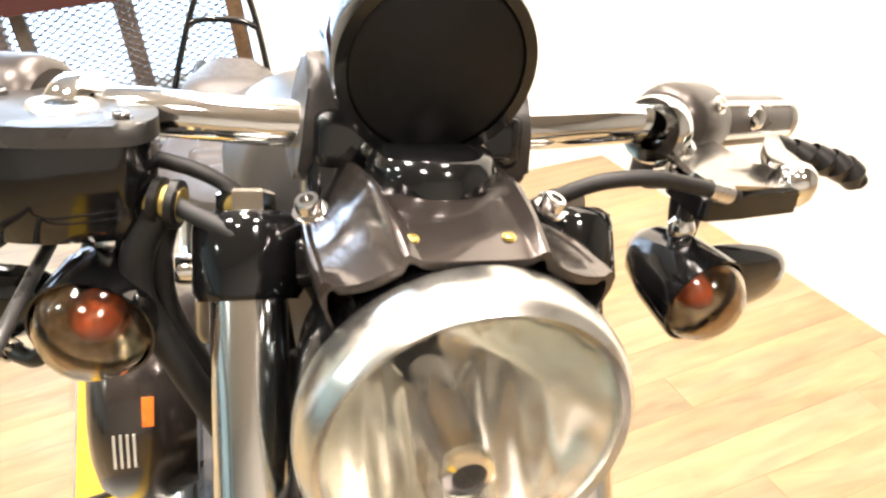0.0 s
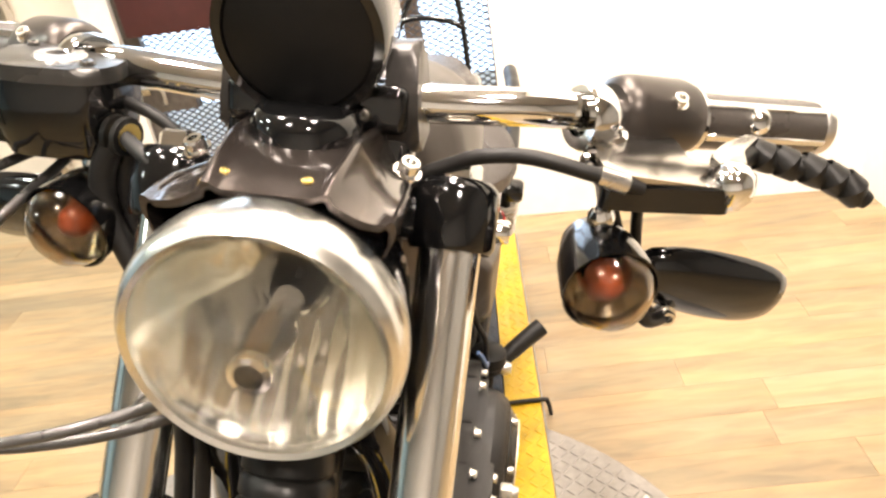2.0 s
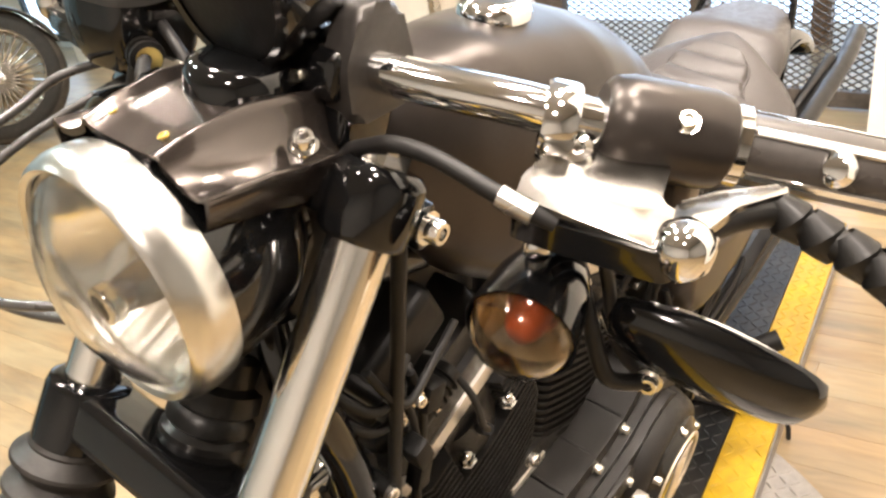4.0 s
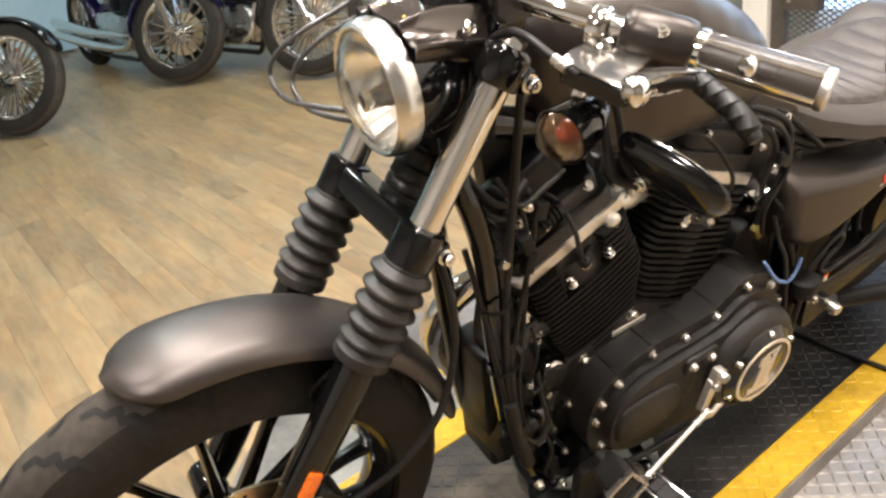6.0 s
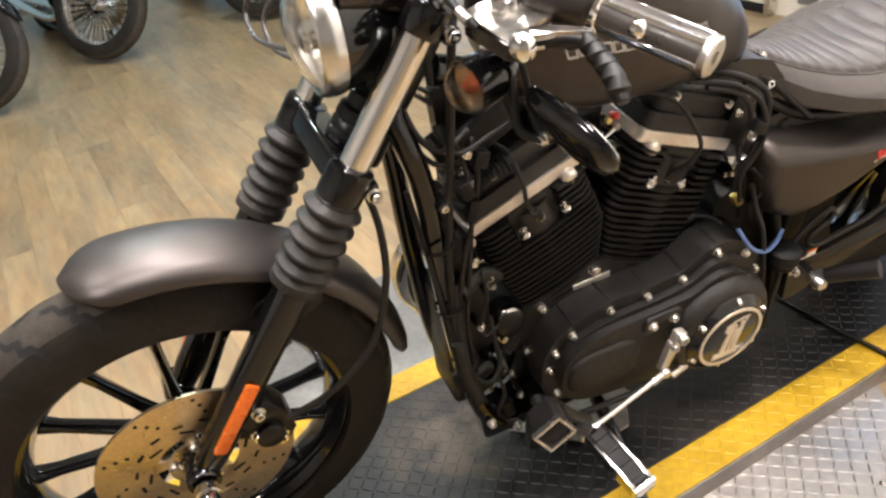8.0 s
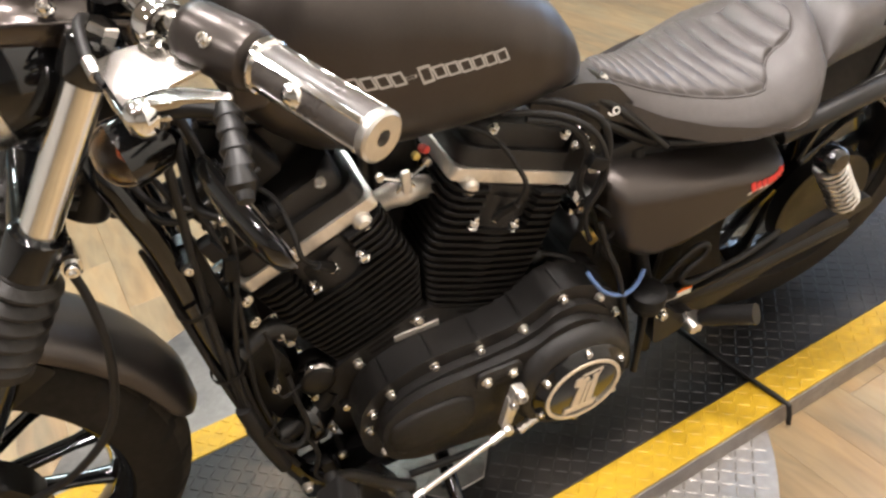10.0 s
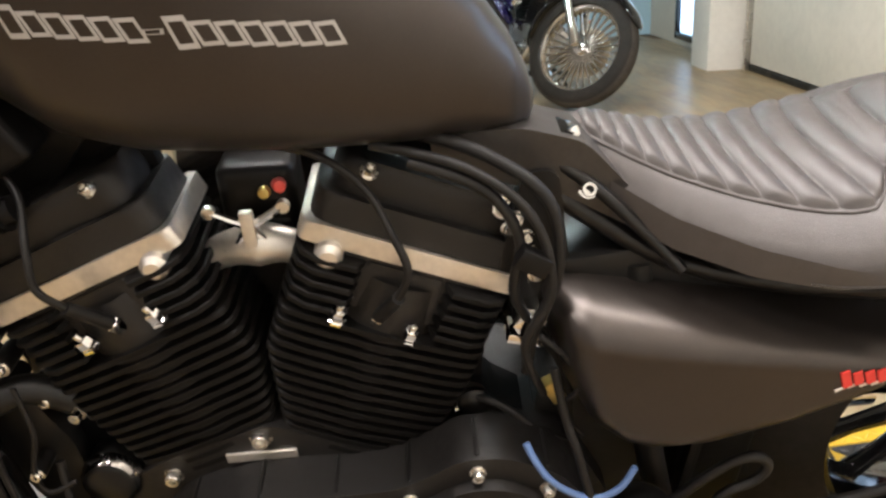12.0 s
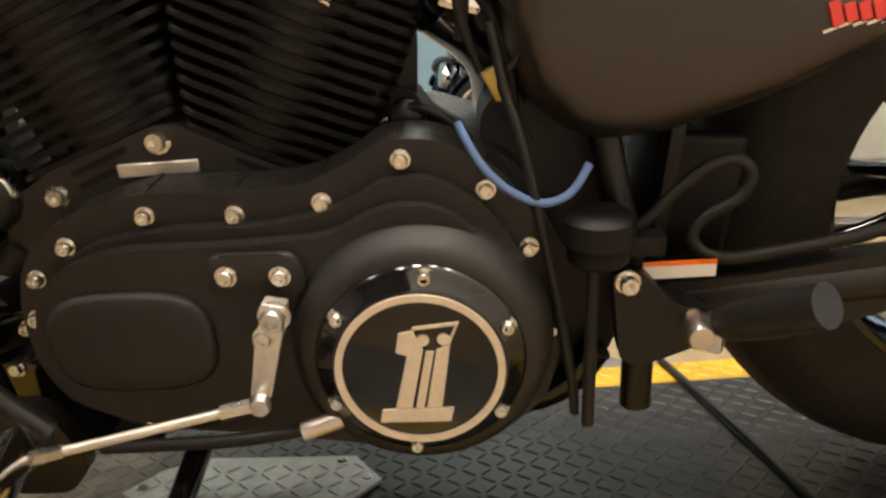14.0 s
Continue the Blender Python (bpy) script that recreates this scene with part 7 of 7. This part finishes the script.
def platform_details():
    tread("deck_tread", lozenges(-1.45, 1.5, -0.236, 0.236), PLATE_BLACK, PLATFORM, -0.004)
    for side in (1, -1):
        y0, y1 = sorted((side * 0.243, side * 0.317))
        tread("edge_tread", lozenges(-1.45, 1.5, y0, y1), YELLOW, PLATFORM, -0.0033)
    cx, cy, R = -0.10, -0.075, 0.715
    disc = part("turntable_disc", lathe([(0.0, 0.006), (R - 0.003, 0.006), (R, 0.004), (R, 0.0)], pose(cx, cy, FLOOR), 96), PLATE_GREY)
    tagged(disc, "round bare-metal tread-plate turntable under the platform", "turntable", kind="structure")
    ob = tread("disc_tread", lozenges(-R, R, 0.22, R, lambda x, y: x * x + y * y < (R - 0.02) ** 2), PLATE_GREY, disc, FLOOR + 0.006)
    ob.matrix_basis = pose(cx, cy, 0, 0, 0, 6)
    for a in (105, 128, 150):
        part("disc_screw", moved(bolt_mesh(0.006, 0.003), pose(cx + (R - 0.035) * math.cos(radians(a)), cy + (R - 0.035) * math.sin(radians(a)), FLOOR + 0.006)), STEEL, disc)
    out = [(-0.019, -0.030), (0.008, 0.020), (-0.120, 0.150), (-0.200, 0.140), (-0.288, 0.004), (-0.250, -0.058), (-0.060, -0.062)]
    pl = part("tread_plate", prism(out, 0.004, pose(0, 0, -0.0005), 0.001, 1), PLATE_GREY)
    tagged(pl, "bare-metal tread plate lying under the side stand", "metal plate")
    inside = lambda x, y: -0.26 < x < -0.02 and -0.045 < y < 0.10 and y < 0.12 + (x + 0.02) * -0.2 and y < 0.05 + (x + 0.27) * 0.9 and y < -0.02 - (x - 0.03) * 1.0
    tread("plate_tread", lozenges(-0.29, 0.01, -0.06, 0.15, inside), PLATE_GREY, pl, 0.0035)
    for x, y in ((-0.012, 0.012), (-0.270, 0.0), (-0.235, -0.045), (-0.060, -0.050), (-0.130, 0.125)):
        part("plate_screw", moved(bolt_mesh(0.0055, 0.003), pose(x, y, 0.0035)), STEEL, pl)
    pts = [ROOM @ Vector(p) for p in ((-0.735, -0.300, 0.004), (-0.738, 0.0, 0.004), (-0.732, 0.20, 0.004), (-0.733, 0.338, 0.004), (-0.733, 0.356, -0.006), (-0.732, 0.360, -0.040))]
    cord = part("black_cable", tube(pts, 0.0048, 10), RUBBER)
    tagged(cord, "black rubber cable lying across the tread-plate platform", "cable")


platform_details()


# ---- gate, doors and fittings of the room ----
OUTDOOR = emitter("daylight_outside", (0.55, 0.75, 1.0), 2.5)
MESH_STEEL = material("painted_gate_steel", (0.10, 0.085, 0.075), 0.5, 0.4, 0.2, 40, 0.1, 0.2)
PANEL = material("white_door_panel", (0.66, 0.62, 0.54), 0.55, 0, 0.04, 20, 0.1, 0.05)
BOARD = material("maroon_board", (0.05, 0.012, 0.012), 0.5, 0, 0.1, 20, 0.1, 0.1)
GREY_BOX = material("grey_box_paint", (0.16, 0.17, 0.16), 0.5, 0.2, 0.1, 40, 0.1, 0.1)


def gate():
    g = empty("mesh_gate", pose(-2.50, 0, FLOOR))
    tagged(g, "dark steel security gate filled with expanded metal mesh", "gate", kind="structure")
    H, y0, y1 = 2.6, -1.415, 0.155
    for y, w in ((y0 + 0.035, 0.07), (-0.60, 0.05), (y1 - 0.03, 0.06)):
        part("gate_upright", box(0.04, w, H, pose(0, y, H / 2), 0.003), MESH_STEEL if y < 0 else DARK_WOOD, g, "dark gate upright")
    for z in (0.04, 1.62, H - 0.03):
        part("gate_rail", box(0.038, y1 - y0 - 0.13, 0.06, pose(0, (y0 + y1) / 2 - 0.03, z), 0.003), MESH_STEEL, g)
    verts, faces = [], []
    pitch, slope = 0.042, 0.62
    for s in (1, -1):
        k = y0 - H / slope
        while k < y1 + H / slope:
            pts = []
            for y in (y0 + 0.05, y1 - 0.04):
                pts.append((y, (y - k) * slope * s if s > 0 else (k - y) * slope))
            (ya, za), (yb, zb) = pts
            t0, t1 = 0.0, 1.0
            for lo, hi in ((0.03, H - 0.03),):
                dz = zb - za
                ta, tb = (lo - za) / dz, (hi - za) / dz
                t0, t1 = max(t0, min(ta, tb)), min(t1, max(ta, tb))
            if t1 > t0:
                a = Vector((0.002 * s, ya + (yb - ya) * t0, za + (zb - za) * t0))
                b = Vector((0.002 * s, ya + (yb - ya) * t1, za + (zb - za) * t1))
                n = len(verts)
                up = Vector((0, -(b - a).z, (b - a).y)).normalized() * 0.0030
                dx = Vector((0.0015, 0, 0))
                for p in (a, b):
                    verts += [p + up + dx, p - up + dx, p - up - dx, p + up - dx]
                faces += [(n, n + 1, n + 5, n + 4), (n + 1, n + 2, n + 6, n + 5), (n + 2, n + 3, n + 7, n + 6), (n + 3, n, n + 4, n + 7)]
            k += pitch
    me = bpy.data.meshes.new("wire_mesh")
    me.from_pydata(verts, [], faces)
    me.materials.append(MESH_STEEL)
    ob = new("wire_mesh", me)
    ob.parent = g
    tagged(ob, kind="stuff")
    part("lock_box", box(0.05, 0.19, 0.20, pose(0.02, y0 + 0.155, 0.40), 0.004), MESH_STEEL, g, "dark steel lock box")
    part("lever_handle", tube([(0.05, y0 + 0.02, 0.42), (0.075, y0 + 0.04, 0.42), (0.075, y0 + 0.125, 0.405), (0.075, y0 + 0.13, 0.34)], 0.008, 10), STEEL, g, "bare metal lever handle")
    part("handle_plate", box(0.012, 0.04, 0.09, pose(0.026, y0 + 0.03, 0.42), 0.002), STEEL, g)
    bg = part("backdrop", box(0.02, 2.6, 3.0, pose(-3.6, -0.65, 1.4), 0), OUTDOOR)
    tagged(bg, "bright daylight outside the gate", "backdrop", kind="structure")
    for y in (-0.9, -0.35):
        tagged(plain_box("outside_post", -3.3, -3.24, y - 0.04, y + 0.04, FLOOR, 2.6, DARK_WOOD), "brown post outside the gate", "post", kind="structure")
    b = plain_box("hanging_board", -2.44, -2.40, -1.35, -0.22, 0.58, 0.90, BOARD, 0.004)
    tagged(b, "dark maroon board hung on the gate", "board")


def overhead_door():
    d = empty("overhead_door", pose(-2.57, 0, FLOOR))
    tagged(d, "white sectional overhead door with a black rubber seal", "door", kind="structure")
    y0, y1 = -4.72, -1.95
    for k in range(5):
        part("door_panel", box(0.04, y1 - y0, 0.515, pose(0.0, (y0 + y1) / 2, 0.045 + 0.26 + k * 0.52), 0.006), PANEL, d)
    part("door_seal", box(0.05, y1 - y0, 0.04, pose(0.0, (y0 + y1) / 2, 0.022), 0.006), RUBBER, d, "black rubber door seal")
    for y in (y0 - 0.02, y1 + 0.02):
        part("door_track", box(0.05, 0.035, 2.7, pose(0.03, y, 1.35), 0.003), STEEL, d, "galvanised door track")
    part("door_roller", lathe([(0, 0.02), (0.02, 0.018), (0.02, -0.018), (0, -0.02)], pose(0.06, y0 + 0.02, 0.20, 0, 90, 0), 14), STEEL, d)
    tagged(plain_box("pillar", -2.60, -2.28, -5.16, -4.80, FLOOR, CEILING, WALL_WHITE, 0.004), "white painted pillar beside the overhead door", "pillar", kind="structure")
    w = empty("window_1", pose(-2.45, -5.62, FLOOR))
    tagged(w, "tall black-framed window with blue daylight", "window", kind="structure")
    for y in (-0.42, 0.42):
        part("window_frame", box(0.06, 0.05, 2.4, pose(0, y, 1.30), 0.004), GLOSS_BLACK, w)
    for z in (0.13, 2.5):
        part("window_frame", box(0.06, 0.89, 0.06, pose(0, 0, z), 0.004), GLOSS_BLACK, w)
    part("pane", box(0.01, 0.80, 2.33, pose(-0.01, 0, 1.31), 0), OUTDOOR, w, "bright pane")
    bx_ = plain_box("wall_box", -2.57, -2.50, -1.72, -1.60, 0.05, 0.30, GREY_BOX, 0.004)
    tagged(bx_, "grey electrical box on the wall", "electrical box")


gate()
overhead_door()


def lamp_fixtures():
    first = empty("ceiling_light", pose(LAMP_SPOTS[0][0], LAMP_SPOTS[0][1], CEILING))
    tagged(first, "round white ceiling downlight", "ceiling light", "ceiling lights")
    part("frame", lathe([(0.185, -0.001), (0.225, -0.001), (0.230, -0.010), (0.225, -0.050), (0.215, -0.058), (0.195, -0.058), (0.185, -0.050)], None, 40, close=True), CEIL_WHITE, first)
    for lx, ly, _ in LAMP_SPOTS[1:]:
        copy_thing(first, pose(lx, ly, CEILING))


lamp_fixtures()


# ---- motorcycles parked across the room ----
def parked_bike(m, paint, wheel_mat, label, spokes=13, steer=40):
    """A parked cruiser: wheels, fork, fenders, tank, seat, engine and pipes; x forward, its front contact point at the origin."""
    b = empty("parked_motorcycle", m)
    tagged(b, label, "motorcycle", "motorcycles parked across the room")
    fa, ra = Vector((0, 0, 0.335)), Vector((-1.62, 0, 0.325))
    for name, c, R, half, dep in (("front_wheel", fa, 0.340, 0.062, 0.088), ("rear_wheel", ra, 0.330, 0.078, 0.105)):
        w = wheel(name, c, R, half, dep, spokes, wheel_mat, b)
        part("brake_disc", lathe([(0.145, -0.003), (0.145, 0.003), (0.075, 0.003), (0.075, -0.003)], facing(c + Vector((0, 0.062, 0)), (0, 1, 0)), 36, close=True), DISC_STEEL, w)
    d = Vector((-0.52, 0, 0.854)).normalized()
    for side in (1, -1):
        y = 0.10 * side
        o = Vector((0, y, 0.335))
        part("fork_leg", tube([o, o + d * 0.42], 0.026, 16), CHROME, b, "chrome fork slider")
        part("fork_tube", tube([o + d * 0.42, o + d * 0.78], 0.020, 14), CHROME, b)
        part("mirror", tube([(-0.42, 0.30 * side, 1.10), (-0.40, 0.36 * side, 1.24)], 0.006, 8), CHROME, b)
        part("exhaust_pipe", tube([(-0.45, -0.10, 0.45), (-0.46, -0.15, 0.30), (-0.60, -0.17, 0.22 + 0.09 * (side > 0)), (-1.2, -0.18, 0.22 + 0.09 * (side > 0)), (-1.9, -0.18, 0.26 + 0.09 * (side > 0))], [0.022, 0.022, 0.024, 0.04, 0.042], 16), CHROME, b, "chrome exhaust pipe")
    f = fender_shell(fa, 0.352, 0.078, 30, 190)
    part("front_fender", f, paint, b, "painted front fender")
    part("rear_fender", fender_shell(ra, 0.352, 0.10, 0, 140), paint, b, "painted rear fender")
    part("headlight", lathe([(0, -0.09), (0.06, -0.075), (0.085, -0.03), (0.09, 0.0), (0.088, 0.012), (0.06, 0.028), (0, 0.034)], facing(Vector((-0.24, 0, 0.93)), (1, 0, 0)), 32), CHROME, b, "chrome headlight")
    part("reflector", lathe([(0, 0.004), (0.02, 0.004), (0.02, 0)], facing(Vector((-0.10, 0.135, 0.52)), (0.3, 1, 0)), 16), ORANGE, b, "round amber reflector")
    part("handlebar", tube([(-0.62, 0.42, 1.02), (-0.50, 0.38, 1.05), (-0.44, 0.15, 1.06), (-0.43, 0, 1.05), (-0.44, -0.15, 1.06), (-0.50, -0.38, 1.05), (-0.62, -0.42, 1.02)], 0.013, 12), CHROME, b)
    secs = []
    for fx in np.linspace(0, 1, 14):
        x = -0.48 - 0.55 * fx
        w_ = 0.16 * math.sin(math.pi * min(1, 0.18 + fx * 0.9)) ** 0.7 + 0.01
        zt, zb = 0.93 - 0.12 * fx ** 2, 0.72
        secs.append([(x, w_ * math.copysign(abs(math.cos(a)) ** 0.8, math.cos(a)), (zt + zb) / 2 + (zt - zb) / 2 * math.sin(a)) for a in np.linspace(0, 2 * math.pi, 25)[:-1]])
    part("fuel_tank", loft(secs), paint, b, "painted fuel tank")
    secs = []
    for fx in np.linspace(0, 1, 12):
        x = -0.98 - 0.72 * fx
        w_ = 0.06 + 0.11 * math.sin(math.pi * min(1, 0.1 + fx)) ** 0.8
        zt = 0.74 + 0.06 * abs(math.cos(fx * math.pi * 1.1)) + 0.06 * max(0, fx - 0.5)
        zb = zt - 0.09
        secs.append([(x, w_ * math.copysign(abs(math.cos(a)) ** 0.6, math.cos(a)), (zt + zb) / 2 + (zt - zb) / 2 * math.sin(a)) for a in np.linspace(0, 2 * math.pi, 21)[:-1]])
    part("seat", loft(secs), VINYL, b, "black vinyl seat")
    case = prism(rounded([(-0.50, 0.20), (-0.50, 0.42), (-0.78, 0.46), (-1.10, 0.44), (-1.15, 0.22), (-0.9, 0.16)], 0.05), 0.26, pose(0, 0.13, 0, 90, 0, 0), 0.02)
    part("engine_case", case, STEEL, b, "bright metal engine case")
    for tilt, x in ((22, -0.70), (-22, -0.80)):
        mm = pose(x, 0, 0.36, 0, tilt, 0)
        core = part("cylinder", lathe([(0.06, 0.05), (0.06, 0.30)], mm, 20), SATIN_BLACK, b)
        for k in range(9):
            part("fin", prism(rounded([(-0.085, -0.08), (0.085, -0.08), (0.085, 0.08), (-0.085, 0.08)], 0.03), 0.007, mm @ pose(0, 0, 0.08 + k * 0.022), 0.001, 1), SATIN_BLACK, core)
        part("rocker_cover", prism(rounded([(-0.09, -0.07), (0.09, -0.07), (0.09, 0.07), (-0.09, 0.07)], 0.03), 0.07, mm @ pose(0, 0, 0.28), 0.015, 3), CHROME, b, "chrome rocker cover")
    for side in (1, -1):
        part("frame_tube", tube([(-0.30, 0.03 * side, 0.82), (-0.36, 0.10 * side, 0.5), (-0.42, 0.12 * side, 0.18), (-0.6, 0.13 * side, 0.14), (-1.2, 0.13 * side, 0.16), (-1.62, 0.12 * side, 0.33)], 0.017, 12), SATIN_BLACK, b)
    turn = Matrix.Translation(fa) @ Matrix.Rotation(radians(steer), 4, d) @ Matrix.Translation(-fa)
    for ob in b.children:        # the bars are turned to the side stand
        if ob.name.split(".")[0] in ("front_wheel", "fork_leg", "fork_tube", "mirror", "front_fender", "headlight", "reflector", "handlebar"):
            ob.matrix_basis = turn
    part("air_cleaner", lathe([(0, 0.06), (0.09, 0.055), (0.1, 0.03), (0.1, 0.0), (0, 0)], facing(Vector((-0.75, -0.14, 0.62)), (0, -1, 0)), 28), CHROME, b)
    part("side_stand", tube([(-0.6, 0.13, 0.16), (-0.58, 0.2, 0.03)], 0.012, 10), SATIN_BLACK, b)
    return b


PURPLE = material("deep_blue_violet_paint", (0.008, 0.005, 0.050), 0.18, 0.3, 0.1, 30, 0, 0.1, coat=0.8, rough_var=0.05)
planks()
for px, py, head, paint, rim, lab, sp in (
        (1.27, -3.80, 122, GLOSS_BLACK, CHROME, "black parked cruiser with thirteen-spoke bright wheels", 13),
        (0.54, -4.44, 104, GLOSS_BLACK, CHROME, "black parked cruiser with laced chrome wheels", 30),
        (-0.53, -4.62, 102, PURPLE, CHROME, "deep blue-violet parked cruiser with chrome fork", 18),
        (-1.16, -3.76, 104, GLOSS_BLACK, CHROME, "black and chrome parked cruiser with wire wheels", 30)):
    parked_bike(pose(px, py, FLOOR, 0, 0, head) @ pose(0, 0, 0, -6, 0, 0), paint, rim, lab, sp)
